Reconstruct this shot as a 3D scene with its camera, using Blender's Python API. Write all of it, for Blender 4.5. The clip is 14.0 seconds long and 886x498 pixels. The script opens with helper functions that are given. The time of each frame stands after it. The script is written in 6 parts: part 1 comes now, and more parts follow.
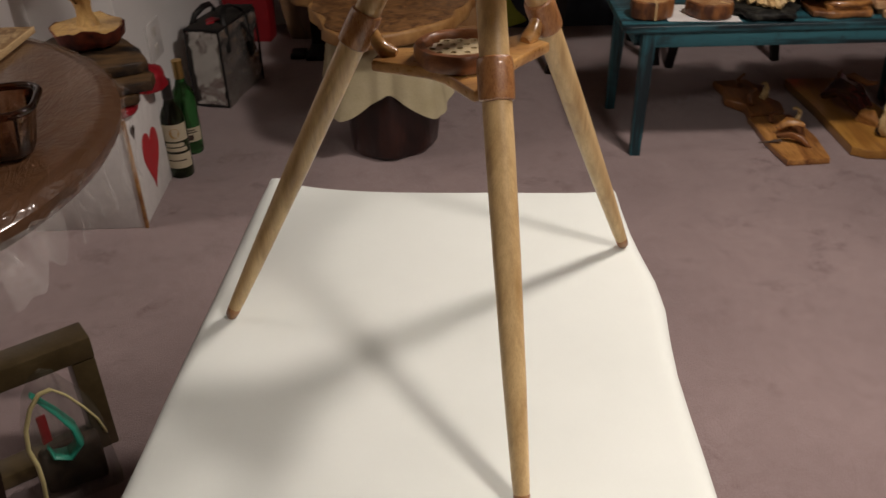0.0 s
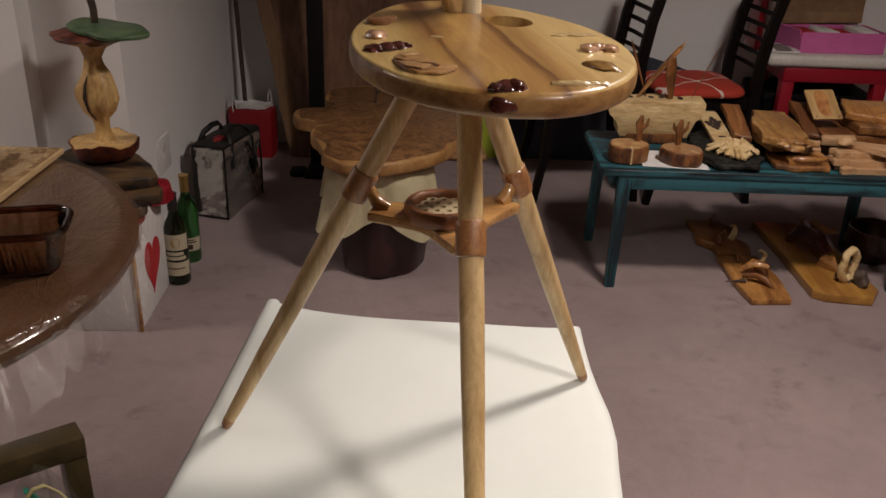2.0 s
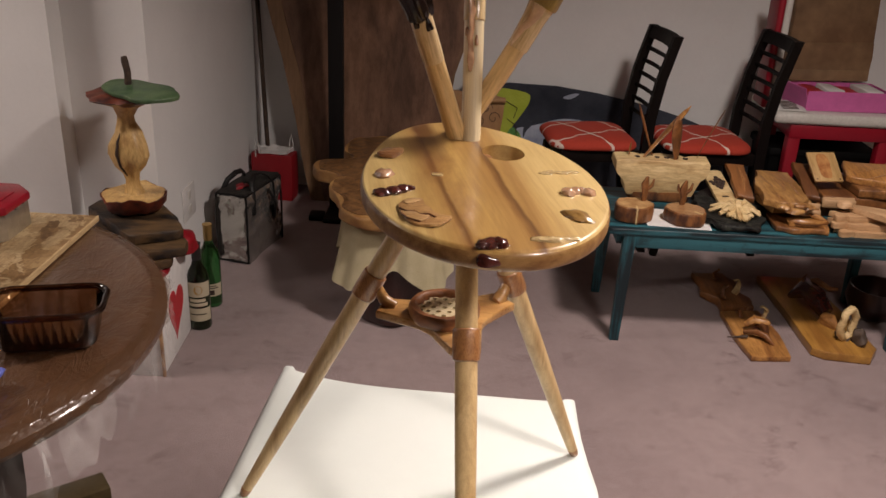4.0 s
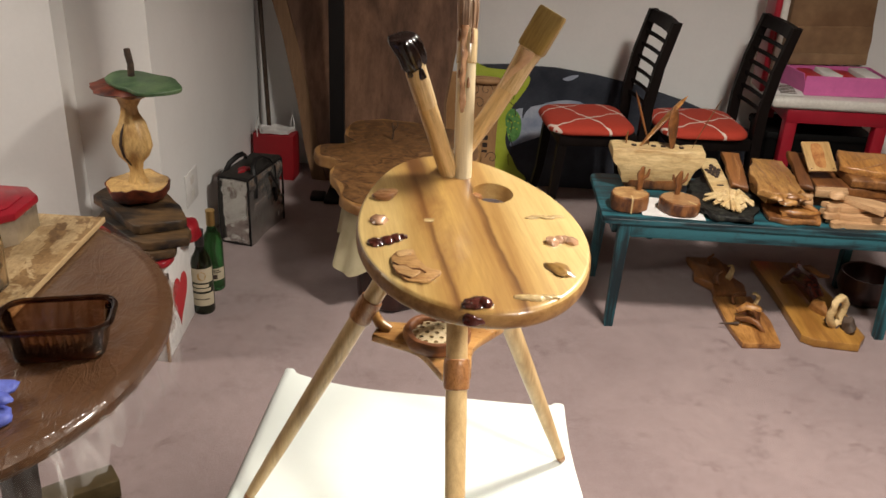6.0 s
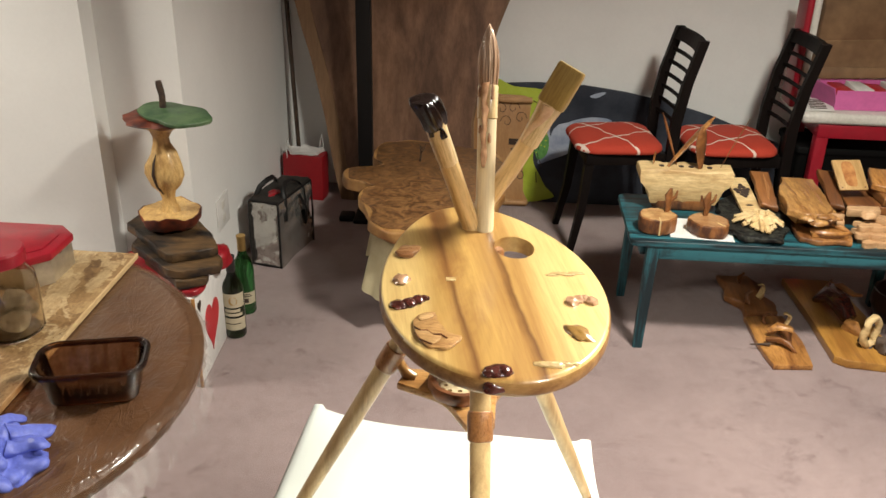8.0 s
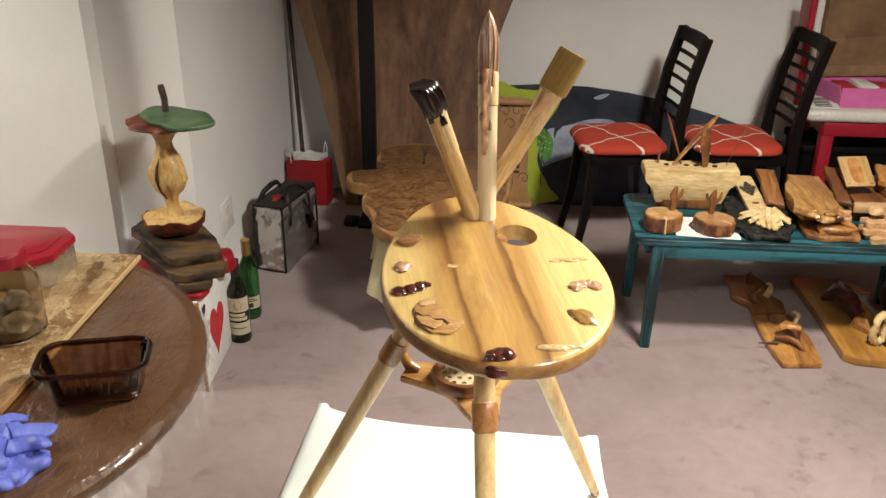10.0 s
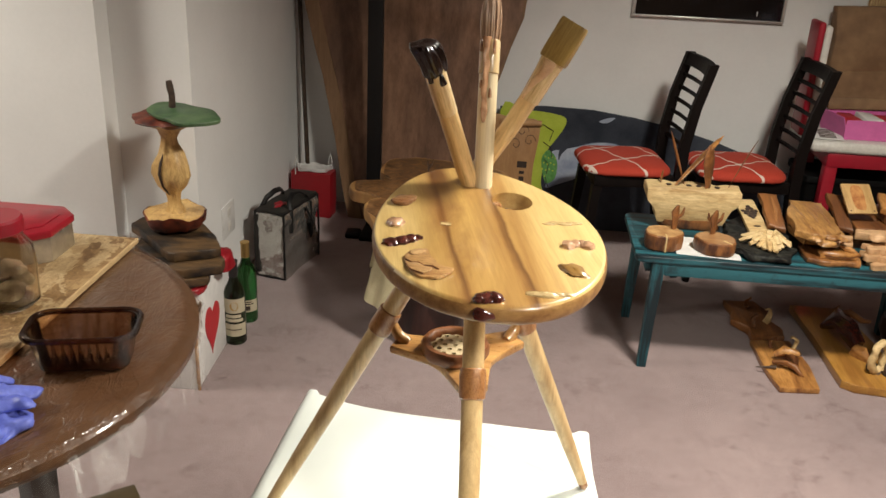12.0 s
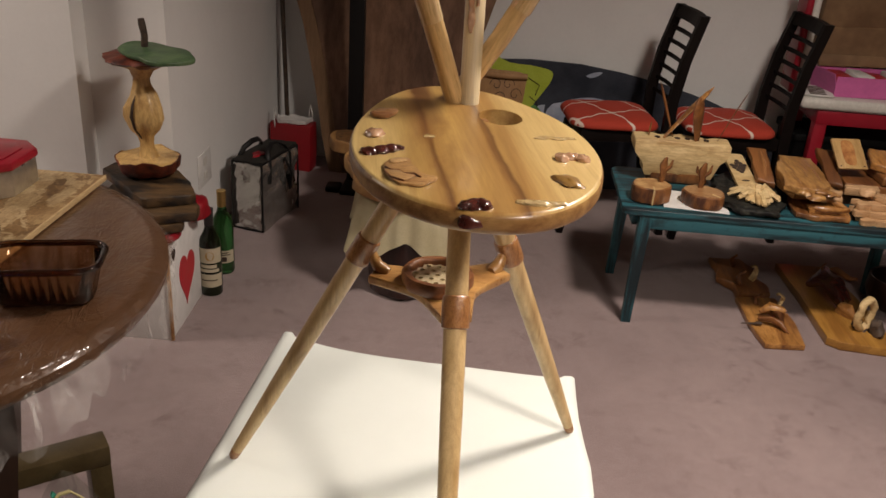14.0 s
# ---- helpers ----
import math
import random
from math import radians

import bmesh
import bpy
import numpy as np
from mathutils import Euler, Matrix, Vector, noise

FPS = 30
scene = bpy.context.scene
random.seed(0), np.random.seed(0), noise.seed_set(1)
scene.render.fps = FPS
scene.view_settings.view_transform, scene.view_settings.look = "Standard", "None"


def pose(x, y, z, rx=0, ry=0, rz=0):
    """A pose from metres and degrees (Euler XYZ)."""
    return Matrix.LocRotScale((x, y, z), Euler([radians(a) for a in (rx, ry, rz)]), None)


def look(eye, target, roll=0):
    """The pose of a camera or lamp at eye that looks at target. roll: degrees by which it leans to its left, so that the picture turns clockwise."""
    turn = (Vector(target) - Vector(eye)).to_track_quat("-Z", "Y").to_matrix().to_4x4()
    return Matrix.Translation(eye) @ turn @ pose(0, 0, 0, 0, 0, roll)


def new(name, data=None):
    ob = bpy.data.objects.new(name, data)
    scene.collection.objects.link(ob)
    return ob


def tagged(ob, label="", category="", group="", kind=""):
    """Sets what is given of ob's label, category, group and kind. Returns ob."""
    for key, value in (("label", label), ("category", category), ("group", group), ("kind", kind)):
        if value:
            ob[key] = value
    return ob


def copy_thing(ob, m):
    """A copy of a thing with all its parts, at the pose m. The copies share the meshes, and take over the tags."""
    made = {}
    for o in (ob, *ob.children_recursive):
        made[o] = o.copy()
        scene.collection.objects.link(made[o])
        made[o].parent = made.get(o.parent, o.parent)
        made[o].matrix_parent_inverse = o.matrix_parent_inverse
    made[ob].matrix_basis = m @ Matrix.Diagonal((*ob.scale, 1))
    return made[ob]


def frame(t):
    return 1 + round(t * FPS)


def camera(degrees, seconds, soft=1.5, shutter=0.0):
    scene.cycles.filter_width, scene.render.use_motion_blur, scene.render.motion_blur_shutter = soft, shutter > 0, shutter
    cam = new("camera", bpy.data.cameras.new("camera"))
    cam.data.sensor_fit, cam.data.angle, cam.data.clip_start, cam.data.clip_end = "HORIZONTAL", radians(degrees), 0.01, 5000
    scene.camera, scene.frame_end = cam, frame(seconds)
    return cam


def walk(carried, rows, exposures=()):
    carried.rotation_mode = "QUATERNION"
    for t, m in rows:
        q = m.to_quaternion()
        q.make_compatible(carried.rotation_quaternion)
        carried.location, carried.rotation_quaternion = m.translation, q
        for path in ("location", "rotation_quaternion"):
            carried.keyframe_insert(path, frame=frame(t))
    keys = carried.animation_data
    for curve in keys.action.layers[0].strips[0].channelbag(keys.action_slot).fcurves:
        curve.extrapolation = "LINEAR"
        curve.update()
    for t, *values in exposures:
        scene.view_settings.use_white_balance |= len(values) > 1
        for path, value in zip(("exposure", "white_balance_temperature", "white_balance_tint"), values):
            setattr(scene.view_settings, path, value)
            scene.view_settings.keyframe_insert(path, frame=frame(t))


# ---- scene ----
cam = camera(53.5, 14.0, shutter=0.5)
PATH = [
    (0, (0.055, 0.029, 1.237), (0.02, 1.729, 0.183), -1.7),
    (0.5, (0.017, 0.0, 1.239), (0.07, 1.695, 0.177), -3.0),
    (1, (0.014, -0.039, 1.26), (0.058, 1.682, 0.24), -2.3),
    (1.5, (0.048, -0.064, 1.305), (0.081, 1.712, 0.386), 0.5),
    (2, (0.064, -0.083, 1.332), (0.06, 1.736, 0.5), 1.9),
    (2.5, (0.072, -0.109, 1.36), (0.046, 1.71, 0.528), 2.5),
    (3, (0.072, -0.141, 1.402), (0.008, 1.686, 0.591), 2.3),
    (3.5, (0.077, -0.147, 1.441), (0.027, 1.695, 0.664), 2.4),
    (6, (0.091, -0.161, 1.583), (0.045, 1.639, 0.713), 2.8),
    (6.5, (0.096, -0.153, 1.615), (0.02, 1.683, 0.824), 2.3),
    (7, (0.102, -0.143, 1.625), (0.033, 1.697, 0.845), 2.1),
    (7.5, (0.098, -0.146, 1.635), (0.013, 1.681, 0.824), 2.3),
    (8, (0.099, -0.148, 1.648), (-0.018, 1.653, 0.786), 1.3),
    (10.5, (0.108, -0.147, 1.6), (-0.024, 1.669, 0.773), 0.4),
    (11, (0.111, -0.162, 1.578), (-0.027, 1.663, 0.772), 1.5),
    (11.5, (0.114, -0.174, 1.557), (-0.021, 1.662, 0.774), 2.2),
    (12, (0.122, -0.179, 1.532), (-0.022, 1.663, 0.764), 2.7),
    (12.5, (0.122, -0.176, 1.511), (0.008, 1.655, 0.716), 3.2),
    (13, (0.12, -0.166, 1.497), (0.011, 1.664, 0.699), 3.4),
    (13.5, (0.123, -0.15, 1.476), (0.042, 1.664, 0.639), 3.7),
    (14, (0.121, -0.133, 1.45), (0.024, 1.683, 0.618), 3.9),
]
EXPOSURES = [(0, -0.52, 6600, 17), (1, -0.51, 6600, 18), (2, -0.48, 6650, 19), (2.5, -0.29, 6650, 20), (3.0, -0.26, 6650, 20), (3.5, -0.16, 6650, 20), (6.0, 0.54, 6500, 10), (7.0, 0.82, 6500, 5), (8.0, 0.90, 6450, 5),
             (10.5, 0.86, 6450, 5), (11.5, 0.84, 6450, 5), (12.5, 0.42, 6550, 9), (13.5, 0.06, 6800, 15), (14, -0.06, 6850, 16)]
walk(cam, [(t, look(eye, target, roll)) for t, eye, target, roll in PATH], EXPOSURES)

# ---- light ----
world = bpy.data.worlds.new("world")
scene.world = world
world.use_nodes = True
world.node_tree.nodes["Background"].inputs[0].default_value = (0.02, 0.02, 0.022, 1)
world.node_tree.nodes["Background"].inputs[1].default_value = 0.1
CEIL = 2.4
# First two: downlights. Last two: unseen fill added, the third for the left wall.
LAMPS = [(1.053, 1.575, 48, 152), (1.145, -0.223, 66, 132), (-2.6, 1.7, 47, 160), (2.7, -0.6, 4, 150)]
for lx, ly, watts, cone in LAMPS:
    lamp = new("downlight_and_fill", bpy.data.lights.new("downlight_and_fill", "SPOT"))
    lamp.data.energy, lamp.data.shadow_soft_size = watts * 4.0, 0.35 if lx < -2 else 0.15
    lamp.data.spot_size, lamp.data.spot_blend = radians(cone), 0.68 if cone > 150 else 0.9
    lamp.data.color = (1.0, 0.92, 0.82)
    lamp.location = (lx, ly, CEIL - 0.06)


# ---- materials ----
def ramp_of(nt, fac, stops, mode="LINEAR"):
    r = nt.nodes.new("ShaderNodeValToRGB")
    r.color_ramp.interpolation = mode
    el = r.color_ramp.elements
    while len(el) < len(stops):
        el.new(0.5)
    for e, (p, c) in zip(el, stops):
        e.position, e.color = p, (*c, 1)
    nt.links.new(fac, r.inputs[0])
    return r.outputs[0]


def base_nodes(name):
    m = bpy.data.materials.new(name)
    m.use_nodes = True
    nt = m.node_tree
    return m, nt, nt.nodes["Principled BSDF"]


def coords(nt, stretch=(1, 1, 1), turn=(0, 0, 0)):
    tc = nt.nodes.new("ShaderNodeTexCoord")
    mp = nt.nodes.new("ShaderNodeMapping")
    mp.inputs["Scale"].default_value = stretch
    mp.inputs["Rotation"].default_value = turn
    nt.links.new(tc.outputs["Object"], mp.inputs["Vector"])
    return mp.outputs[0]


def noise_of(nt, vec, scale, detail=5, rough=0.6, distort=0.0):
    n = nt.nodes.new("ShaderNodeTexNoise")
    n.inputs["Scale"].default_value, n.inputs["Detail"].default_value = scale, detail
    n.inputs["Roughness"].default_value, n.inputs["Distortion"].default_value = rough, distort
    nt.links.new(vec, n.inputs["Vector"])
    return n.outputs[0]


def blend(nt, fac, a, b, mode="MIX"):
    mx = nt.nodes.new("ShaderNodeMix")
    mx.data_type, mx.blend_type = "RGBA", mode
    for sock, v in ((0, fac), (6, a), (7, b)):
        if isinstance(v, (int, float)):
            mx.inputs[sock].default_value = v
        elif isinstance(v, tuple):
            mx.inputs[sock].default_value = (*v, 1)
        else:
            nt.links.new(v, mx.inputs[sock])
    return mx.outputs[2]


def relief(nt, bsdf, height, strength, dist=0.002):
    b = nt.nodes.new("ShaderNodeBump")
    b.inputs["Strength"].default_value, b.inputs["Distance"].default_value = strength, dist
    nt.links.new(height, b.inputs["Height"])
    nt.links.new(b.outputs[0], bsdf.inputs["Normal"])


def ranged(nt, v, lo, hi):
    r = nt.nodes.new("ShaderNodeMapRange")
    r.inputs["To Min"].default_value, r.inputs["To Max"].default_value = lo, hi
    nt.links.new(v, r.inputs[0])
    return r.outputs[0]


def mat(name, c1, c2, rough=0.6, scale=8, stretch=(1, 1, 1), bump=0.15, fine=120, metal=0.0, coat=0.0,
        spread=(0.35, 0.65), turn=(0, 0, 0), dist=0.002, sheen=0.0, distort=0.0, grime=None, grain=0.35, gloss=None):
    """A surface of two colours mixed by a coarse noise, with a fine noise for grain and relief."""
    m, nt, b = base_nodes(name)
    vec = coords(nt, stretch, turn)
    big = noise_of(nt, vec, scale, 6, 0.6, distort)
    small = noise_of(nt, vec, fine, 3)
    col = ramp_of(nt, big, ((spread[0], c1), (spread[1], c2)))
    col = blend(nt, grain, col, ramp_of(nt, small, ((0.3, (0.55, 0.55, 0.55)), (0.7, (1, 1, 1)))), "MULTIPLY")
    if grime:
        spots = noise_of(nt, coords(nt), grime[1], 4)
        col = blend(nt, ramp_of(nt, spots, ((0.55, (0, 0, 0)), (0.72, (0.7, 0.7, 0.7)))), col, grime[0])
    nt.links.new(col, b.inputs["Base Color"])
    nt.links.new(ranged(nt, big, max(rough - 0.1, 0.02), min(rough + 0.1, 1)), b.inputs["Roughness"])
    b.inputs["Metallic"].default_value, b.inputs["Coat Weight"].default_value = metal, coat
    b.inputs["Coat Roughness"].default_value = 0.08
    b.inputs["Sheen Weight"].default_value = sheen
    if gloss is not None:
        b.inputs["Specular IOR Level"].default_value = gloss
    if bump:
        relief(nt, b, small, bump, dist)
    return m


def wood(name, light, dark, axis="x", rough=0.45, coat=0.0, scale=14, ratio=14, knots=0.4, bump=0.12):
    """Wood with its grain along an axis: stretched noise bands, fine pores and darker streaks."""
    m, nt, b = base_nodes(name)
    s = {"x": (1 / ratio, 1, 1), "y": (1, 1 / ratio, 1), "z": (1, 1, 1 / ratio)}[axis]
    vec = coords(nt, s)
    info = nt.nodes.new("ShaderNodeObjectInfo")
    add = nt.nodes.new("ShaderNodeVectorMath")
    add.operation = "MULTIPLY_ADD"
    comb = nt.nodes.new("ShaderNodeCombineXYZ")
    nt.links.new(info.outputs["Random"], comb.inputs[0])
    nt.links.new(info.outputs["Random"], comb.inputs[1])
    nt.links.new(comb.outputs[0], add.inputs[0])
    add.inputs[1].default_value = (7, 5, 3)
    nt.links.new(vec, add.inputs[2])
    vec = add.outputs[0]
    band = noise_of(nt, vec, scale, 5, 0.55, 0.6)
    streak = noise_of(nt, vec, scale * 5, 4, 0.7)
    pore = noise_of(nt, vec, scale * 22, 2)
    mid = tuple((a + c) / 2 for a, c in zip(light, dark))
    col = ramp_of(nt, band, ((0.3, dark), (0.45, mid), (0.62, light)))
    col = blend(nt, knots, col, ramp_of(nt, streak, ((0.35, (0.45, 0.38, 0.3)), (0.6, (1, 1, 1)))), "MULTIPLY")
    col = blend(nt, 0.2, col, ramp_of(nt, pore, ((0.35, (0.5, 0.42, 0.35)), (0.6, (1, 1, 1)))), "MULTIPLY")
    nt.links.new(col, b.inputs["Base Color"])
    nt.links.new(ranged(nt, streak, max(rough - 0.12, 0.05), rough + 0.12), b.inputs["Roughness"])
    b.inputs["Coat Weight"].default_value, b.inputs["Coat Roughness"].default_value = coat, 0.1
    relief(nt, b, streak, bump, 0.001)
    return m


def plain(name, c, rough=0.5, metal=0.0, coat=0.0, gloss=None):
    return mat(name, tuple(v * 0.88 for v in c), c, rough, 30, bump=0.05, fine=300, metal=metal, coat=coat, grain=0.12, gloss=gloss)


def glass(name, c, rough=0.02, ior=1.45):
    m, nt, b = base_nodes(name)
    b.inputs["Base Color"].default_value = (*c, 1)
    b.inputs["Transmission Weight"].default_value, b.inputs["Roughness"].default_value = 1, rough
    b.inputs["IOR"].default_value = ior
    smear = noise_of(nt, coords(nt), 25, 4)
    nt.links.new(ranged(nt, smear, rough, rough + 0.08), b.inputs["Roughness"])
    return m


def carpet():
    """Cut pile carpet: mauve grey, mottled, with reddish brown stains of uneven outline."""
    m, nt, b = base_nodes("carpet")
    vec = coords(nt)
    tread, mott, pile = noise_of(nt, vec, 1.6, 5, 0.6, 0.4), noise_of(nt, vec, 22, 5, 0.7), noise_of(nt, vec, 260, 3, 0.7)
    col = ramp_of(nt, tread, ((0.3, (0.266, 0.189, 0.186)), (0.7, (0.366, 0.270, 0.262))))
    col = blend(nt, 0.55, col, ramp_of(nt, mott, ((0.3, (0.74, 0.72, 0.72)), (0.65, (1, 1, 1)))), "MULTIPLY")
    col = blend(nt, 0.6, col, ramp_of(nt, pile, ((0.3, (0.62, 0.60, 0.60)), (0.65, (1, 1, 1)))), "MULTIPLY")
    stain = noise_of(nt, coords(nt, (1, 1.15, 1)), 7.5, 9, 0.78, 0.15)
    where = noise_of(nt, vec, 1.1, 2)
    amount = op(nt, "MULTIPLY", ramp_of(nt, stain, ((0.53, (0, 0, 0)), (0.68, (0.85, 0.85, 0.85)))), ramp_of(nt, where, ((0.42, (0.22, 0.22, 0.22)), (0.56, (1, 1, 1)))))
    col = blend(nt, amount, col, (0.105, 0.056, 0.060))
    nt.links.new(col, b.inputs["Base Color"])
    b.inputs["Roughness"].default_value, b.inputs["Sheen Weight"].default_value = 0.95, 0.25
    relief(nt, b, pile, 0.8, 0.006)
    return m


def op(nt, kind, a, b=None):
    n = nt.nodes.new("ShaderNodeMath")
    n.operation = kind
    for i, v in enumerate((a, b)):
        if isinstance(v, (int, float)):
            n.inputs[i].default_value = v
        elif v is not None:
            nt.links.new(v, n.inputs[i])
    return n.outputs[0]


M_CARPET = carpet()
M_WALL = mat("wall_paint", (0.755, 0.755, 0.742), (0.80, 0.80, 0.787), 0.7, 2.5, bump=0.05, fine=70, dist=0.002, grain=0.05)
# Ceiling is never in view; its grey is chosen to weaken bounced light.
M_CEIL = mat("darkened_ceiling", (0.40, 0.38, 0.35), (0.46, 0.44, 0.41), 0.85, 4, bump=0.4, fine=90, dist=0.004)
# Invented dark finish for the walls out of view; it cuts bounce and deepens shade.
M_UNSEENWALL = wood("dark_unseen_wall", (0.20, 0.12, 0.065), (0.12, 0.07, 0.035), "z", 0.6)
M_SHEET = mat("white_sheet", (0.650, 0.695, 0.655), (0.695, 0.74, 0.70), 0.8, 4, bump=0.02, fine=900, grain=0.05, dist=0.001, sheen=0.15)
M_PINE = wood("pale_leg_wood", (0.65, 0.47, 0.235), (0.43, 0.275, 0.115), "z", 0.35, 0.25, 42, 36, 0.25)
M_CREAMWOOD = wood("cream_handle_wood", (0.84, 0.73, 0.50), (0.72, 0.58, 0.35), "z", 0.35, 0.25, 42, 36, 0.25)
M_COLLAR = wood("collar_wood", (0.40, 0.19, 0.07), (0.25, 0.105, 0.038), "z", 0.3, 0.5, 160, 5, 0.5, 0.5)
M_RIMWOOD = wood("coaster_rim_wood", (0.29, 0.115, 0.042), (0.13, 0.045, 0.018), "x", 0.4, 0.2, 40, 5, 0.5)
M_SHELF = wood("shelf_wood", (0.58, 0.33, 0.115), (0.27, 0.115, 0.034), "x", 0.3, 0.5, 26, 6, 0.5)
M_BLACK = plain("black_paint", (0.010, 0.009, 0.009), 0.5, gloss=0.25)
M_TEAL = mat("teal_paint", (0.004, 0.016, 0.022), (0.021, 0.118, 0.146), 0.5, 34, (0.08, 1, 0.8), 0.4, 90, spread=(0.40, 0.54), grime=((0.008, 0.020, 0.025), 22))
M_TEALLEG = mat("teal_leg_paint", (0.004, 0.016, 0.022), (0.021, 0.118, 0.146), 0.5, 34, (1, 1, 0.08), 0.4, 90, spread=(0.40, 0.54), grime=((0.008, 0.020, 0.025), 22))
M_DARKWOOD = wood("dark_chair_wood", (0.008, 0.0055, 0.005), (0.004, 0.003, 0.003), "z", 0.5, 0.0)
M_DARKWOOD.node_tree.nodes["Principled BSDF"].inputs["Specular IOR Level"].default_value = 0.12
M_LOG = mat("burl_log", (0.014, 0.004, 0.003), (0.046, 0.014, 0.009), 0.35, 14, (1, 1, 0.3), 0.5, 40, coat=0.3, dist=0.006)
M_CREAM = mat("cream_cloth", (0.46, 0.40, 0.24), (0.54, 0.48, 0.31), 0.9, 8, bump=0.1, fine=300)
M_SLAB = wood("walnut_slab", (0.270, 0.148, 0.090), (0.066, 0.032, 0.020), "z", 0.55, 0.0, 7, 3.2, 0.55)
M_SAP = wood("slab_sapwood", (0.25, 0.145, 0.075), (0.13, 0.072, 0.036), "z", 0.6, 0.0, 9, 9, 0.4)
M_RED = plain("red_plastic", (0.31, 0.006, 0.020), 0.4)
M_BAGRED = plain("red_gift_paper", (0.30, 0.008, 0.014), 0.5)
M_WHITE = plain("white_paper", (0.74, 0.73, 0.71), 0.6)


def table_cover():
    """Brown vinyl under tight clear film: mottled, with sharp wandering creases and a glossy skin."""
    m, nt, b = base_nodes("brown_tablecover")
    vec = coords(nt)
    big, mid = noise_of(nt, vec, 4.5, 5, 0.6, 0.6), noise_of(nt, vec, 19, 5, 0.65, 1.0)
    col = ramp_of(nt, big, ((0.32, (0.076, 0.033, 0.014)), (0.68, (0.150, 0.075, 0.035))))
    col = blend(nt, 0.5, col, ramp_of(nt, mid, ((0.3, (0.60, 0.55, 0.5)), (0.66, (1, 1, 1)))), "MULTIPLY")
    lines = []
    for turn, scale in ((0.5, 9.0), (2.0, 14.0)):
        n = noise_of(nt, coords(nt, (1, 0.4, 1), (0, 0, turn)), scale, 4, 0.55, 1.4)
        lines.append(op(nt, "ABSOLUTE", op(nt, "SUBTRACT", n, 0.5)))
    crease = ramp_of(nt, op(nt, "MINIMUM", *lines), ((0.0, (1, 1, 1)), (0.035, (0, 0, 0))))
    fade = ramp_of(nt, noise_of(nt, vec, 6, 3), ((0.48, (0, 0, 0)), (0.68, (0.10, 0.10, 0.10))))
    col = blend(nt, op(nt, "MULTIPLY", crease, fade), col, (0.25, 0.165, 0.11))
    dust = ramp_of(nt, noise_of(nt, vec, 34, 5, 0.7, 0.8), ((0.64, (0, 0, 0)), (0.76, (0.35, 0.35, 0.35))))
    col = blend(nt, dust, col, (0.26, 0.18, 0.125))
    nt.links.new(col, b.inputs["Base Color"])
    b.inputs["Roughness"].default_value = 0.38
    b.inputs["Coat Weight"].default_value, b.inputs["Coat Roughness"].default_value = 0.75, 0.10
    relief(nt, b, op(nt, "ADD", op(nt, "MULTIPLY", crease, 0.22), op(nt, "ADD", mid, noise_of(nt, coords(nt, (1, 0.5, 1), (0, 0, 0.8)), 30, 4, 0.6, 0.8))), 0.55, 0.008)
    return m


M_RIM = table_cover()


def strand_board():
    """Pressed chips of many browns lying every way, dark gaps between them."""
    m, nt, b = base_nodes("strand_board")
    def chips(turn, scale, shift):
        v = nt.nodes.new("ShaderNodeTexVoronoi")
        v.inputs["Scale"].default_value = scale
        bend = nt.nodes.new("ShaderNodeVectorMath")
        bend.operation = "MULTIPLY_ADD"
        wave = nt.nodes.new("ShaderNodeTexNoise")
        wave.inputs["Scale"].default_value = 30
        nt.links.new(wave.outputs["Color"], bend.inputs[0])
        bend.inputs[1].default_value = (0.03, 0.03, 0.0)
        nt.links.new(coords(nt, (1, 0.30, 1), (0, 0, turn)), bend.inputs[2])
        nt.links.new(bend.outputs[0], v.inputs["Vector"])
        sep = nt.nodes.new("ShaderNodeSeparateColor")
        nt.links.new(v.outputs["Color"], sep.inputs[0])
        return sep.outputs[shift]
    tones = ((0.0, (0.14, 0.072, 0.026)), (0.25, (0.25, 0.145, 0.056)), (0.55, (0.36, 0.235, 0.105)), (0.8, (0.45, 0.32, 0.165)), (1.0, (0.53, 0.40, 0.225)))
    one, two = chips(0.5, 26, 0), chips(-0.7, 21, 1)
    pick = ramp_of(nt, noise_of(nt, coords(nt), 24, 3, 0.6, 0.5), ((0.47, (0, 0, 0)), (0.53, (1, 1, 1))))
    col = blend(nt, pick, ramp_of(nt, one, tones), ramp_of(nt, two, tones))
    fine = noise_of(nt, coords(nt, (1, 0.2, 1), (0, 0, 0.5)), 190, 4, 0.7)
    gaps = noise_of(nt, coords(nt), 70, 4, 0.7, 1.2)
    col = blend(nt, 0.6, col, ramp_of(nt, fine, ((0.32, (0.55, 0.46, 0.36)), (0.62, (1, 1, 1)))), "MULTIPLY")
    col = blend(nt, 0.45, col, ramp_of(nt, gaps, ((0.36, (0.30, 0.22, 0.15)), (0.50, (1, 1, 1)))), "MULTIPLY")
    nt.links.new(col, b.inputs["Base Color"])
    b.inputs["Roughness"].default_value = 0.6
    relief(nt, b, one, 0.5, 0.003)
    return m


M_OSB = strand_board()
M_SAWN = wood("sawn_edge", (0.62, 0.45, 0.24), (0.46, 0.31, 0.14), "y", 0.75, 0.0, 60, 8, 0.5)
M_WHITEWOOD = wood("pale_spalted_wood", (0.72, 0.555, 0.29), (0.52, 0.345, 0.15), "x", 0.6, 0.0, 24, 5, 0.5, 0.3)
M_OAK = wood("honey_board_wood", (0.36, 0.165, 0.052), (0.125, 0.046, 0.014), "y", 0.42, 0.25, 20, 7, 0.75)
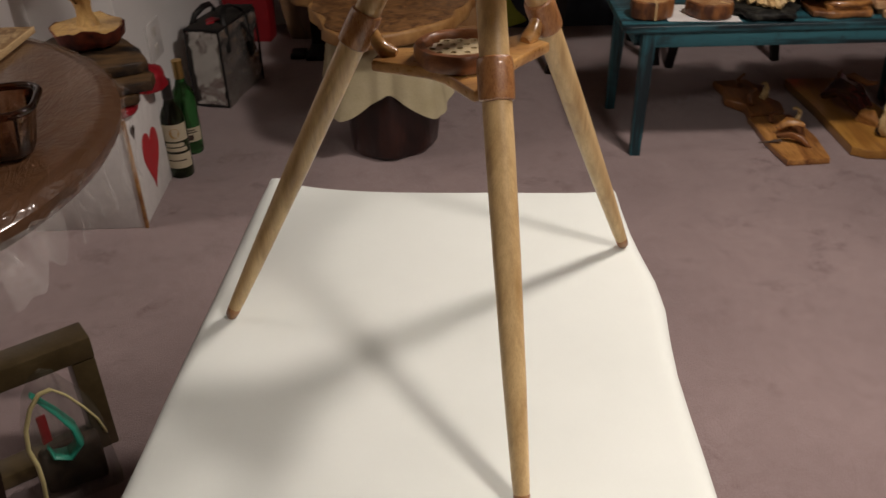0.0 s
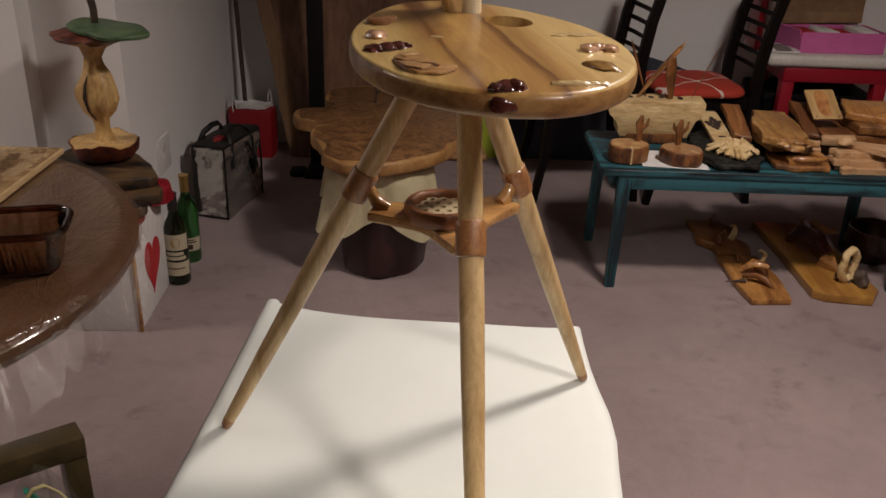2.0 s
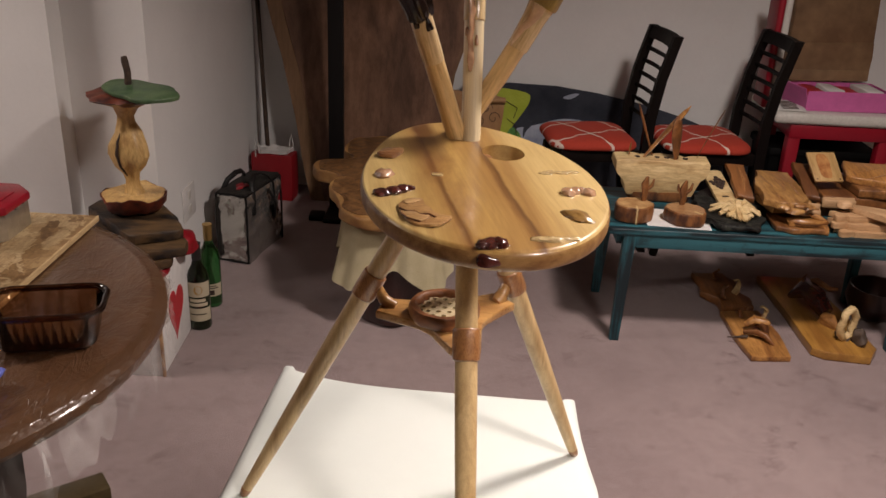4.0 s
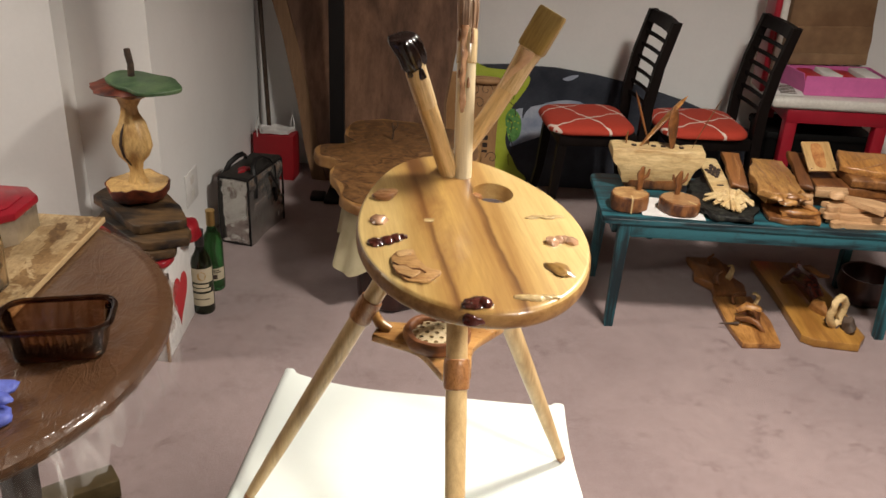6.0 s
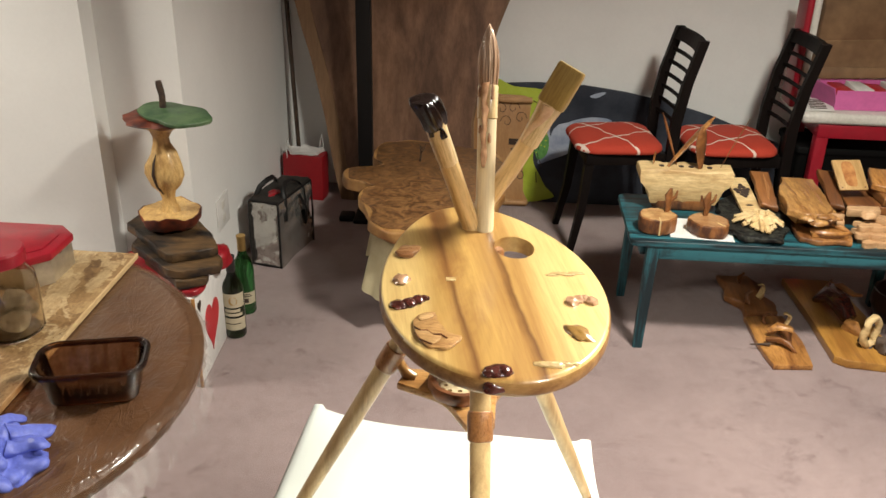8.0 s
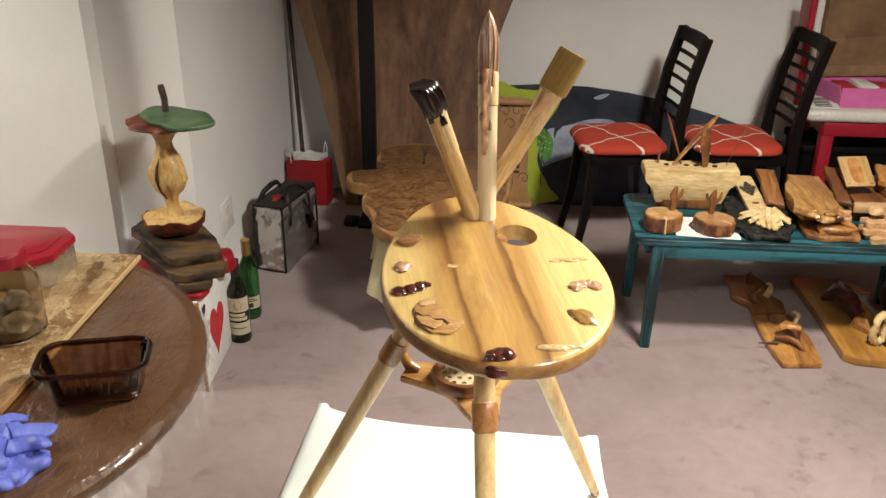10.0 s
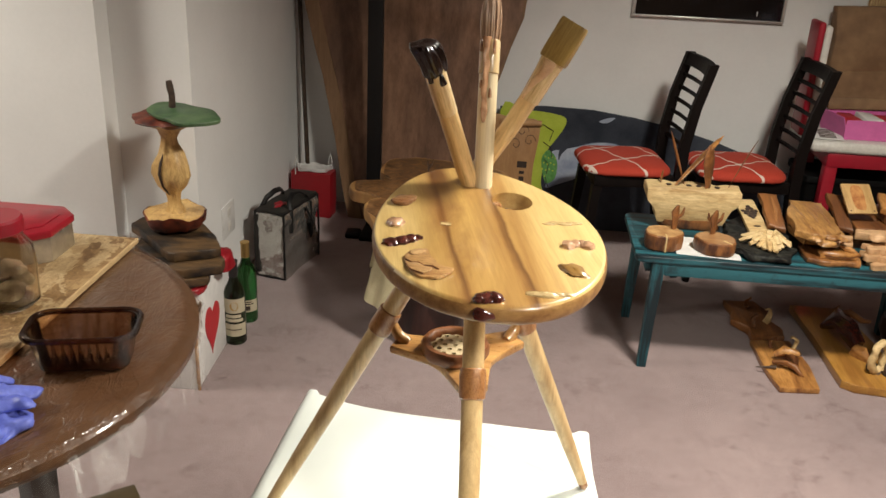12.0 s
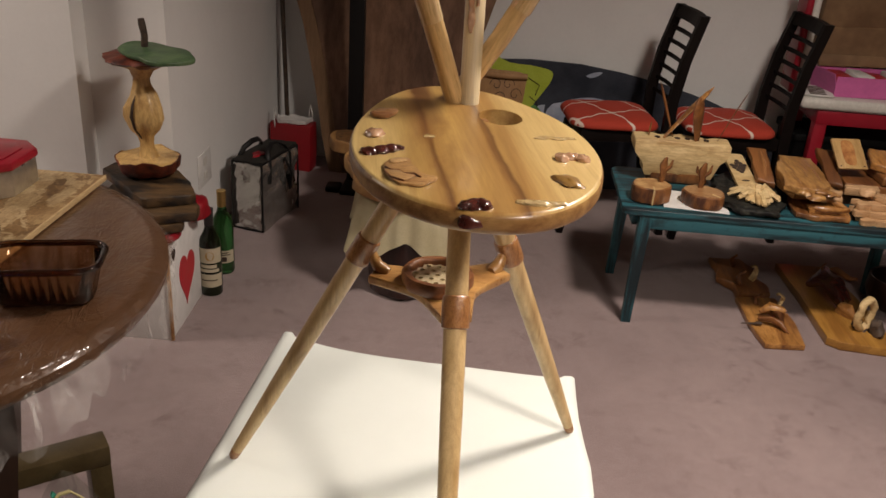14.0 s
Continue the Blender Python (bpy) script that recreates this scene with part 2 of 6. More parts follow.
M_OCHRE = wood("ochre_board_wood", (0.42, 0.215, 0.044), (0.27, 0.12, 0.024), "y", 0.4, 0.4, 12, 9, 0.4)
M_TANBOARD = wood("tan_board_wood", (0.50, 0.245, 0.070), (0.19, 0.068, 0.017), "y", 0.4, 0.35, 24, 6, 0.7)
M_HONEYBOARD = wood("honey_channel_wood", (0.53, 0.295, 0.098), (0.22, 0.092, 0.026), "y", 0.45, 0.2, 24, 6, 0.8)
M_RAW = wood("raw_carved_wood", (0.58, 0.37, 0.20), (0.41, 0.235, 0.11), "x", 0.6, 0.0, 24, 6, 0.4)
M_DARKCRATE = plain("black_crate_plastic", (0.004, 0.004, 0.004), 0.6, gloss=0.08)
M_BROWNBOARD = wood("brown_board_wood", (0.27, 0.108, 0.031), (0.080, 0.026, 0.008), "y", 0.5, 0.1, 16, 9, 0.5)
M_BARK = mat("tree_bark", (0.075, 0.024, 0.009), (0.27, 0.105, 0.030), 0.5, 26, (1, 1, 0.45), 0.8, 60, dist=0.006, coat=0.25, spread=(0.40, 0.60))
M_ENDGRAIN = mat("end_grain", (0.34, 0.17, 0.06), (0.60, 0.38, 0.165), 0.6, 24, bump=0.2, fine=90)
M_BURL = mat("burl_figure", (0.075, 0.030, 0.010), (0.27, 0.135, 0.048), 0.5, 16, bump=0.4, fine=60, coat=0.12, distort=2.5, dist=0.004)
M_BURLEDGE = mat("burl_live_edge", (0.27, 0.125, 0.036), (0.44, 0.245, 0.085), 0.5, 14, bump=0.5, fine=50, dist=0.004)
M_CHAR = mat("charred_slab", (0.009, 0.0050, 0.003), (0.150, 0.082, 0.030), 0.55, 9, (0.6, 1.6, 1.5), 0.6, 60, dist=0.005, spread=(0.44, 0.70))
M_CORE = wood("apple_core_wood", (0.70, 0.47, 0.185), (0.47, 0.27, 0.085), "z", 0.5, 0.15, 34, 6, 0.5, 0.3)
M_SKIN = mat("apple_skin_paint", (0.035, 0.006, 0.004), (0.20, 0.040, 0.016), 0.45, 26, bump=0.3, fine=80)
M_LEAF = mat("green_leaf_paint", (0.036, 0.085, 0.038), (0.105, 0.175, 0.078), 0.45, 22, bump=0.3, fine=90)
M_STEM = mat("stem_bark", (0.03, 0.018, 0.012), (0.09, 0.055, 0.035), 0.7, 40, bump=0.4, fine=120)
M_RESIN = mat("dark_resin", (0.035, 0.008, 0.006), (0.105, 0.026, 0.018), 0.14, 60, bump=0.5, fine=110, coat=0.8)
M_COPPER = mat("copper_resin", (0.36, 0.185, 0.10), (0.58, 0.36, 0.215), 0.22, 60, bump=0.3, fine=140, coat=0.8)
M_ROSE_DRIP = mat("rosy_resin", (0.50, 0.30, 0.155), (0.66, 0.46, 0.27), 0.25, 50, bump=0.3, fine=120, coat=0.7)
M_ROSE = wood("rose_inlay", (0.43, 0.235, 0.105), (0.26, 0.115, 0.045), "x", 0.3, 0.4, 60, 5, 0.5)
M_FLAKE = wood("flake_inlay", (0.55, 0.33, 0.135), (0.35, 0.175, 0.062), "x", 0.32, 0.4, 70, 3, 0.7)
M_CHIP = wood("chip_inlay", (0.60, 0.39, 0.18), (0.42, 0.23, 0.09), "x", 0.32, 0.4, 70, 3, 0.7)
M_OLIVE = wood("olive_inlay", (0.36, 0.21, 0.06), (0.20, 0.10, 0.025), "x", 0.3, 0.4, 60, 5, 0.5)
M_PEARL = mat("pale_resin", (0.50, 0.35, 0.15), (0.64, 0.49, 0.26), 0.25, 60, bump=0.3, fine=140, coat=0.6)
M_BRISTLE_B = mat("black_bristles", (0.005, 0.003, 0.003), (0.022, 0.011, 0.009), 0.22, 120, (1, 1, 0.12), 0.7, 170, coat=0.3, dist=0.001)
M_BRISTLE_T = mat("tan_bristles", (0.38, 0.225, 0.13), (0.70, 0.51, 0.37), 0.26, 110, (1, 1, 0.06), 0.8, 300, metal=0.1, coat=0.4, dist=0.003)
M_BRISTLE_O = wood("olive_bristles", (0.44, 0.31, 0.10), (0.31, 0.20, 0.06), "z", 0.35, 0.3, 90, 20, 0.4)
M_FERRULE = wood("ferrule_wood", (0.78, 0.61, 0.35), (0.64, 0.46, 0.23), "z", 0.28, 0.5, 50, 12, 0.4)
M_HONEY = wood("honey_handle_wood", (0.76, 0.54, 0.26), (0.60, 0.40, 0.17), "z", 0.3, 0.45, 50, 12, 0.4)
M_SEATPAD = mat("white_vinyl", (0.62, 0.60, 0.55), (0.70, 0.68, 0.63), 0.4, 6, bump=0.1, fine=80)
M_SILVER = mat("silver_foil", (0.46, 0.44, 0.41), (0.60, 0.58, 0.54), 0.24, 9, bump=0.7, fine=8, metal=0.85, dist=0.03, grain=0.03, distort=1.0)
M_MESH = mat("black_mesh", (0.010, 0.009, 0.008), (0.045, 0.040, 0.035), 0.6, 160, bump=0.3, fine=300, gloss=0.2)
M_KRAFT = mat("brown_paper", (0.19, 0.105, 0.050), (0.26, 0.155, 0.078), 0.75, 7, bump=0.4, fine=14, dist=0.006)
M_PINK = plain("pink_card", (0.66, 0.15, 0.40), 0.5)
M_NAVY = mat("navy_canvas", (0.022, 0.026, 0.037), (0.060, 0.068, 0.088), 0.7, 3.2, bump=0.1, fine=200, gloss=0.2)
M_LIME = mat("lime_paint", (0.38, 0.47, 0.03), (0.46, 0.55, 0.06), 0.55, 10, bump=0.1, fine=200)
M_SKY = mat("pale_blue_paint", (0.17, 0.215, 0.31), (0.42, 0.46, 0.55), 0.55, 7, bump=0.1, fine=200)
M_GREEN = mat("green_paint", (0.05, 0.20, 0.04), (0.14, 0.34, 0.09), 0.55, 50, bump=0.1, fine=200)
M_SCROLL = mat("scroll_wood", (0.36, 0.185, 0.072), (0.47, 0.265, 0.115), 0.55, 12, (1, 1, 0.3), 0.2, 120)
M_INK = plain("burnt_ink", (0.035, 0.018, 0.010), 0.7)
M_SCREEN = mat("dark_picture", (0.003, 0.003, 0.004), (0.030, 0.033, 0.042), 0.15, 6, (1, 1, 1.6), bump=0.0, coat=0.3, spread=(0.52, 0.75))
M_CHROME = plain("silver_frame", (0.66, 0.66, 0.64), 0.35, 0.6)
M_PLAQUE = wood("plaque_wood", (0.5, 0.325, 0.135), (0.37, 0.215, 0.078), "y", 0.5, 0.1, 22, 8, 0.4)
M_BURN = mat("orange_burn", (0.27, 0.085, 0.022), (0.48, 0.235, 0.075), 0.5, 34, bump=0.1, fine=120)
M_HIDE = mat("flecked_black_cloth", (0.005, 0.005, 0.005), (0.045, 0.046, 0.036), 0.6, 60, bump=0.6, fine=110, dist=0.004, spread=(0.46, 0.66), gloss=0.3)
M_BENCH = mat("bronze_bench_paint", (0.075, 0.052, 0.022), (0.115, 0.082, 0.038), 0.35, 20, bump=0.2, fine=120, coat=0.2)
M_LEGDARK = wood("dark_table_leg", (0.035, 0.018, 0.012), (0.018, 0.010, 0.008), "z", 0.4)
M_GLOVE = mat("blue_nitrile", (0.10, 0.13, 0.52), (0.15, 0.19, 0.62), 0.5, 30, bump=0.4, fine=120)
M_TIN = mat("tin_side", (0.46, 0.44, 0.38), (0.66, 0.63, 0.56), 0.28, 10, bump=0.1, fine=60, metal=0.85)
M_LID = mat("worn_red_lid", (0.12, 0.014, 0.020), (0.33, 0.008, 0.022), 0.32, 8, bump=0.08, fine=120, spread=(0.30, 0.52))
M_HEART = plain("red_heart_paint", (0.50, 0.020, 0.030), 0.45)
M_CUSHION = mat("red_satin", (0.22, 0.006, 0.012), (0.36, 0.012, 0.022), 0.35, 12, bump=0.2, fine=60)
M_BOTTLE = glass("green_glass", (0.05, 0.22, 0.06), 0.03)
M_BOTTLE_D = glass("dark_glass", (0.03, 0.05, 0.02), 0.03)
M_FOIL = plain("gold_capsule", (0.42, 0.27, 0.09), 0.35, 0.6)
M_FOIL_D = plain("black_capsule", (0.02, 0.018, 0.018), 0.35)
M_LABEL = plain("cream_label", (0.50, 0.44, 0.31), 0.6)


def tinted_glass(name, c, share):
    """Thin tinted glass: light passes straight through and takes the tint; a clear gloss that grows at grazing angles."""
    m, nt, b = base_nodes(name)
    b.inputs["Base Color"].default_value, b.inputs["Roughness"].default_value = (0.05, 0.02, 0.012, 1), 0.06
    clear = nt.nodes.new("ShaderNodeBsdfTransparent")
    ribs = noise_of(nt, coords(nt, (1, 1, 0.06)), 55, 3, 0.6)
    nt.links.new(ramp_of(nt, ribs, ((0.36, tuple(v * v * 0.85 for v in c)), (0.60, c))), clear.inputs[0])
    mix = nt.nodes.new("ShaderNodeMixShader")
    nt.links.new(ranged(nt, noise_of(nt, coords(nt, (1, 1, 0.1)), 60, 3), share * 0.5, share * 1.5), mix.inputs[0])
    nt.links.new(clear.outputs[0], mix.inputs[1])
    nt.links.new(b.outputs[0], mix.inputs[2])
    shine = nt.nodes.new("ShaderNodeBsdfGlossy")
    shine.inputs["Roughness"].default_value = 0.05
    edge = nt.nodes.new("ShaderNodeFresnel")
    edge.inputs[0].default_value = 1.6
    skin = nt.nodes.new("ShaderNodeMixShader")
    nt.links.new(edge.outputs[0], skin.inputs[0])
    nt.links.new(mix.outputs[0], skin.inputs[1])
    nt.links.new(shine.outputs[0], skin.inputs[2])
    nt.links.new(skin.outputs[0], nt.nodes["Material Output"].inputs["Surface"])
    return m


M_DISH = tinted_glass("brown_glass", (0.90, 0.76, 0.64), 0.07)
M_DISHBASE = tinted_glass("dark_brown_glass", (0.74, 0.53, 0.40), 0.12)
M_JAR = glass("clear_glass", (0.84, 0.79, 0.72), 0.02)
M_COTTON = mat("jar_contents", (0.34, 0.25, 0.14), (0.56, 0.45, 0.29), 0.8, 30, bump=0.5, fine=80, dist=0.005)
M_RUBBER = plain("yellow_piping", (0.66, 0.58, 0.28), 0.4)
M_MINT = plain("green_handle", (0.02, 0.28, 0.19), 0.4)
M_GROUT = mat("honeycomb_resin", (0.50, 0.40, 0.23), (0.68, 0.58, 0.38), 0.3, 60, bump=0.3, fine=200, coat=0.4)


def film_of(name, lo, hi, tint):
    """Thin clear plastic: mostly see-through, with a hazy, glossy share."""
    m, nt, b = base_nodes(name)
    b.inputs["Base Color"].default_value, b.inputs["Roughness"].default_value = (*tint, 1), 0.07
    clear = nt.nodes.new("ShaderNodeBsdfTransparent")
    mix = nt.nodes.new("ShaderNodeMixShader")
    streak = noise_of(nt, coords(nt, (1, 1, 0.12)), 42, 4, 0.6, 0.6)
    nt.links.new(ranged(nt, ramp_of(nt, streak, ((0.56, (0, 0, 0)), (0.70, (1, 1, 1)))), lo, hi), mix.inputs[0])
    nt.links.new(clear.outputs[0], mix.inputs[1])
    nt.links.new(b.outputs[0], mix.inputs[2])
    nt.links.new(mix.outputs[0], nt.nodes["Material Output"].inputs["Surface"])
    return m


M_FILM = film_of("clear_plastic_film", 0.05, 0.42, (0.80, 0.78, 0.75))
M_FILMFOLD = film_of("folded_plastic_film", 0.16, 0.34, (0.80, 0.78, 0.75))
M_FILMRIM = film_of("tight_plastic_film", 0.35, 0.5, (0.13, 0.066, 0.034))
M_FILMRIM.node_tree.nodes["Principled BSDF"].inputs["Roughness"].default_value = 0.13
M_VINYL = film_of("clear_vinyl", 0.14, 0.42, (0.17, 0.165, 0.13))


def trellis():
    """Orange-red upholstery with a woven white trellis."""
    m, nt, b = base_nodes("red_trellis_fabric")
    sep = nt.nodes.new("ShaderNodeSeparateXYZ")
    nt.links.new(coords(nt, (1, 1, 1), (0, 0, 0.3)), sep.inputs[0])
    u, v = op(nt, "MULTIPLY", sep.outputs[0], 4.0), op(nt, "MULTIPLY", sep.outputs[1], 4.0)
    wave = op(nt, "ADD", op(nt, "MULTIPLY", op(nt, "COSINE", op(nt, "MULTIPLY", u, 2 * math.pi)), 0.215), op(nt, "MULTIPLY", op(nt, "COSINE", op(nt, "MULTIPLY", u, 10 * math.pi)), 0.018))
    gaps = []
    for s, shift in ((1, 0.0), (-1, 0.5)):
        d = op(nt, "ADD", op(nt, "SUBTRACT", v, op(nt, "MULTIPLY", wave, s)), 20 + shift)
        gaps.append(op(nt, "ABSOLUTE", op(nt, "SUBTRACT", op(nt, "FRACT", d), 0.5)))
    line = op(nt, "LESS_THAN", op(nt, "MINIMUM", *gaps), 0.024)
    weave = noise_of(nt, coords(nt), 400, 2)
    red = ramp_of(nt, weave, ((0.3, (0.31, 0.023, 0.010)), (0.7, (0.43, 0.043, 0.018))))
    nt.links.new(blend(nt, line, red, (0.62, 0.52, 0.45)), b.inputs["Base Color"])
    b.inputs["Roughness"].default_value = 0.85
    relief(nt, b, weave, 0.4, 0.001)
    return m


M_TRELLIS = trellis()


def palette_wood():
    """Glued boards: pale outer staves, browner ones between, dark glue lines, a clear coat."""
    m, nt, b = base_nodes("palette_boards")
    sep = nt.nodes.new("ShaderNodeSeparateXYZ")
    turned = coords(nt, (1, 1, 1), (0, 0, -0.005))
    wob = noise_of(nt, coords(nt), 9, 3)
    nt.links.new(turned, sep.inputs[0])
    across = op(nt, "ADD", op(nt, "MULTIPLY", sep.outputs[0], 3.6), op(nt, "MULTIPLY", wob, 0.05))
    across = op(nt, "ADD", across, 0.475)
    pale, mid, dark = (0.67, 0.495, 0.205), (0.45, 0.270, 0.080), (0.165, 0.074, 0.023)
    col = ramp_of(nt, across, ((0.0, pale), (0.20, (0.61, 0.435, 0.170)), (0.26, (0.51, 0.335, 0.110)), (0.31, (0.42, 0.245, 0.074)), (0.336, dark), (0.352, mid), (0.44, (0.53, 0.335, 0.105)),
                               (0.55, (0.39, 0.22, 0.066)), (0.582, dark), (0.597, (0.43, 0.255, 0.078)), (0.65, (0.49, 0.31, 0.106)), (0.69, (0.53, 0.355, 0.130)), (0.72, (0.60, 0.425, 0.170)), (1.0, pale)))
    grain = coords(nt, (1, 0.055, 1), (0, 0, 0.03))
    streak, pore = noise_of(nt, grain, 70, 5, 0.65, 0.5), noise_of(nt, grain, 420, 2)
    broad = noise_of(nt, grain, 22, 4, 0.6, 1.0)
    patch = op(nt, "MULTIPLY", ramp_of(nt, op(nt, "ADD", sep.outputs[1], op(nt, "MULTIPLY", noise_of(nt, grain, 40, 4, 0.6, 0.6), 0.22)), ((0.14, (0, 0, 0)), (0.30, (0.9, 0.9, 0.9)))),
               ramp_of(nt, across, ((0.30, (0, 0, 0)), (0.335, (1, 1, 1)), (0.39, (1, 1, 1)), (0.44, (0, 0, 0)))))
    col = blend(nt, patch, col, (0.145, 0.058, 0.016))
    col = blend(nt, 0.4, col, ramp_of(nt, streak, ((0.35, (0.60, 0.48, 0.36)), (0.58, (1, 1, 1)))), "MULTIPLY")
    col = blend(nt, 0.45, col, ramp_of(nt, broad, ((0.34, (0.55, 0.38, 0.25)), (0.5, (1, 1, 1)))), "MULTIPLY")
    heart = op(nt, "MULTIPLY", ramp_of(nt, noise_of(nt, coords(nt, (1, 0.3, 1), (0, 0, 0.03)), 14, 4, 0.6, 0.8), ((0.46, (0, 0, 0)), (0.62, (1, 1, 1)))),
               ramp_of(nt, across, ((0.22, (0, 0, 0)), (0.32, (0.6, 0.6, 0.6)), (0.46, (0.6, 0.6, 0.6)), (0.53, (0, 0, 0)))))
    col = blend(nt, heart, col, (0.215, 0.088, 0.024))
    col = blend(nt, 0.2, col, ramp_of(nt, pore, ((0.35, (0.6, 0.5, 0.4)), (0.6, (1, 1, 1)))), "MULTIPLY")
    nt.links.new(col, b.inputs["Base Color"])
    b.inputs["Roughness"].default_value = 0.35
    b.inputs["Coat Weight"].default_value, b.inputs["Coat Roughness"].default_value = 0.4, 0.16
    relief(nt, b, streak, 0.06, 0.0006)
    return m


M_PALETTE = palette_wood()
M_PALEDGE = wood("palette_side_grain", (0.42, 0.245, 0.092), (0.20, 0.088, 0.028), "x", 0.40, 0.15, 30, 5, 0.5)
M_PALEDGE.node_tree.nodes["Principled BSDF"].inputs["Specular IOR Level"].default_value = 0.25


# ---- shapes ----
def part(name, bm, material, parent=None, label="", smooth=40, at=None):
    """One mesh object from a bmesh, under a thing or a part."""
    me = bpy.data.meshes.new(name)
    bmesh.ops.recalc_face_normals(bm, faces=bm.faces)
    limit = radians(smooth)
    for f in bm.faces:
        f.smooth = True
    for e in bm.edges:
        e.smooth = len(e.link_faces) == 2 and e.calc_face_angle(3.2) < limit
    bm.to_mesh(me)
    bm.free()
    for m in material if isinstance(material, (list, tuple)) else (material,):
        me.materials.append(m)
    ob = new(name, me)
    ob.parent = parent
    if at is not None:
        ob.matrix_basis = at
    if label:
        tagged(ob, label)
    return ob


def thing(name, label, category, at, group="", kind=""):
    ob = new(name)
    ob.empty_display_size = 0.05
    ob.matrix_basis = at
    return tagged(ob, label, category, group, kind)


def box(x0, y0, z0, x1, y1, z1, bevel=0.0, seg=2, bm=None):
    bm = bm or bmesh.new()
    made = bmesh.ops.create_cube(bm, size=1)["verts"]
    for v in made:
        v.co = Vector((x0 if v.co.x < 0 else x1, y0 if v.co.y < 0 else y1, z0 if v.co.z < 0 else z1))
    if bevel:
        edges = {e for v in made for e in v.link_edges}
        bmesh.ops.bevel(bm, geom=list(edges), offset=bevel, segments=seg, profile=0.5, affect="EDGES")
    return bm


def lathe(profile, seg=32, wobble=None, bm=None):
    """A body turned about z from (radius, z) pairs."""
    bm = bm or bmesh.new()
    rings = []
    for r, z in profile:
        if r < 1e-5:
            rings.append([bm.verts.new((0, 0, z))])
        else:
            ring = []
            for i in range(seg):
                a = 2 * math.pi * i / seg
                k = r * (wobble(a, z) if wobble else 1)
                ring.append(bm.verts.new((k * math.cos(a), k * math.sin(a), z)))
            rings.append(ring)
    for a, b in zip(rings, rings[1:]):
        if len(a) == len(b) == 1:
            continue
        for i in range(seg):
            j = (i + 1) % seg
            if len(a) == 1:
                bm.faces.new((a[0], b[j], b[i]))
            elif len(b) == 1:
                bm.faces.new((a[i], a[j], b[0]))
            else:
                bm.faces.new((a[i], a[j], b[j], b[i]))
    for ring in (rings[0], rings[-1]):
        if len(ring) > 1 and profile[0] != profile[-1]:
            bm.faces.new(ring)
    return bm


def tube(points, radii, seg=12, bm=None, flat=1.0, caps=True):
    """A round (or flattened) rod along points; a radius for each."""
    bm = bm or bmesh.new()
    pts = [Vector(p) for p in points]
    radii = radii if isinstance(radii, (list, tuple)) else [radii] * len(pts)
    side = None
    rings = []
    for i, p in enumerate(pts):
        way = (pts[min(i + 1, len(pts) - 1)] - pts[max(i - 1, 0)]).normalized()
        if side is None:
            side = way.orthogonal().normalized() if abs(way.z) > 0.95 else way.cross(Vector((0, 0, 1))).normalized()
        side = (side - way * side.dot(way)).normalized()
        up = way.cross(side)
        rings.append([bm.verts.new(p + radii[i] * (math.cos(a) * side + flat * math.sin(a) * up)) for a in (2 * math.pi * k / seg for k in range(seg))])
    for a, b in zip(rings, rings[1:]):
        for i in range(seg):
            j = (i + 1) % seg
            bm.faces.new((a[i], a[j], b[j], b[i]))
    if caps:
        bm.faces.new(rings[0])
        bm.faces.new(rings[-1])
    return bm


def plate(outline, z0, z1, bevel=0.0, seg=2, bm=None, hole=None):
    """A flat body with an outline of (x, y), from z0 up to z1, its rims rounded."""
    bm = bm or bmesh.new()
    b = min(bevel, (z1 - z0) / 2)
    cx, cy = sum(p[0] for p in outline) / len(outline), sum(p[1] for p in outline) / len(outline)
    size = max(math.hypot(p[0] - cx, p[1] - cy) for p in outline)
    if b:
        steps = [math.pi / 2 * k / seg for k in range(seg + 1)]
        levels = [(b * (1 - math.sin(a)), z0 + b * (1 - math.cos(a))) for a in steps]
        levels += [(b * (1 - math.cos(a)), z1 - b * (1 - math.sin(a))) for a in steps]
    else:
        levels = [(0, z0), (0, z1)]

    def loop(pts, sign):
        rings = []
        for inset, z in levels:
            k = 1 - sign * inset / size
            mx, my = sum(p[0] for p in pts) / len(pts), sum(p[1] for p in pts) / len(pts)
            rings.append([bm.verts.new((mx + (x - mx) * k, my + (y - my) * k, z)) for x, y in pts])
        for a, c in zip(rings, rings[1:]):
            for i in range(len(a)):
                j = (i + 1) % len(a)
                bm.faces.new((a[i], a[j], c[j], c[i]))
        return rings
    rings = loop(outline, 1)
    if not hole:
        bm.faces.new(rings[0])
        bm.faces.new(rings[-1])
    else:
        inner = loop(hole, -0.4)
        for o, h in ((rings[0], inner[0]), (rings[-1], inner[-1])):
            edges = [bm.edges.get((o[i], o[(i + 1) % len(o)])) for i in range(len(o))]
            edges += [bm.edges.get((h[i], h[(i + 1) % len(h)])) for i in range(len(h))]
            bmesh.ops.triangle_fill(bm, edges=edges, use_beauty=True)
    return bm


def oval(rx, ry, n=48, cx=0.0, cy=0.0, wob=None):
    out = []
    for i in range(n):
        a = 2 * math.pi * i / n
        k = wob(a) if wob else 1
        out.append((cx + rx * k * math.cos(a), cy + ry * k * math.sin(a)))
    return out


def warp(bm, amount, scale, seed=0.0, axes=(1, 1, 1)):
    """Uneven, worn surface: shifts each vertex by smooth noise."""
    for v in bm.verts:
        n = noise.noise_vector(v.co * scale + Vector((seed, seed * 2, seed * 3)))
        v.co += Vector((n.x * axes[0], n.y * axes[1], n.z * axes[2])) * amount
    return bm


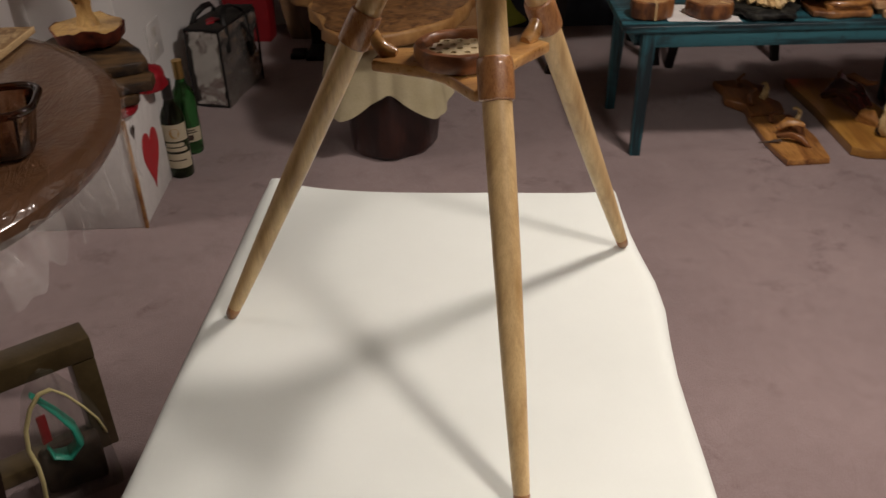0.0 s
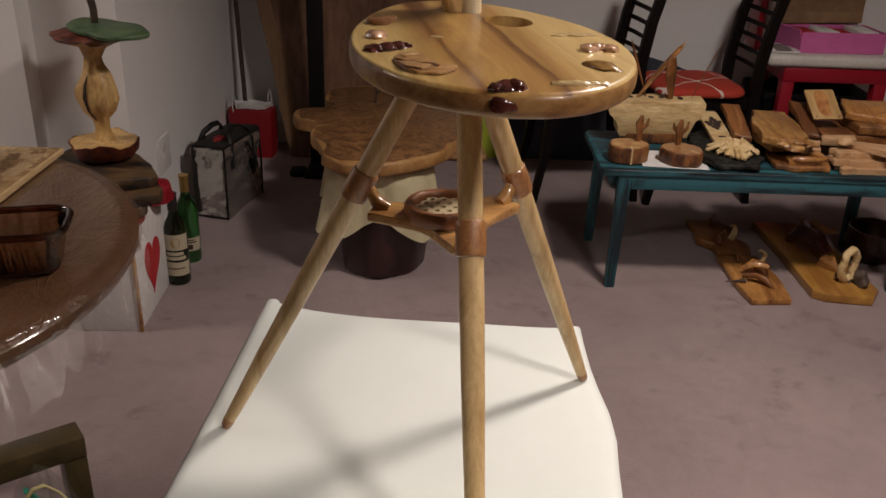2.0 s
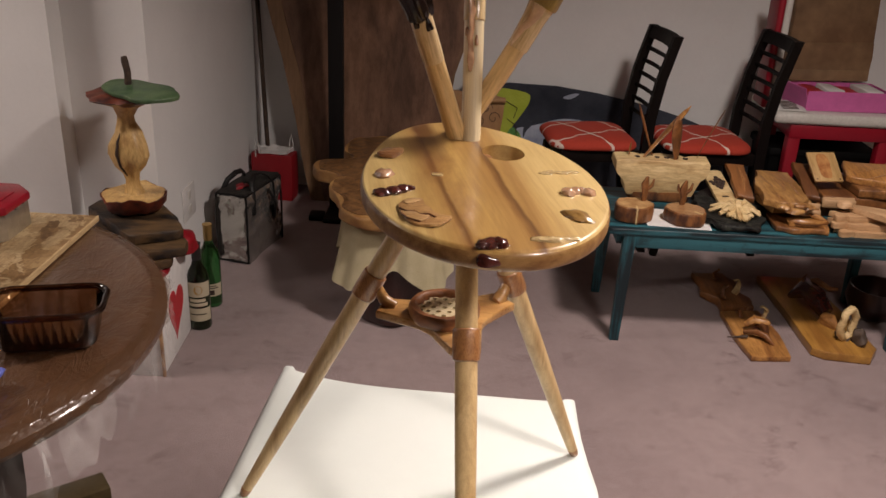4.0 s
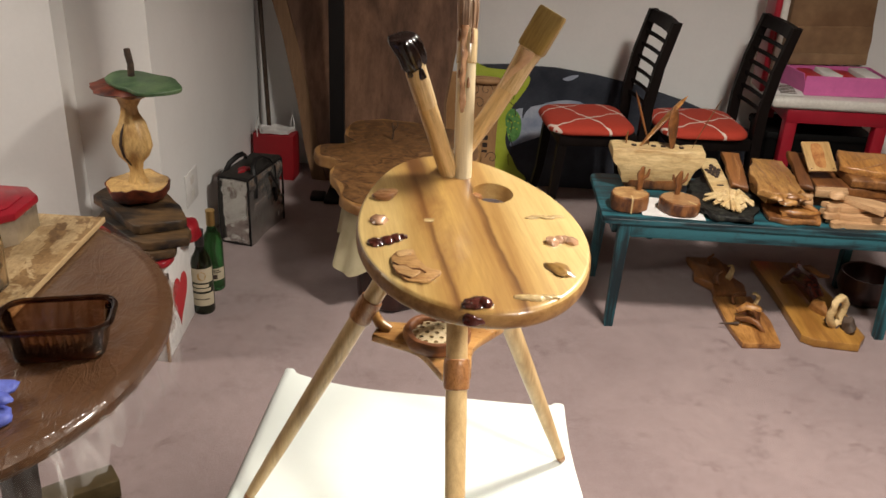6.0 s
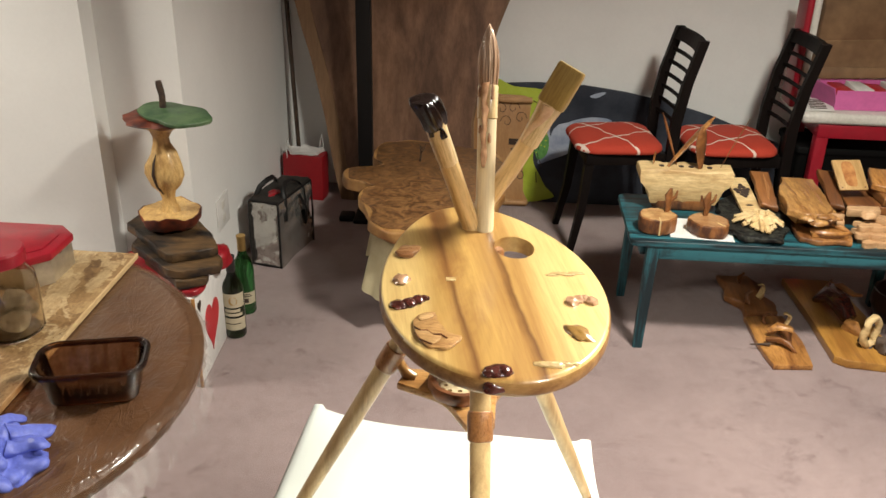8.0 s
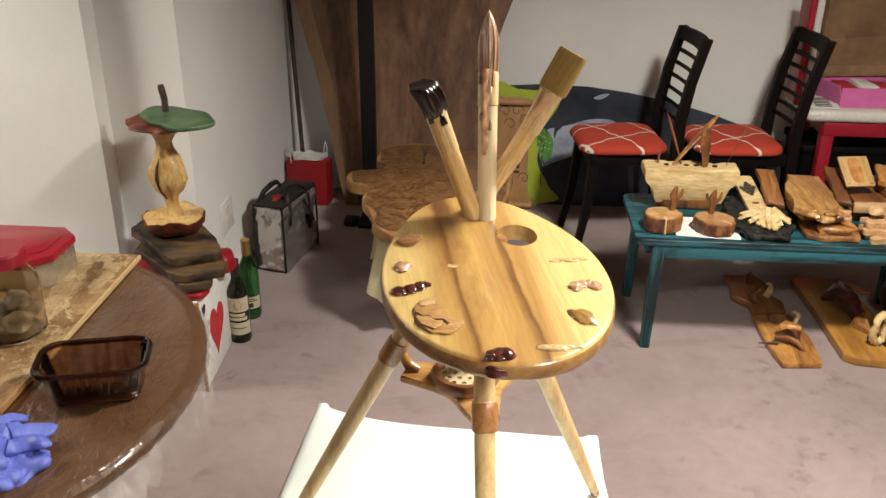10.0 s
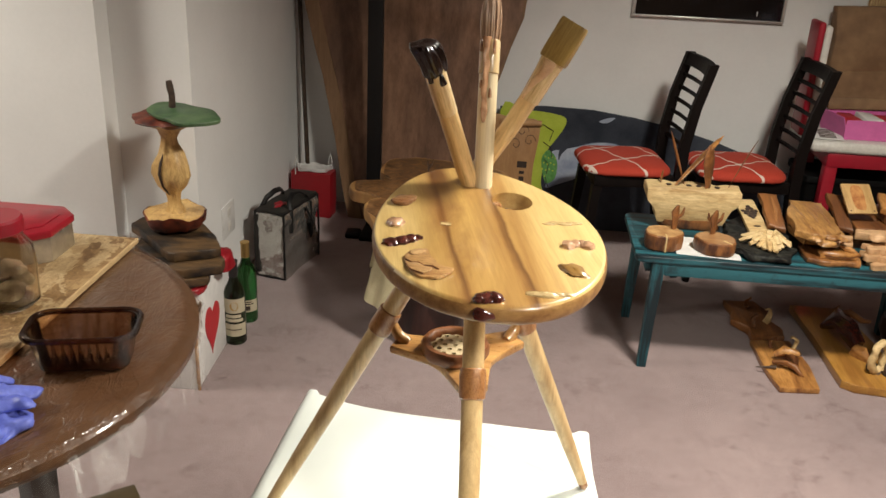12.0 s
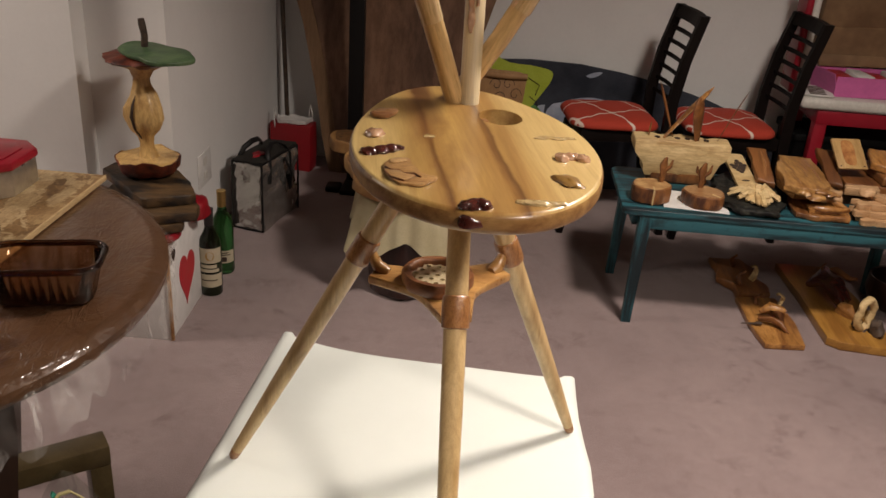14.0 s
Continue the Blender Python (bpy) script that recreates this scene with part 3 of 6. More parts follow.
def crumple(bm, amount, scale, seed=0.0):
    """Thin film pushed together: sharp ridges between soft hollows."""
    bm.normal_update()
    for v in bm.verts:
        p = v.co * scale + Vector((seed, 2 * seed, 3 * seed))
        v.co += v.normal * amount * (1 - 2.6 * abs(noise.noise(p)) - 1.3 * abs(noise.noise(p * 2.1)))
    return bm


def moved(bm, m):
    bmesh.ops.transform(bm, matrix=m, verts=bm.verts)
    return bm


def loft(rings, bm=None, close=True):
    """Joins outlines of (x, y, z) points, equal in number, into one skin."""
    bm = bm or bmesh.new()
    made = [[bm.verts.new(p) for p in ring] for ring in rings]
    for a, b in zip(made, made[1:]):
        for i in range(len(a)):
            j = (i + 1) % len(a)
            bm.faces.new((a[i], a[j], b[j], b[i]))
    if close:
        bm.faces.new(made[0])
        bm.faces.new(made[-1])
    return bm


def rounded(hx, hy, r, n=5):
    out = []
    for sx, sy, a0 in ((1, 1, 0), (-1, 1, 90), (-1, -1, 180), (1, -1, 270)):
        for k in range(n + 1):
            a = radians(a0 + 90 * k / n)
            out.append((sx * (hx - r) + r * math.cos(a), sy * (hy - r) + r * math.sin(a)))
    return out


def ragged(pts, amount, seed, fine=3):
    """A live edge: an outline of few corners, split finer and shifted by noise."""
    out = []
    n = len(pts)
    for i in range(n):
        p0, p1, p2, p3 = (Vector(pts[(i + k) % n]) for k in (-1, 0, 1, 2))
        for k in range(fine):
            t = k / fine
            c = 0.5 * (2 * p1 + (p2 - p0) * t + (2 * p0 - 5 * p1 + 4 * p2 - p3) * t * t + (3 * p1 - p0 - 3 * p2 + p3) * t ** 3)
            s = noise.noise_vector(Vector((c.x * 14, c.y * 14, seed)))
            out.append((c.x + s.x * amount, c.y + s.y * amount))
    return out


def rough_edge(pts, amount, seed, fine=5):
    """A sawn outline with crisp corners and slightly uneven sides."""
    out = []
    for i, p in enumerate(pts):
        q = pts[(i + 1) % len(pts)]
        for k in range(fine):
            t = k / fine
            x, y = p[0] + (q[0] - p[0]) * t, p[1] + (q[1] - p[1]) * t
            n = noise.noise_vector(Vector((x * 18, y * 18, seed)))
            out.append((x + n.x * amount, y + n.y * amount))
    return out


def blob(rx, ry, rz, seed=0.0, amount=0.2, scale=1.6, sub=3):
    """A lump resting at z = 0, uneven in outline."""
    bm = bmesh.new()
    bmesh.ops.create_icosphere(bm, subdivisions=sub, radius=1)
    for v in bm.verts:
        v.co *= 1 + amount * noise.noise(v.co * scale + Vector((seed, seed, seed)))
        v.co = Vector((v.co.x * rx, v.co.y * ry, max(v.co.z, -0.15) * rz))
    return bm


def bars(parent, rows, m, at):
    """Plain bars in place of writing: (x0, x1, y0, y1) on a surface."""
    bm = bmesh.new()
    for x0, x1, y0, y1 in rows:
        box(x0, y0, 0, x1, y1, 0.0006, bm=bm)
    return part("lettering", bm, m, parent, "rows of small print", at=at)


# ---- room ----
LEFT, RIGHT, BACK, REAR = -0.96, 3.1, 4.02, -2.4
part("floor", box(-3.2, REAR - 0.1, -0.12, RIGHT + 0.1, BACK + 0.1, 0), M_CARPET)
tagged(bpy.data.objects["floor"], "worn mauve grey wall to wall carpet with stains", "floor", kind="structure")
WALLS = {
    "wall_back": (LEFT - 0.12, BACK, 0, RIGHT + 0.1, BACK + 0.12, CEIL),
    "wall_left": (LEFT - 0.12, 2.63, 0, LEFT, BACK, CEIL),
    "wall_recess": (-1.2245, 2.63, 0, LEFT - 0.12, 2.75, CEIL),
    "wall_near": (-3.2, 2.54, 0, -1.225, 2.66, CEIL),
    "wall_far_left": (-3.3, REAR, 0, -3.2, 2.66, CEIL),
    "wall_right": (RIGHT, REAR, 0, RIGHT + 0.1, BACK, CEIL),
    "wall_rear": (-3.3, REAR - 0.1, 0, RIGHT + 0.1, REAR, CEIL),
}
# Walls out of view get the dark finish that soaks up bounce light.
for wname, b in WALLS.items():
    seen = wname in ("wall_back", "wall_left", "wall_recess", "wall_near")
    tagged(part(wname, box(*b), M_WALL if seen else M_UNSEENWALL), "plain off-white painted basement wall" if seen else "unseen wall, made dark brown to cut bounce light", "wall", kind="structure")
tagged(part("ceiling", box(-3.3, REAR - 0.1, CEIL, RIGHT + 0.1, BACK + 0.12, CEIL + 0.1), M_CEIL), "unseen ceiling, greyed to cut bounce light", "ceiling", kind="structure")

# ---- display stand with sheet ----
stand = thing("display_stand", "low display bench hidden under a white sheet", "bench", pose(0.015, 0.69, 0))
part("top", box(-0.24, -0.53, 0.53, 0.24, 0.53, 0.565, 0.006), M_PINE, stand)
for sx in (-0.19, 0.19):
    for sy in (-0.47, 0.47):
        part("leg", box(sx - 0.025, sy - 0.025, 0, sx + 0.025, sy + 0.025, 0.53, 0.004), M_PINE, stand)


def draped_sheet():
    """The sheet: flat on the bench, rounded over its edges, hanging in shallow folds; the back corners stand out."""
    bm = bmesh.new()
    top, r = 0.5855, 0.022
    us = [-1.0] * 8 + [-1 + 2 * k / 18 for k in range(19)] + [1.0] * 8
    hang = [(0.040, 0.09), (0.030, 0.20), (0.020, 0.32), (0.010, 0.44), (0.003, 0.53)]
    roll = [(-r * (1 - math.cos(a)), top - r + r * math.sin(a)) for a in (0.45, 0.9, 1.3)]
    rim = hang + roll
    def side(i):
        if i < 8:
            return rim[i]
        if i >= 27:
            return rim[34 - i]
        return (-r, top)
    grid = []
    for j, v in enumerate(us):
        row = []
        for i, u in enumerate(us):
            (ox, zx), (oy, zy) = side(i), side(j)
            t = (v + 1) / 2
            xl, xr = -0.312 + 0.054 * t, 0.302 + 0.006 * t + 0.014 * math.exp(-((t - 0.745) / 0.09) ** 2)
            yb = 1.264 - 0.014 * u + 0.048 * max(-u, 0) ** 3 + 0.014 * max(u, 0) ** 9
            x = xl + (xr - xl) * (u + 1) / 2 + (ox if abs(u) == 1 else 0) * (1 if u > 0 else -1)
            y = 0.10 + (yb - 0.10) * t + (oy if abs(v) == 1 else 0) * (1 if v > 0 else -1)
            z = min(zx, zy)
            deep = max(top - z, 0)
            x += 0.05 * deep * math.sin(19 * y + 1) * (1 if abs(u) == 1 else 0)
            y += 0.05 * deep * math.sin(23 * x) * (1 if abs(v) == 1 else 0)
            row.append(bm.verts.new((x, y, z + 0.0012 * noise.noise(Vector((x * 6, y * 6, 0))))))
        grid.append(row)
    for a, b in zip(grid, grid[1:]):
        for i in range(len(a) - 1):
            bm.faces.new((a[i], a[i + 1], b[i + 1], b[i]))
    return bm


sheet = part("white_sheet", draped_sheet(), M_SHEET, smooth=80)
tagged(sheet, "smooth white cotton sheet draped over a low bench", "tablecloth")

# ---- palette table ----
TOP = 1.1634
PAL_AT = pose(0.0945, 0.7863, TOP, 0, 0, 11.1)
pal = thing("palette_table", "handmade tripod side table with wooden painter's palette top and brush-shaped legs", "table", pose(0, 0, 0))
FEET = [Vector((0.111, 0.606, 0.5865)), Vector((0.286, 1.077, 0.5865)), Vector((-0.234, 0.925, 0.5865))]
RINGS = [Vector((0.092, 0.792, 0.945)), Vector((0.153, 0.985, 0.945)), Vector((-0.044, 0.935, 0.950))]
for foot, ring in zip(FEET, RINGS):
    way = (ring - foot).normalized()
    head = foot + (ring - foot) * ((TOP - 0.0195 - foot.z) / (ring.z - foot.z))
    leg = part("leg", tube([foot + way * k * (ring - foot).length for k in (0.035, 0.08, 0.3, 0.6, 0.85)] + [ring, head],
                           [0.0078, 0.0088, 0.0112, 0.0132, 0.014, 0.014, 0.0138], 28), M_PINE, pal)
    part("foot_tip", tube([foot, foot + way * 0.004, foot + way * 0.015, foot + way * 0.017], [0.0045, 0.0072, 0.0083, 0.0078], 24), M_COLLAR, leg, "dark reddish wooden foot tip")
    part("collar", warp(tube([ring + way * k for k in (-0.020, -0.0185, -0.012, 0.0, 0.012, 0.0185, 0.020)], [0.0152, 0.0168, 0.0172, 0.0172, 0.0171, 0.0166, 0.0150], 32), 0.0005, 90), M_COLLAR, pal, "reddish brown wrapped collar")

def palette_outline(n):
    """A painter's palette: an oval, fuller at one shoulder and drawn out at the back."""
    out = []
    for i in range(n):
        a = 2 * math.pi * i / n
        k = 1 + 0.0072 * math.cos(3 * a) - 0.0331 * math.sin(3 * a) + 0.0089 * math.cos(4 * a) + 0.0065 * math.sin(4 * a)
        out.append((0.1312 * k * math.cos(a), 0.2212 * k * math.sin(a)))
    return out


hole = [(0.0470 + 0.0255 * math.cos(-a), 0.0863 + 0.0325 * math.sin(-a)) for a in (2 * math.pi * i / 28 for i in range(28))]
bm = plate(palette_outline(120), -0.0215, 0, 0.008, 5, hole=hole)
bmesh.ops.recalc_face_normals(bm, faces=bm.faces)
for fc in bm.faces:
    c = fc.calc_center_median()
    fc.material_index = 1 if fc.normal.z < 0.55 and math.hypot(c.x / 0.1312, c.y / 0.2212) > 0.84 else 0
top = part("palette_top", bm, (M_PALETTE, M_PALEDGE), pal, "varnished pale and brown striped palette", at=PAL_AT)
part("peg", lathe([(0, -0.01), (0.009, -0.01), (0.009, 0.0), (0.007, 0.003), (0, 0.004)], 16), M_COLLAR, pal, "dark wooden peg beside the thumb hole", at=pose(0.103, 0.893, TOP - 0.012))

PAINTS = [
    (-0.009, 0.772, 0.0105, 0.011, 0.0065, 0, M_COPPER, 2.0),
    (0.193, 0.673, 0.020, 0.0105, 0.005, -52, M_OLIVE, 7.0),
]
for px, py, rx, ry, rz, turn, m, seed in PAINTS:
    part("paint_dab", blob(rx, ry, rz, seed, 0.35, 1.8), m, top, "raised wooden dab of paint", at=PAL_AT.inverted() @ pose(px, py, TOP + 0.0003, 0, 0, turn))

part("paint_dab", warp(plate(ragged([(-0.016, -0.004), (-0.006, 0.016), (0.003, 0.011), (0.015, 0.012), (0.013, 0.0), (0.004, -0.014), (-0.009, -0.013)], 0.0015, 3, 3), 0, 0.0055, 0.002, 2), 0.0016, 90), M_ROSE, top, "angular rosy wooden dab of paint", at=PAL_AT.inverted() @ pose(-0.009, 0.846, TOP + 0.0002, 0, 0, 10))


def smear(spots, m, label):
    bm = bmesh.new()
    for i, (x, y, rx, ry, rz) in enumerate(spots):
        b2 = blob(rx, ry, rz, i * 3.1 + x * 50, 0.28, 1.7)
        tmp = bpy.data.meshes.new("tmp")
        moved(b2, pose(x, y, TOP + 0.0003)).to_mesh(tmp)
        b2.free()
        bm.from_mesh(tmp)
        bpy.data.meshes.remove(tmp)
    return part("paint_dab", bm, m, top, label, at=PAL_AT.inverted() @ pose(0, 0, TOP) @ pose(0, 0, -TOP))


def rim_y(x):
    """The front rim of the palette at x."""
    return min((PAL_AT @ Vector((u, v, 0))).y for u, v in palette_outline(720) if abs((PAL_AT @ Vector((u, v, 0))).x - x) < 0.003)


RY = rim_y(0.108)
smear([(-0.005, 0.711, 0.0105, 0.0095, 0.0055), (0.006, 0.717, 0.0095, 0.010, 0.006), (0.014, 0.724, 0.0085, 0.009, 0.0065), (0.022, 0.730, 0.0065, 0.0045, 0.004)], M_RESIN, "glossy dark red paint dab")
flake = ragged([(-0.028, 0.0276), (-0.0186, 0.040), (-0.010, 0.038), (-0.004, 0.023), (0.006, 0.0085), (0.0145, 0.002), (0.029, -0.002), (0.026, -0.015), (0.0186, -0.030), (0.004, -0.030), (-0.004, -0.031), (-0.0145, -0.020), (-0.0217, -0.004), (-0.028, 0.0127)], 0.006, 4, 5)
flake_at = PAL_AT.inverted() @ pose(0.040, 0.655, TOP + 0.0002, 0, 0, -4)
dab = part("paint_dab", warp(plate(flake, 0, 0.0032, 0.0012, 2), 0.0012, 110), M_FLAKE, top, "cracked golden brown wooden paint dab", at=flake_at)
part("chip", plate(ragged([(-0.019, -0.006), (-0.008, -0.003), (0.000, -0.010), (0.008, -0.012), (0.002, -0.026), (-0.012, -0.020)], 0.004, 7, 4), 0.0030, 0.0046, 0.0006, 2), M_CHIP, dab, "pale lifted chip")
part("chip", plate(ragged([(-0.022, 0.030), (-0.012, 0.0365), (-0.006, 0.030), (-0.014, 0.022), (-0.021, 0.020)], 0.003, 9, 4), 0.0030, 0.0042, 0.0006, 2), M_CHIP, dab, "chipped raised corner")
for path in (((-0.023, 0.004), (-0.014, -0.003), (-0.008, -0.001), (-0.001, -0.008)), ((-0.020, -0.008), (-0.012, -0.021), (0.002, -0.0275)), ((-0.001, -0.008), (0.008, -0.006), (0.015, -0.013))):
    part("crack", tube([(x, y, 0.0040) for x, y in path], 0.0010, 6), M_BROWNBOARD, dab, "dark crack")
smear([(0.1055, RY + 0.0155, 0.0110, 0.0110, 0.0062), (0.1150, RY + 0.0150, 0.0085, 0.0085, 0.0070), (0.0990, RY + 0.0085, 0.0060, 0.0050, 0.0045)], M_RESIN, "glossy dark red paint dab")
smear([(0.170, 0.806, 0.008, 0.003, 0.0015), (0.178, 0.811, 0.011, 0.003, 0.002), (0.188, 0.809, 0.010, 0.0035, 0.002), (0.200, 0.814, 0.010, 0.003, 0.0018)], M_PEARL, "pale cream paint dab")
smear([(0.191, 0.740, 0.008, 0.009, 0.006), (0.198, 0.746, 0.008, 0.007, 0.005), (0.205, 0.748, 0.008, 0.007, 0.005), (0.213, 0.744, 0.008, 0.009, 0.006)], M_COPPER, "glossy copper paint dab")
smear([(0.150, 0.6065, 0.007, 0.004, 0.0025), (0.157, 0.607, 0.009, 0.005, 0.003), (0.166, 0.606, 0.010, 0.005, 0.004), (0.175, 0.609, 0.009, 0.004, 0.003), (0.184, 0.612, 0.007, 0.003, 0.002)], M_PEARL, "pale olive paint dab")
part("paint_drip", warp(moved(blob(0.0115, 0.0045, 0.0090, 4.0, 0.25), pose(0.1045, RY + 0.0012, TOP - 0.0125, 8, 0, 0)), 0.0014, 90), M_RESIN, pal, "glossy dark red paint running over the edge")
part("plug", box(-0.006, -0.004, 0, 0.006, 0.004, 0.0006), M_PEARL, top, "small pale wooden plug", at=PAL_AT.inverted() @ pose(0.049, 0.782, TOP, 0, 0, 5))


def brush(base, tip, bare, kind):
    """A big wooden brush standing in the top: handle, ferrule and bristles along base to tip."""
    base, tip = Vector(base), Vector(tip)
    up = (tip - base).normalized()
    back = (Vector((-0.05, 1, -0.45)) - up * up.dot(Vector((-0.05, 1, -0.45)))).normalized()
    m = Matrix.Translation(base) @ Matrix((back.cross(up), back, up)).transposed().to_4x4()
    ln = (tip - base).length
    if kind == "flat":
        m = m @ Matrix.Rotation(radians(-12), 4, "Z")
    stock = [(0, 0, -0.02), (0, 0, 0.0), (0, 0, bare * 0.5), (0, 0, bare)]
    if kind == "flat":
        stock = [(-0.019, 0, -0.022), (-0.011, 0, 0.012), (-0.003, 0, bare * 0.55), (0, 0, bare)]
    h = part("brush", tube(stock, [0.0122, 0.0124, 0.0126, 0.0126], 26), M_CREAMWOOD if kind == "round" else M_HONEY, pal, at=m)
    if kind == "round":
        part("ferrule", warp(lathe([(0.0122, bare), (0.0136, bare + 0.001), (0.0138, bare + 0.042), (0.0130, bare + 0.044), (0.0, bare + 0.044)], 26), 0.0005, 120), M_FERRULE, h, "carved pale wooden ferrule")
        b0 = bare + 0.044
        rest = ln - b0
        part("bristles", lathe([(0.0118, b0 - 0.001), (0.0126, b0 + 0.05 * rest), (0.0134, b0 + 0.2 * rest), (0.0136, b0 + 0.4 * rest), (0.0125, b0 + 0.56 * rest), (0.0092, b0 + 0.74 * rest), (0.0045, b0 + 0.9 * rest), (0, ln)], 66,
                               lambda a, z: 1 + (0.05 * math.sin(11 * a + 25 * z) + 0.045 * math.sin(23 * a)) * min(1, max(0, (ln - z) / rest * 1.6))), M_BRISTLE_T, h, "pointed carved tan bristles")
        run = [(-0.004, bare + 0.046), (-0.003, bare + 0.034), (-0.0045, bare + 0.022), (-0.003, bare + 0.010), (-0.0045, bare + 0.001), (-0.003, bare - 0.010), (-0.0045, bare - 0.022), (-0.0035, bare - 0.036), (-0.0035, bare - 0.050), (-0.004, bare - 0.064)]
        part("paint_drip", warp(tube([(x, -0.0140 if z > bare else -0.0128, z) for x, z in run], [0.0085, 0.0070, 0.0060, 0.0066, 0.0052, 0.0066, 0.0070, 0.0046, 0.0060, 0.0022], 16, flat=0.42), 0.0020, 150), M_COPPER, h, "glossy copper paint drip")
        for dx, dz, w, l in ((-0.0105, 0.030, 0.0030, 0.014), (0.0055, 0.028, 0.0026, 0.018), (-0.0095, -0.018, 0.0022, 0.010), (0.0030, -0.030, 0.0022, 0.012)):
            part("paint_drip", moved(blob(w, 0.0028, l, dz * 90, 0.2), pose(dx, -math.sqrt(0.0134 ** 2 - dx ** 2) + 0.0004, bare + dz)), M_COPPER, h, "glossy copper paint drip")
    elif kind == "flat":
        part("ferrule", loft([[(x * 1.0, y * 1.0, bare - 0.03) for x, y in oval(0.0128, 0.0128, 24)], [(x, y, bare - 0.028) for x, y in oval(0.0138, 0.0134, 24)],
                              [(x, y, bare + 0.012) for x, y in oval(0.0150, 0.0125, 24)], [(x, y, bare + 0.030) for x, y in oval(0.0172, 0.0115, 24)]]), M_FERRULE, h, "flared pale wooden ferrule")
        o0, o1 = rounded(0.0182, 0.0105, 0.005), rounded(0.0192, 0.0085, 0.004)
        part("bristles", loft([[(x, y, bare + 0.0295) for x, y in o0], [(x, y, bare + 0.034) for x, y in rounded(0.0190, 0.011, 0.005)], [(x, y, ln - 0.004) for x, y in o1],
                               [(x * 0.94, y * 0.85, ln) for x, y in o1]]), M_BRISTLE_O, h, "flat olive brown bristles")
        run = [(0.003, bare + 0.029), (0.004, bare + 0.018), (0.002, bare + 0.006), (-0.002, bare - 0.004), (-0.004, bare - 0.016), (-0.006, bare - 0.030)]
        part("paint_drip", warp(tube([(x, -0.0126, z) for x, z in run], [0.012, 0.010, 0.0076, 0.0070, 0.0058, 0.002], 16, flat=0.26), 0.0016, 150), M_ROSE_DRIP, h, "pale rosy paint drip")
    else:
        part("ferrule", lathe([(0.0124, bare - 0.062), (0.0134, bare - 0.060), (0.0136, bare - 0.008), (0.0138, bare), (0, bare)], 26), M_FERRULE, h, "pale wooden ferrule")
        tuft = lathe([(0.0128, bare - 0.006), (0.0150, bare - 0.003), (0.0172, bare + 0.010), (0.0188, ln - 0.012), (0.0186, ln - 0.005), (0.0165, ln - 0.0005), (0.0125, ln + 0.0005), (0.007, ln - 0.0005), (0, ln)], 40,
                                    lambda a, z: 1 + 0.05 * math.sin(3 * a + 1) + 0.05 * math.sin(17 * a))
        for v in tuft.verts:
            up_ = max(v.co.z - bare, 0)
            v.co.x += -3.2 * up_ * up_
            v.co.z += 0.22 * (-v.co.x - 0.006) * min(up_ / 0.02, 1)
        part("bristles", warp(tuft, 0.0030, 55), M_BRISTLE_B, h, "glossy black bristles")
        part("paint_drip", warp(moved(blob(0.0044, 0.0032, 0.013, 2.0, 0.2), pose(0.005, -0.0130, bare - 0.016)), 0.0006, 150), M_BRISTLE_B, h, "black paint drip")
        part("paint_drip", moved(blob(0.004, 0.0025, 0.010, 5.0, 0.2), pose(-0.008, -0.0105, bare - 0.010)), M_BRISTLE_B, h, "black paint drip")
    return h


brush((0.084, 0.932, TOP - 0.005), (0.078, 1.02, 1.42), 0.152, "round")
brush((0.068, 0.938, TOP - 0.005), (0.006, 0.885, 1.356), 0.176, "splayed")
brush((0.078, 0.962, TOP - 0.005), (0.188, 0.985, 1.374), 0.158, "flat")

SHELF = 0.923
shelf_pts = []
corners = [Vector((0.091, 0.828)), Vector((0.142, 0.970)), Vector((-0.024, 0.930))]
mid = sum(corners, Vector((0, 0))) / 3
ends = []
for c in corners:
    d = (c - mid).normalized()
    n = Vector((-d.y, d.x))
    ends.append((c - n * 0.020 + d * 0.004, c + n * 0.020 + d * 0.004))
for i in range(3):
    a, b = ends[i][1], ends[(i + 1) % 3][0]
    for k in range(9):
        t = k / 8
        p = a + (b - a) * t
        shelf_pts.append(tuple(p + (mid - p) * 0.30 * math.sin(math.pi * t)))
part("shelf", plate(shelf_pts, SHELF - 0.012, SHELF, 0.003, 2), M_SHELF, pal, "honey brown triangular shelf between the legs")
for c, ring in zip(corners, RINGS):
    out = (ring - Vector((c.x, c.y, ring.z))).normalized()
    hook = [(c.x + out.x * k, c.y + out.y * k, SHELF + z) for k, z in ((-0.018, 0.0), (-0.008, 0.003), (-0.001, 0.008), (0.003, 0.015))] + [(ring.x - out.x * 0.012, ring.y - out.y * 0.012, ring.z)]
    part("shelf_bracket", warp(tube(hook, [0.007, 0.0095, 0.0085, 0.0075, 0.006], 14), 0.0008, 90), M_SHELF, pal, "curved honey brown bracket")

coaster = thing("coaster", "round wooden coaster with a cream honeycomb inlay on the tripod shelf", "coaster", pose(0.061, 0.905, SHELF))
part("rim", lathe([(0.040, 0.0), (0.0455, 0.001), (0.047, 0.004), (0.0472, 0.016), (0.0455, 0.0195), (0.0395, 0.0200), (0.0360, 0.0175), (0.0345, 0.013), (0.0345, 0.002)], 64, lambda a, z: 1 + (0.022 * math.cos(8 * a) + 0.010 * math.sin(3 * a)) * (1 if z < 0.018 else 0.4)), M_RIMWOOD, coaster, "reddish brown wooden rim")
bm = bmesh.new()
lathe([(0, 0.001), (0.0343, 0.001), (0.0343, 0.0095), (0, 0.0095)], 40, bm=bm)
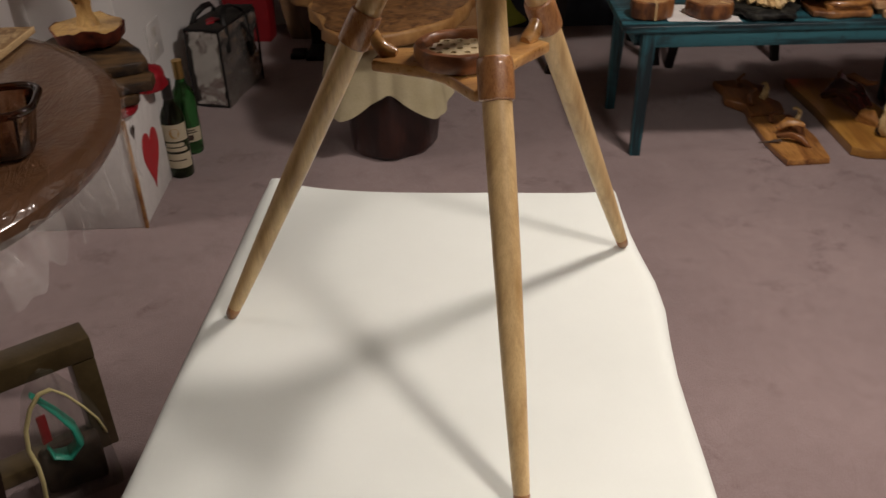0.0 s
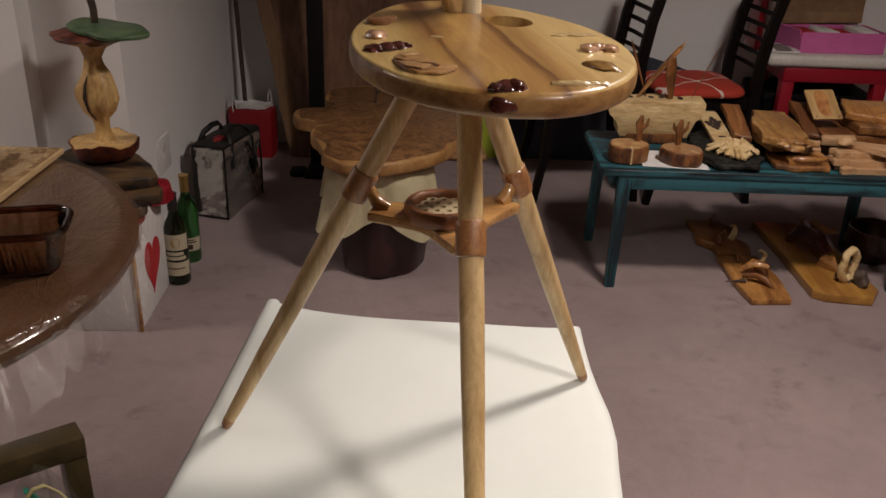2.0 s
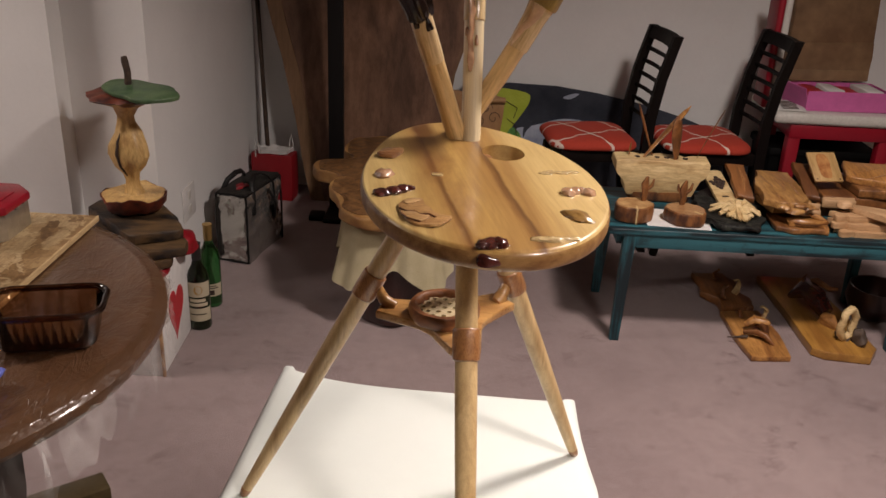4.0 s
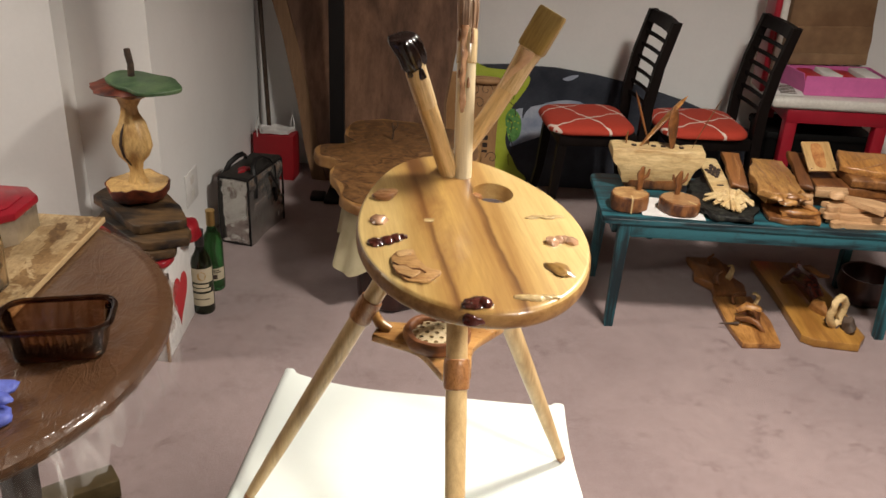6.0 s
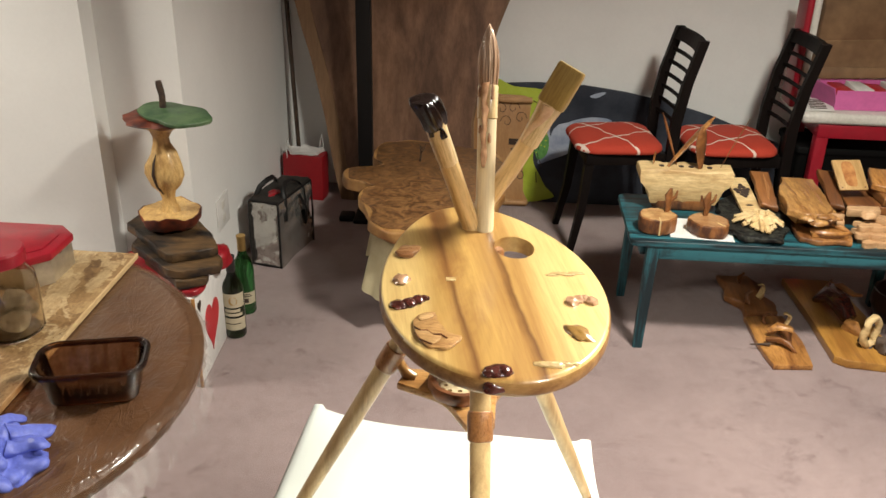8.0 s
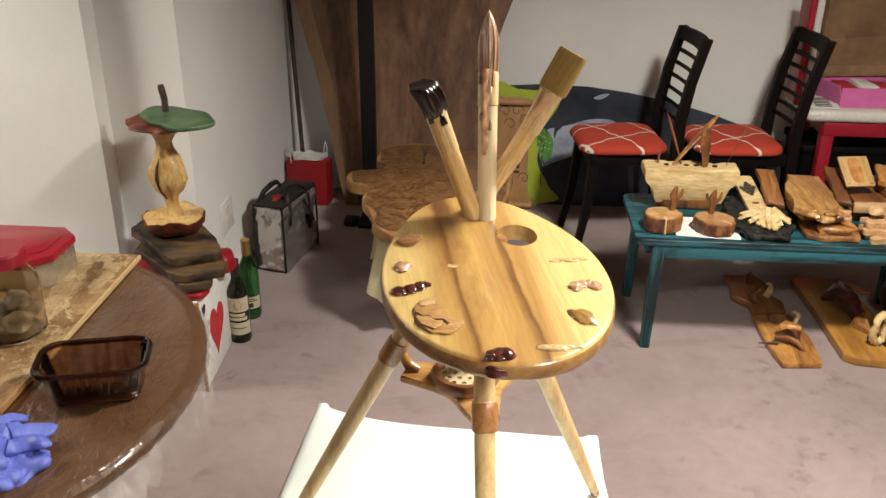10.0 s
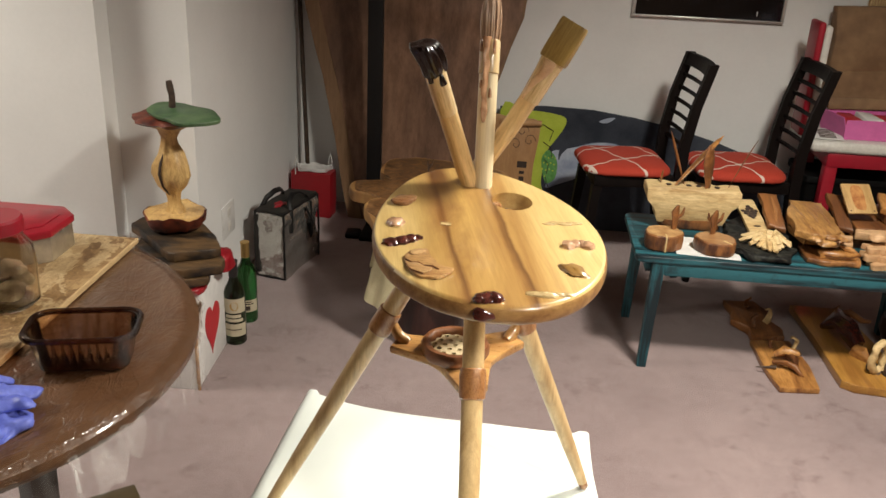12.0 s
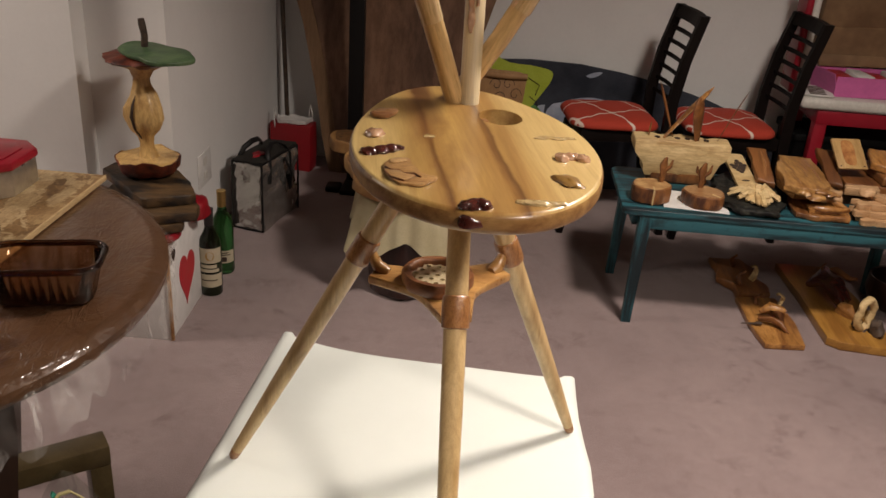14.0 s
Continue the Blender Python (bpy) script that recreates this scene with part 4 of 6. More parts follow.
part("backing", bm, M_COLLAR, coaster)
cells = None
for row in range(-5, 6):
    for col in range(-5, 6):
        x, y = 0.0142 * (col + 0.5 * (row % 2)), 0.0123 * row
        if math.hypot(x, y) > 0.0315:
            continue
        if cells is None:
            bm = bmesh.new()
            ring = [[bm.verts.new((r * math.cos(a), r * math.sin(a), z)) for a in (math.pi / 6 + k * math.pi / 3 for k in range(6))] for r, z in ((0.0083, 0.0098), (0.0083, 0.0130), (0.0036, 0.0132), (0.0036, 0.0098))]
            for p, q in zip(ring, ring[1:]):
                for k in range(6):
                    bm.faces.new((p[k], p[(k + 1) % 6], q[(k + 1) % 6], q[k]))
            cells = part("honeycomb_cell", bm, M_GROUT, coaster, at=pose(x, y, 0))
        else:
            cell = new("honeycomb_cell", cells.data)
            cell.parent = coaster
            cell.matrix_basis = pose(x, y, 0)

# ---- round table with plastic ----
TX, TY, TR, TH = -0.968, 1.135, 0.529, 0.735
rt = thing("round_table", "round pedestal table with brown vinyl cover under clear plastic", "table", pose(TX, TY, 0))
part("tabletop", lathe([(0.48, TH - 0.045), (0.52, TH - 0.043), (TR, TH - 0.030), (TR + 0.002, TH - 0.014), (TR - 0.008, TH - 0.003), (TR - 0.03, TH), (0, TH)], 96), M_RIM, rt, "wrinkled brown vinyl top")
for a in (-32, -152, 88):
    ca, sa = math.cos(radians(a)), math.sin(radians(a))
    rows = [[(r * ca + u * ca - v * sa, r * sa + u * sa + v * ca, z) for u, v in ((-w, -w), (w, -w), (w, w), (-w, w))] for r, z, w in ((0.33, 0.0, 0.015), (0.40, 0.35, 0.018), (0.452, 0.60, 0.021), (0.455, TH - 0.044, 0.022))]
    part("leg", loft(rows), M_LEGDARK, rt, "dark wooden leg")


def skirt():
    """Clear film over the rim, hanging in uneven folds."""
    bm = bmesh.new()
    n = 900
    def bunched(a):
        return -27 < math.degrees(a) - 360 < -15
    drop = [(-0.035, 0.0025), (-0.012, 0.0015), (0.0, -0.004), (0.005, -0.014), (0.006, -0.025), (0.008, -0.045), (0.011, -0.075), (0.014, -0.105), (0.016, -0.135), (0.018, -0.165)]
    rows = []
    for d, (out, dz) in enumerate(drop):
        row = []
        for i in range(n):
            a = 2 * math.pi * i / n
            w = min(d / 5, 1.0)
            f = noise.noise(Vector((math.cos(a) * 9, math.sin(a) * 9, 0.3 * d))) + 0.6 * noise.noise(Vector((math.cos(a) * 24, math.sin(a) * 24, 0.5 * d + 4)))
            hem = 0.62 + 0.30 * noise.noise(Vector((math.cos(a) * 4, math.sin(a) * 4, 7))) + 0.16 * noise.noise(Vector((math.cos(a) * 17, math.sin(a) * 17, 3)))
            fine_f = noise.noise(Vector((math.cos(a) * 75, math.sin(a) * 75, 1.7 * d)))
            r = TR + out * 0.6 + (0.018 * w * w + 0.0007) * f + (0.0017 + 0.0009 * w) * fine_f
            row.append(bm.verts.new((r * math.cos(a), r * math.sin(a), TH + (dz * (hem if d > 4 else 1)) + (0.0009 * f + 0.0010 * fine_f) * (1 - w))))
        rows.append(row)
    for d, (p, q) in enumerate(zip(rows, rows[1:])):
        for i in range(n):
            j = (i + 1) % n
            bm.faces.new((p[i], p[j], q[j], q[i])).material_index = 1 if d < 4 else (2 if bunched(2 * math.pi * i / n) else 0)
    return bm


film = part("plastic_sheet", skirt(), (M_FILM, M_FILMRIM, M_FILMFOLD), at=pose(TX, TY, 0), smooth=70)
tagged(film, "clear crinkled plastic sheet hanging off a round table", "plastic sheet")

board = part("strand_board", box(-0.30, -0.32, 0, 0.30, 0.32, 0.012, 0.0012), M_OSB, at=pose(-1.026, 1.305, TH + 0.002, 0, 0, 0))
part("sawn_edge", box(0.3003, -0.32, 0.0005, 0.3035, 0.32, 0.0125, 0.0006), M_SAWN, board, "pale freshly sawn edge")
tagged(board, "rough tan chipboard offcut lying on the round table", "board")

tin = thing("cookie_tin", "metal tin with a red octagonal lid on a chipboard", "tin", pose(-0.975, 1.51, TH + 0.014, 0, 0, 0))
def octagon(hx, hy, c):
    return [(hx, -hy + c), (hx, hy - c), (hx - c, hy), (-hx + c, hy), (-hx, hy - c), (-hx, -hy + c), (-hx + c, -hy), (hx - c, -hy)]
part("body", plate(octagon(0.135, 0.088, 0.04), 0, 0.062, 0.003), M_TIN, tin, "worn silver metal side")
part("lid", plate(octagon(0.139, 0.092, 0.041), 0.056, 0.074, 0.004), M_LID, tin, "glossy dark red lid")
part("lid_panel", plate(octagon(0.115, 0.070, 0.034), 0.074, 0.0765, 0.002), M_LID, tin, "raised red lid panel")

jar = thing("glass_jar", "glass jar with a red screw lid and pale contents", "jar", pose(-0.828, 1.262, TH + 0.0145))
part("glass", lathe([(0, 0), (0.053, 0), (0.061, 0.008), (0.063, 0.088), (0.060, 0.119), (0.046, 0.139), (0.046, 0.158), (0.0435, 0.158), (0.0435, 0.138), (0.0575, 0.118), (0.060, 0.088), (0.058, 0.012), (0.051, 0.006), (0, 0.006)], 48), M_JAR, jar)
part("lid", lathe([(0, 0.178), (0.046, 0.178), (0.050, 0.174), (0.050, 0.151), (0.047, 0.149)], 48), M_RED, jar, "red screw lid")
for k, (x, y, z, r) in enumerate(((0.026, -0.022, 0.032, 0.026), (-0.022, 0.014, 0.034, 0.028), (0.018, 0.026, 0.034, 0.025), (0.024, -0.004, 0.072, 0.024), (-0.024, -0.022, 0.030, 0.024))):
    part("cotton_ball", moved(warp(blob(r, r, r, k, 0.25), 0.005, 50, k), pose(x, y, z)), M_COTTON, jar, "pale fluffy ball")

def loaf_dish():
    d = thing("loaf_dish", "brown glass loaf dish standing empty on the covered table", "dish", pose(-0.588, 1.096, TH + 0.0035, 0, 0, 14) @ Matrix.Diagonal((1.0, 1.0, 1.14, 1.0)))
    rings = []
    for hx, hy, z in ((0.068, 0.034, 0.0), (0.074, 0.040, 0.003), (0.086, 0.052, 0.054), (0.091, 0.057, 0.059), (0.090, 0.056, 0.063), (0.086, 0.052, 0.062), (0.082, 0.048, 0.052), (0.070, 0.037, 0.008), (0.064, 0.031, 0.006)):
        corners = rounded(hx, hy, min(hx, hy) * 0.62 if z < 0.05 else 0.034, 8)
        ring = []
        for i, (x, y) in enumerate(corners):
            nx, ny = corners[(i + 1) % len(corners)]
            steps = 28 if math.hypot(nx - x, ny - y) > 0.02 else 1
            ring += [(x + (nx - x) * k / steps, y + (ny - y) * k / steps) for k in range(steps)]
        flute = 0.0012 if 0.003 < z < 0.055 else 0.0
        rings.append([(x + math.copysign(flute * math.sin(1150 * y), x) if abs(x) > hx * 0.98 else x, y + math.copysign(flute * math.sin(1150 * x), y) if abs(y) > hy * 0.98 else y, z) for x, y in ring])
    part("dish", loft(rings), M_DISH, d, "brown glass")
    lip = rounded(0.0915, 0.0575, 0.034, 8)
    part("rim", tube([(x, y, 0.0610) for x, y in lip + lip[:2]], 0.0050, 12), M_DISHBASE, d, "thick dark glass rim")
    edge = rounded(0.066, 0.033, 0.020, 8)
    part("foot_edge", tube([(x, y, 0.0065) for x, y in edge + edge[:2]], 0.0045, 10), M_DISHBASE, d, "thick dark glass foot")
    part("dish_floor", plate(rounded(0.063, 0.030, 0.018, 6), 0.0065, 0.0120, 0.002, 2), M_DISHBASE, d, "thick dark glass floor")
    return d


loaf_dish()

gl = thing("rubber_glove", "crumpled blue nitrile glove lying on the table", "glove", pose(-0.645, 0.895, TH + 0.004))
GLOVE_FINGERS = [((-0.045, 0.030), (-0.034, 0.070), (-0.022, 0.102), 0.015), ((-0.010, 0.030), (0.020, 0.056), (0.052, 0.070), 0.016), ((0.000, 0.004), (0.034, 0.020), (0.060, 0.022), 0.014),
                 ((-0.020, -0.050), (0.014, -0.068), (0.048, -0.074), 0.015), ((-0.070, 0.010), (-0.078, 0.045), (-0.070, 0.074), 0.014)]
for i, (a, b, c, r) in enumerate(GLOVE_FINGERS):
    pts = []
    for k in range(11):
        t = k / 10
        x, y = ((1 - t) ** 2 * a[q] + 2 * t * (1 - t) * b[q] + t * t * c[q] for q in (0, 1))
        pts.append((x, y, 0.020 + 0.012 * (1 - t) + 0.005 * math.sin(5 * t + 2 * i)))
    bm = tube(pts, [r * k for k in (1.30, 1.25, 1.15, 1.08, 1.10, 1.02, 1.06, 1.02, 0.94, 0.72, 0.28)], 22, flat=0.5)
    bmesh.ops.subdivide_edges(bm, edges=bm.edges[:], cuts=1, use_grid_fill=True)
    part("finger", crumple(warp(bm, 0.0050, 28, 2.0 + i), 0.0030, 20, i), M_GLOVE, gl, smooth=70)
palm = moved(blob(0.066, 0.078, 0.036, 3, 0.45, 2.6, 5), pose(-0.028, -0.012, 0.003))
part("palm", crumple(warp(palm, 0.014, 18, 5.0), 0.0085, 16, 1.0), M_GLOVE, gl, smooth=60)
cuff = tube([(-0.060, -0.050, 0.018), (-0.075, -0.085, 0.020), (-0.085, -0.115, 0.016), (-0.088, -0.130, 0.014)], [0.036, 0.042, 0.046, 0.048], 28, flat=0.36)
bmesh.ops.subdivide_edges(cuff, edges=cuff.edges[:], cuts=2, use_grid_fill=True)
part("cuff", crumple(warp(cuff, 0.008, 34, 8.0), 0.005, 20, 4.0), M_GLOVE, gl, smooth=70)

# ---- low bench and clear bag ----
bench = thing("low_bench", "low bronze painted square frame bench", "bench", pose(-0.647, 1.343, 0, 0, 0, 37))
part("top_bar", box(-0.55, -0.032, 0.215, 0.0, 0.032, 0.262, 0.004), M_BENCH, bench)
part("leg", box(-0.044, -0.031, 0, -0.001, 0.031, 0.214, 0.003), M_BENCH, bench)
part("leg", box(-0.549, -0.031, 0, -0.506, 0.031, 0.214, 0.003), M_BENCH, bench)
part("floor_bar", box(-0.505, -0.028, 0.0, -0.045, 0.028, 0.03, 0.003), M_BENCH, bench)

vb = thing("vinyl_bag", "clear vinyl zip bag with yellow piping and green handles", "bag", pose(-0.665, 1.20, 0, 0, 0, 31))
outline = [(-0.060, 0.0), (-0.062, 0.05), (-0.050, 0.09), (-0.060, 0.13), (-0.060, 0.17), (-0.048, 0.215), (-0.026, 0.252), (-0.006, 0.265), (0.012, 0.256), (0.034, 0.222), (0.054, 0.182), (0.067, 0.150), (0.070, 0.11), (0.072, 0.05), (0.074, 0.0)]
rings = []
for y, k in ((-0.034, 0.93), (-0.030, 1.0), (0.0, 1.03), (0.030, 1.0), (0.034, 0.93)):
    rings.append([(x * k, y, 0.002 + z * k) for x, z in outline])
part("film", warp(loft(rings), 0.003, 20), M_VINYL, vb, "cloudy clear vinyl")
smooth_line = [(0.5 * (a[0] + b[0]), 0.5 * (a[1] + b[1])) for a, b in zip(outline, outline[1:])]
part("piping", tube([(x, -0.033, max(z, 0.004)) for x, z in smooth_line[:8]], 0.0042, 10), M_RUBBER, vb, "cream yellow piping")
part("piping", tube([(x, -0.033, z) for x, z in smooth_line[7:12]], 0.0022, 10), M_RUBBER, vb, "thin yellow piping")
part("handle", tube([(-0.030, -0.020, 0.255), (-0.018, -0.022, 0.235), (0.0, -0.024, 0.205), (0.018, -0.024, 0.165), (0.022, -0.024, 0.125), (0.0, -0.024, 0.105), (-0.026, -0.024, 0.115), (-0.030, -0.024, 0.135)],
                    [0.008, 0.010, 0.012, 0.016, 0.020, 0.021, 0.015, 0.008], 14, flat=0.35), M_MINT, vb, "green strap handle")
part("inner_pouch", warp(box(-0.055, -0.012, 0.006, 0.055, 0.022, 0.11, 0.012, 3), 0.008, 25), M_STEM, vb, "dark folded cloth inside")
part("red_tag", warp(box(-0.036, -0.020, 0.14, -0.018, -0.014, 0.20, 0.002), 0.004, 30), M_HEART, vb, "red paper tag inside")

# ---- apple sculpture corner ----
cb = thing("card_box", "white box painted with a red heart like a playing card", "box", pose(-0.984, 2.318, 0, 0, 0, 2))
part("body", box(-0.155, -0.155, 0, 0.155, 0.155, 0.325, 0.003), M_WHITE, cb)
part("corner_strip", box(0.152, -0.160, 0, 0.162, -0.150, 0.325, 0.002), M_SHELF, cb, "narrow wooden corner strip")
heart = []
for k in range(40):
    a = 2 * math.pi * k / 40
    heart.append((0.016 * math.sin(a) ** 3 * 4.7, (13 * math.cos(a) - 5 * math.cos(2 * a) - 2 * math.cos(3 * a) - math.cos(4 * a)) / 16 * 0.095))
part("heart", plate(heart, 0, 0.002), M_HEART, cb, "painted red heart", at=pose(0.1555, 0.012, 0.150, 90, 0, 90) @ Matrix.Rotation(radians(-9), 4, "Z"))
part("pip", plate([(x * 0.22, y * 0.22) for x, y in heart], 0, 0.002), M_INK, cb, "small dark printed mark", at=pose(0.1555, -0.10, 0.27, 90, 0, 90))
bm = warp(plate(ragged([(-0.15, -0.10), (0.0, -0.125), (0.09, -0.165), (0.15, -0.17), (0.165, -0.11), (0.13, -0.02), (0.165, 0.06), (0.09, 0.14), (-0.08, 0.14), (-0.17, 0.06)], 0.004, 2, 6), 0, 0.023, 0.010, 4), 0.002, 12)
lump = bpy.data.meshes.new("tmp")
b2 = moved(blob(0.034, 0.062, 0.062, 3, 0.2), pose(0.152, 0.085, 0.0))
b2.to_mesh(lump)
b2.free()
bm.from_mesh(lump)
bpy.data.meshes.remove(lump)
cush = part("red_cushion", bm, M_CUSHION, at=pose(-0.966, 2.35, 0.326))
tagged(cush, "puffy dark red satin cushion lying on a white box", "cushion")


def burnt(pts, z0, z1, seed):
    cx, cy = sum(p[0] for p in pts) / len(pts), sum(p[1] for p in pts) / len(pts)
    return part("charred_slab", warp(plate(rough_edge([(x - cx, y - cy) for x, y in pts], 0.006, seed, 6), 0, z1 - z0, 0.004, 2), 0.003, 26, seed), M_CHAR, at=pose(cx, cy, z0))


slabs = [burnt([(-1.03, 2.33), (-0.87, 2.18), (-0.84, 2.18), (-0.785, 2.21), (-0.80, 2.28), (-0.90, 2.42), (-1.02, 2.42)], 0.352, 0.380, 9),
         burnt([(-1.08, 2.36), (-0.90, 2.19), (-0.85, 2.185), (-0.755, 2.235), (-0.76, 2.30), (-0.86, 2.42), (-1.0, 2.46), (-1.08, 2.42)], 0.3815, 0.4095, 3),
         burnt([(-1.13, 2.455), (-1.0, 2.32), (-0.92, 2.238), (-0.90, 2.235), (-0.79, 2.295), (-0.778, 2.315), (-0.82, 2.40), (-0.90, 2.50), (-1.0, 2.56), (-1.11, 2.54)], 0.4105, 0.4415, 5)]
for o in slabs:
    tagged(o, "thick charred dark brown wooden slab in a stack", "wood slab", "charred slabs")

ap = thing("apple_sculpture", "carved wooden eaten apple core with a green leaf", "sculpture", pose(-0.968, 2.44, 0.4425))
def bitten(bm):
    """An uneven bitten rim round a shallow bowl."""
    for v in bm.verts:
        r, a = math.hypot(v.co.x, v.co.y), math.atan2(v.co.y, v.co.x)
        if v.co.z < 0.07 and r > 0.06:
            v.co.z += (0.005 * math.sin(4 * a + 0.6) + 0.002 * math.sin(9 * a) + 0.0015 * math.sin(17 * a)) * min((r - 0.06) / 0.03, 1)
    return bm


part("base_skin", warp(bitten(lathe([(0, 0.0), (0.050, 0.0), (0.076, 0.010), (0.092, 0.030), (0.099, 0.058), (0.094, 0.058), (0.078, 0.034), (0.05, 0.022), (0, 0.02)], 64, lambda a, z: 1 + 0.03 * math.sin(3 * a + 1))), 0.010, 19), [M_SKIN], ap, "dark red apple skin base")
part("core", warp(bitten(lathe([(0.0945, 0.0588), (0.084, 0.045), (0.064, 0.030), (0.042, 0.036), (0.030, 0.060), (0.0225, 0.085), (0.0195, 0.105), (0.025, 0.128), (0.045, 0.155), (0.058, 0.188), (0.055, 0.222), (0.036, 0.258), (0.0225, 0.286), (0.023, 0.308), (0.040, 0.338), (0.078, 0.358)], 64,
                        lambda a, z: 1 + (0.10 * math.cos(3 * a + 1.2) + 0.05 * math.cos(7 * a)) * (1 if 0.1 < z < 0.29 else 0.0) + (0.03 * math.sin(3 * a + 1) if z < 0.06 else 0.012 * math.sin(9 * a + 20 * z)))), 0.010, 19), M_CORE, ap, "pale carved apple core")
part("top_skin", warp(lathe([(0.050, 0.345), (0.090, 0.360), (0.112, 0.370), (0.100, 0.376), (0.06, 0.386), (0, 0.389)], 44, lambda a, z: 1 + 0.10 * math.sin(2 * a + 2.2) + 0.06 * math.sin(5 * a) + 0.04 * math.sin(13 * a)), 0.010, 20), M_SKIN, ap, "dark red apple skin top")
part("leaf", warp(plate(ragged([(-0.118, 0.01), (-0.085, 0.055), (0.0, 0.070), (0.085, 0.050), (0.128, 0.0), (0.118, -0.035), (0.06, -0.085), (-0.02, -0.075), (-0.09, -0.045)], 0.009, 6, 6), 0, 0.011, 0.003, 2), 0.008, 17, 2.0), M_LEAF, ap, "green painted leaf", at=pose(0.055, -0.02, 0.388, 5, 4, -8))
part("stem", tube([(0.01, 0.01, 0.385), (0.012, 0.012, 0.44), (0.006, 0.014, 0.470), (0.004, 0.014, 0.486)], [0.011, 0.010, 0.011, 0.009], 14), M_STEM, ap, "dark brown stem")
for sx, sz in ((0.062, 0.044),):
    part("seed", blob(0.007, 0.005, 0.016 if sz > 0.1 else 0.006, sx), M_INK, ap, "dark carved seed", at=pose(sx, -0.052 if sz > 0.1 else -0.045, sz))
part("split", tube([(-0.006, -0.028, 0.125), (-0.016, -0.047, 0.16), (-0.020, -0.058, 0.20), (-0.017, -0.050, 0.235), (-0.012, -0.034, 0.262)], [0.002, 0.0045, 0.005, 0.004, 0.0015], 8), M_INK, ap, "dark split in the core")

outlet = thing("wall_outlet", "white plastic wall outlet plate", "outlet", pose(LEFT, 2.915, 0.298))
part("plate", box(0, -0.070, -0.064, 0.006, 0.070, 0.064, 0.003), M_WHITE, outlet)
for sz in (-0.028, 0.028):
    part("socket", box(0.006, -0.018, sz - 0.016, 0.0085, 0.018, sz + 0.016, 0.002), M_SEATPAD, outlet)


def bottle(at, m, foil, bar_rows, bands, emblem):
    b = thing("wine_bottle", "green glass wine bottle with a cream label standing on the carpet" if foil is M_FOIL else "dark glass wine bottle with a cream label standing on the carpet", "bottle", at, "wine bottles")
    prof = [(0, 0.008), (0.026, 0.002), (0.034, 0.0), (0.0375, 0.006), (0.0378, 0.17), (0.0365, 0.190), (0.030, 0.212), (0.019, 0.232), (0.0148, 0.248), (0.0142, 0.300), (0.0155, 0.302), (0.0155, 0.308), (0.0, 0.309)]
    g = part("glass", lathe(prof, 40), m, b)
    part("capsule", lathe([(0.0146, 0.252), (0.0158, 0.254), (0.0156, 0.303), (0.0166, 0.305), (0.0166, 0.311), (0, 0.312)], 28), foil, b, "foil neck capsule")
    def wrap(z0, z1, a0, a1, r):
        bm = bmesh.new()
        n = 16
        lo_, hi_ = [], []
        for k in range(n + 1):
            a = a0 + (a1 - a0) * k / n
            lo_.append(bm.verts.new((r * math.cos(a), r * math.sin(a), z0)))
            hi_.append(bm.verts.new((r * math.cos(a), r * math.sin(a), z1)))
        for k in range(n):
            bm.faces.new((lo_[k], lo_[k + 1], hi_[k + 1], hi_[k]))
        return bm
    for z0, z1 in bands:
        lab = part("label", wrap(z0, z1, -2.75, -0.15, 0.0382), M_LABEL, b, "cream paper label")
    for z0, z1, a0, a1 in bar_rows:
        on_glass = not any(lo <= z0 < hi for lo, hi in bands)
        part("lettering", wrap(z0, z1, a0, a1, 0.0385), M_LABEL if on_glass else M_INK, lab, "printed bar")
    if emblem:
        ring = [(0.0150 * math.cos(t), 0.0165 * math.sin(t)) for t in (2 * math.pi * k / 24 for k in range(24))]
        core = [(0.55 * x, 0.55 * y) for x, y in ring]
        for nm, pts, r, m2 in (("emblem", ring, 0.0386, M_FOIL), ("emblem_heart", core, 0.0388, M_LABEL)):
            bm = bmesh.new()
            bm.faces.new([bm.verts.new((r * math.cos(-1.32 + x / r), r * math.sin(-1.32 + x / r), 0.152 + z)) for x, z in pts])
            part(nm, bm, m2, lab, "round gold printed emblem" if nm == "emblem" else "")
    return b


bottle(pose(-0.808, 2.505, 0), M_BOTTLE_D, M_FOIL_D, [(0.092, 0.104, -2.4, -0.5), (0.108, 0.120, -2.2, -0.7), (0.060, 0.064, -2.2, -0.7)], ((0.036, 0.084), (0.126, 0.180)), True)
bottle(pose(-0.818, 2.675, 0), M_BOTTLE, M_FOIL, [(0.052, 0.070, -1.45, -1.0), (0.076, 0.080, -2.2, -0.6), (0.084, 0.088, -2.0, -0.8)], ((0.046, 0.094),), False)

# ---- bags in the corner ----
sb = thing("cooler_bag", "silver foil insulated bag with black trim and handles", "bag", pose(-0.798, 3.187, 0, 0, 0, -14))
HX, HY, BH = 0.0655, 0.150, 0.285
rings = [[(x * k, y * k, z) for x, y in rounded(HX, HY, 0.012, 4)] for z, k in ((0.002, 0.96), (0.012, 1.0), (0.10, 1.01), (0.22, 1.0), (BH - 0.01, 0.99), (BH, 0.96))]
foil = loft(rings)
bmesh.ops.subdivide_edges(foil, edges=foil.edges[:], cuts=6, use_grid_fill=True)
part("body", warp(warp(warp(foil, 0.012, 11), 0.007, 34), 0.003, 85), M_SILVER, sb, "crinkled silver foil body", smooth=25)
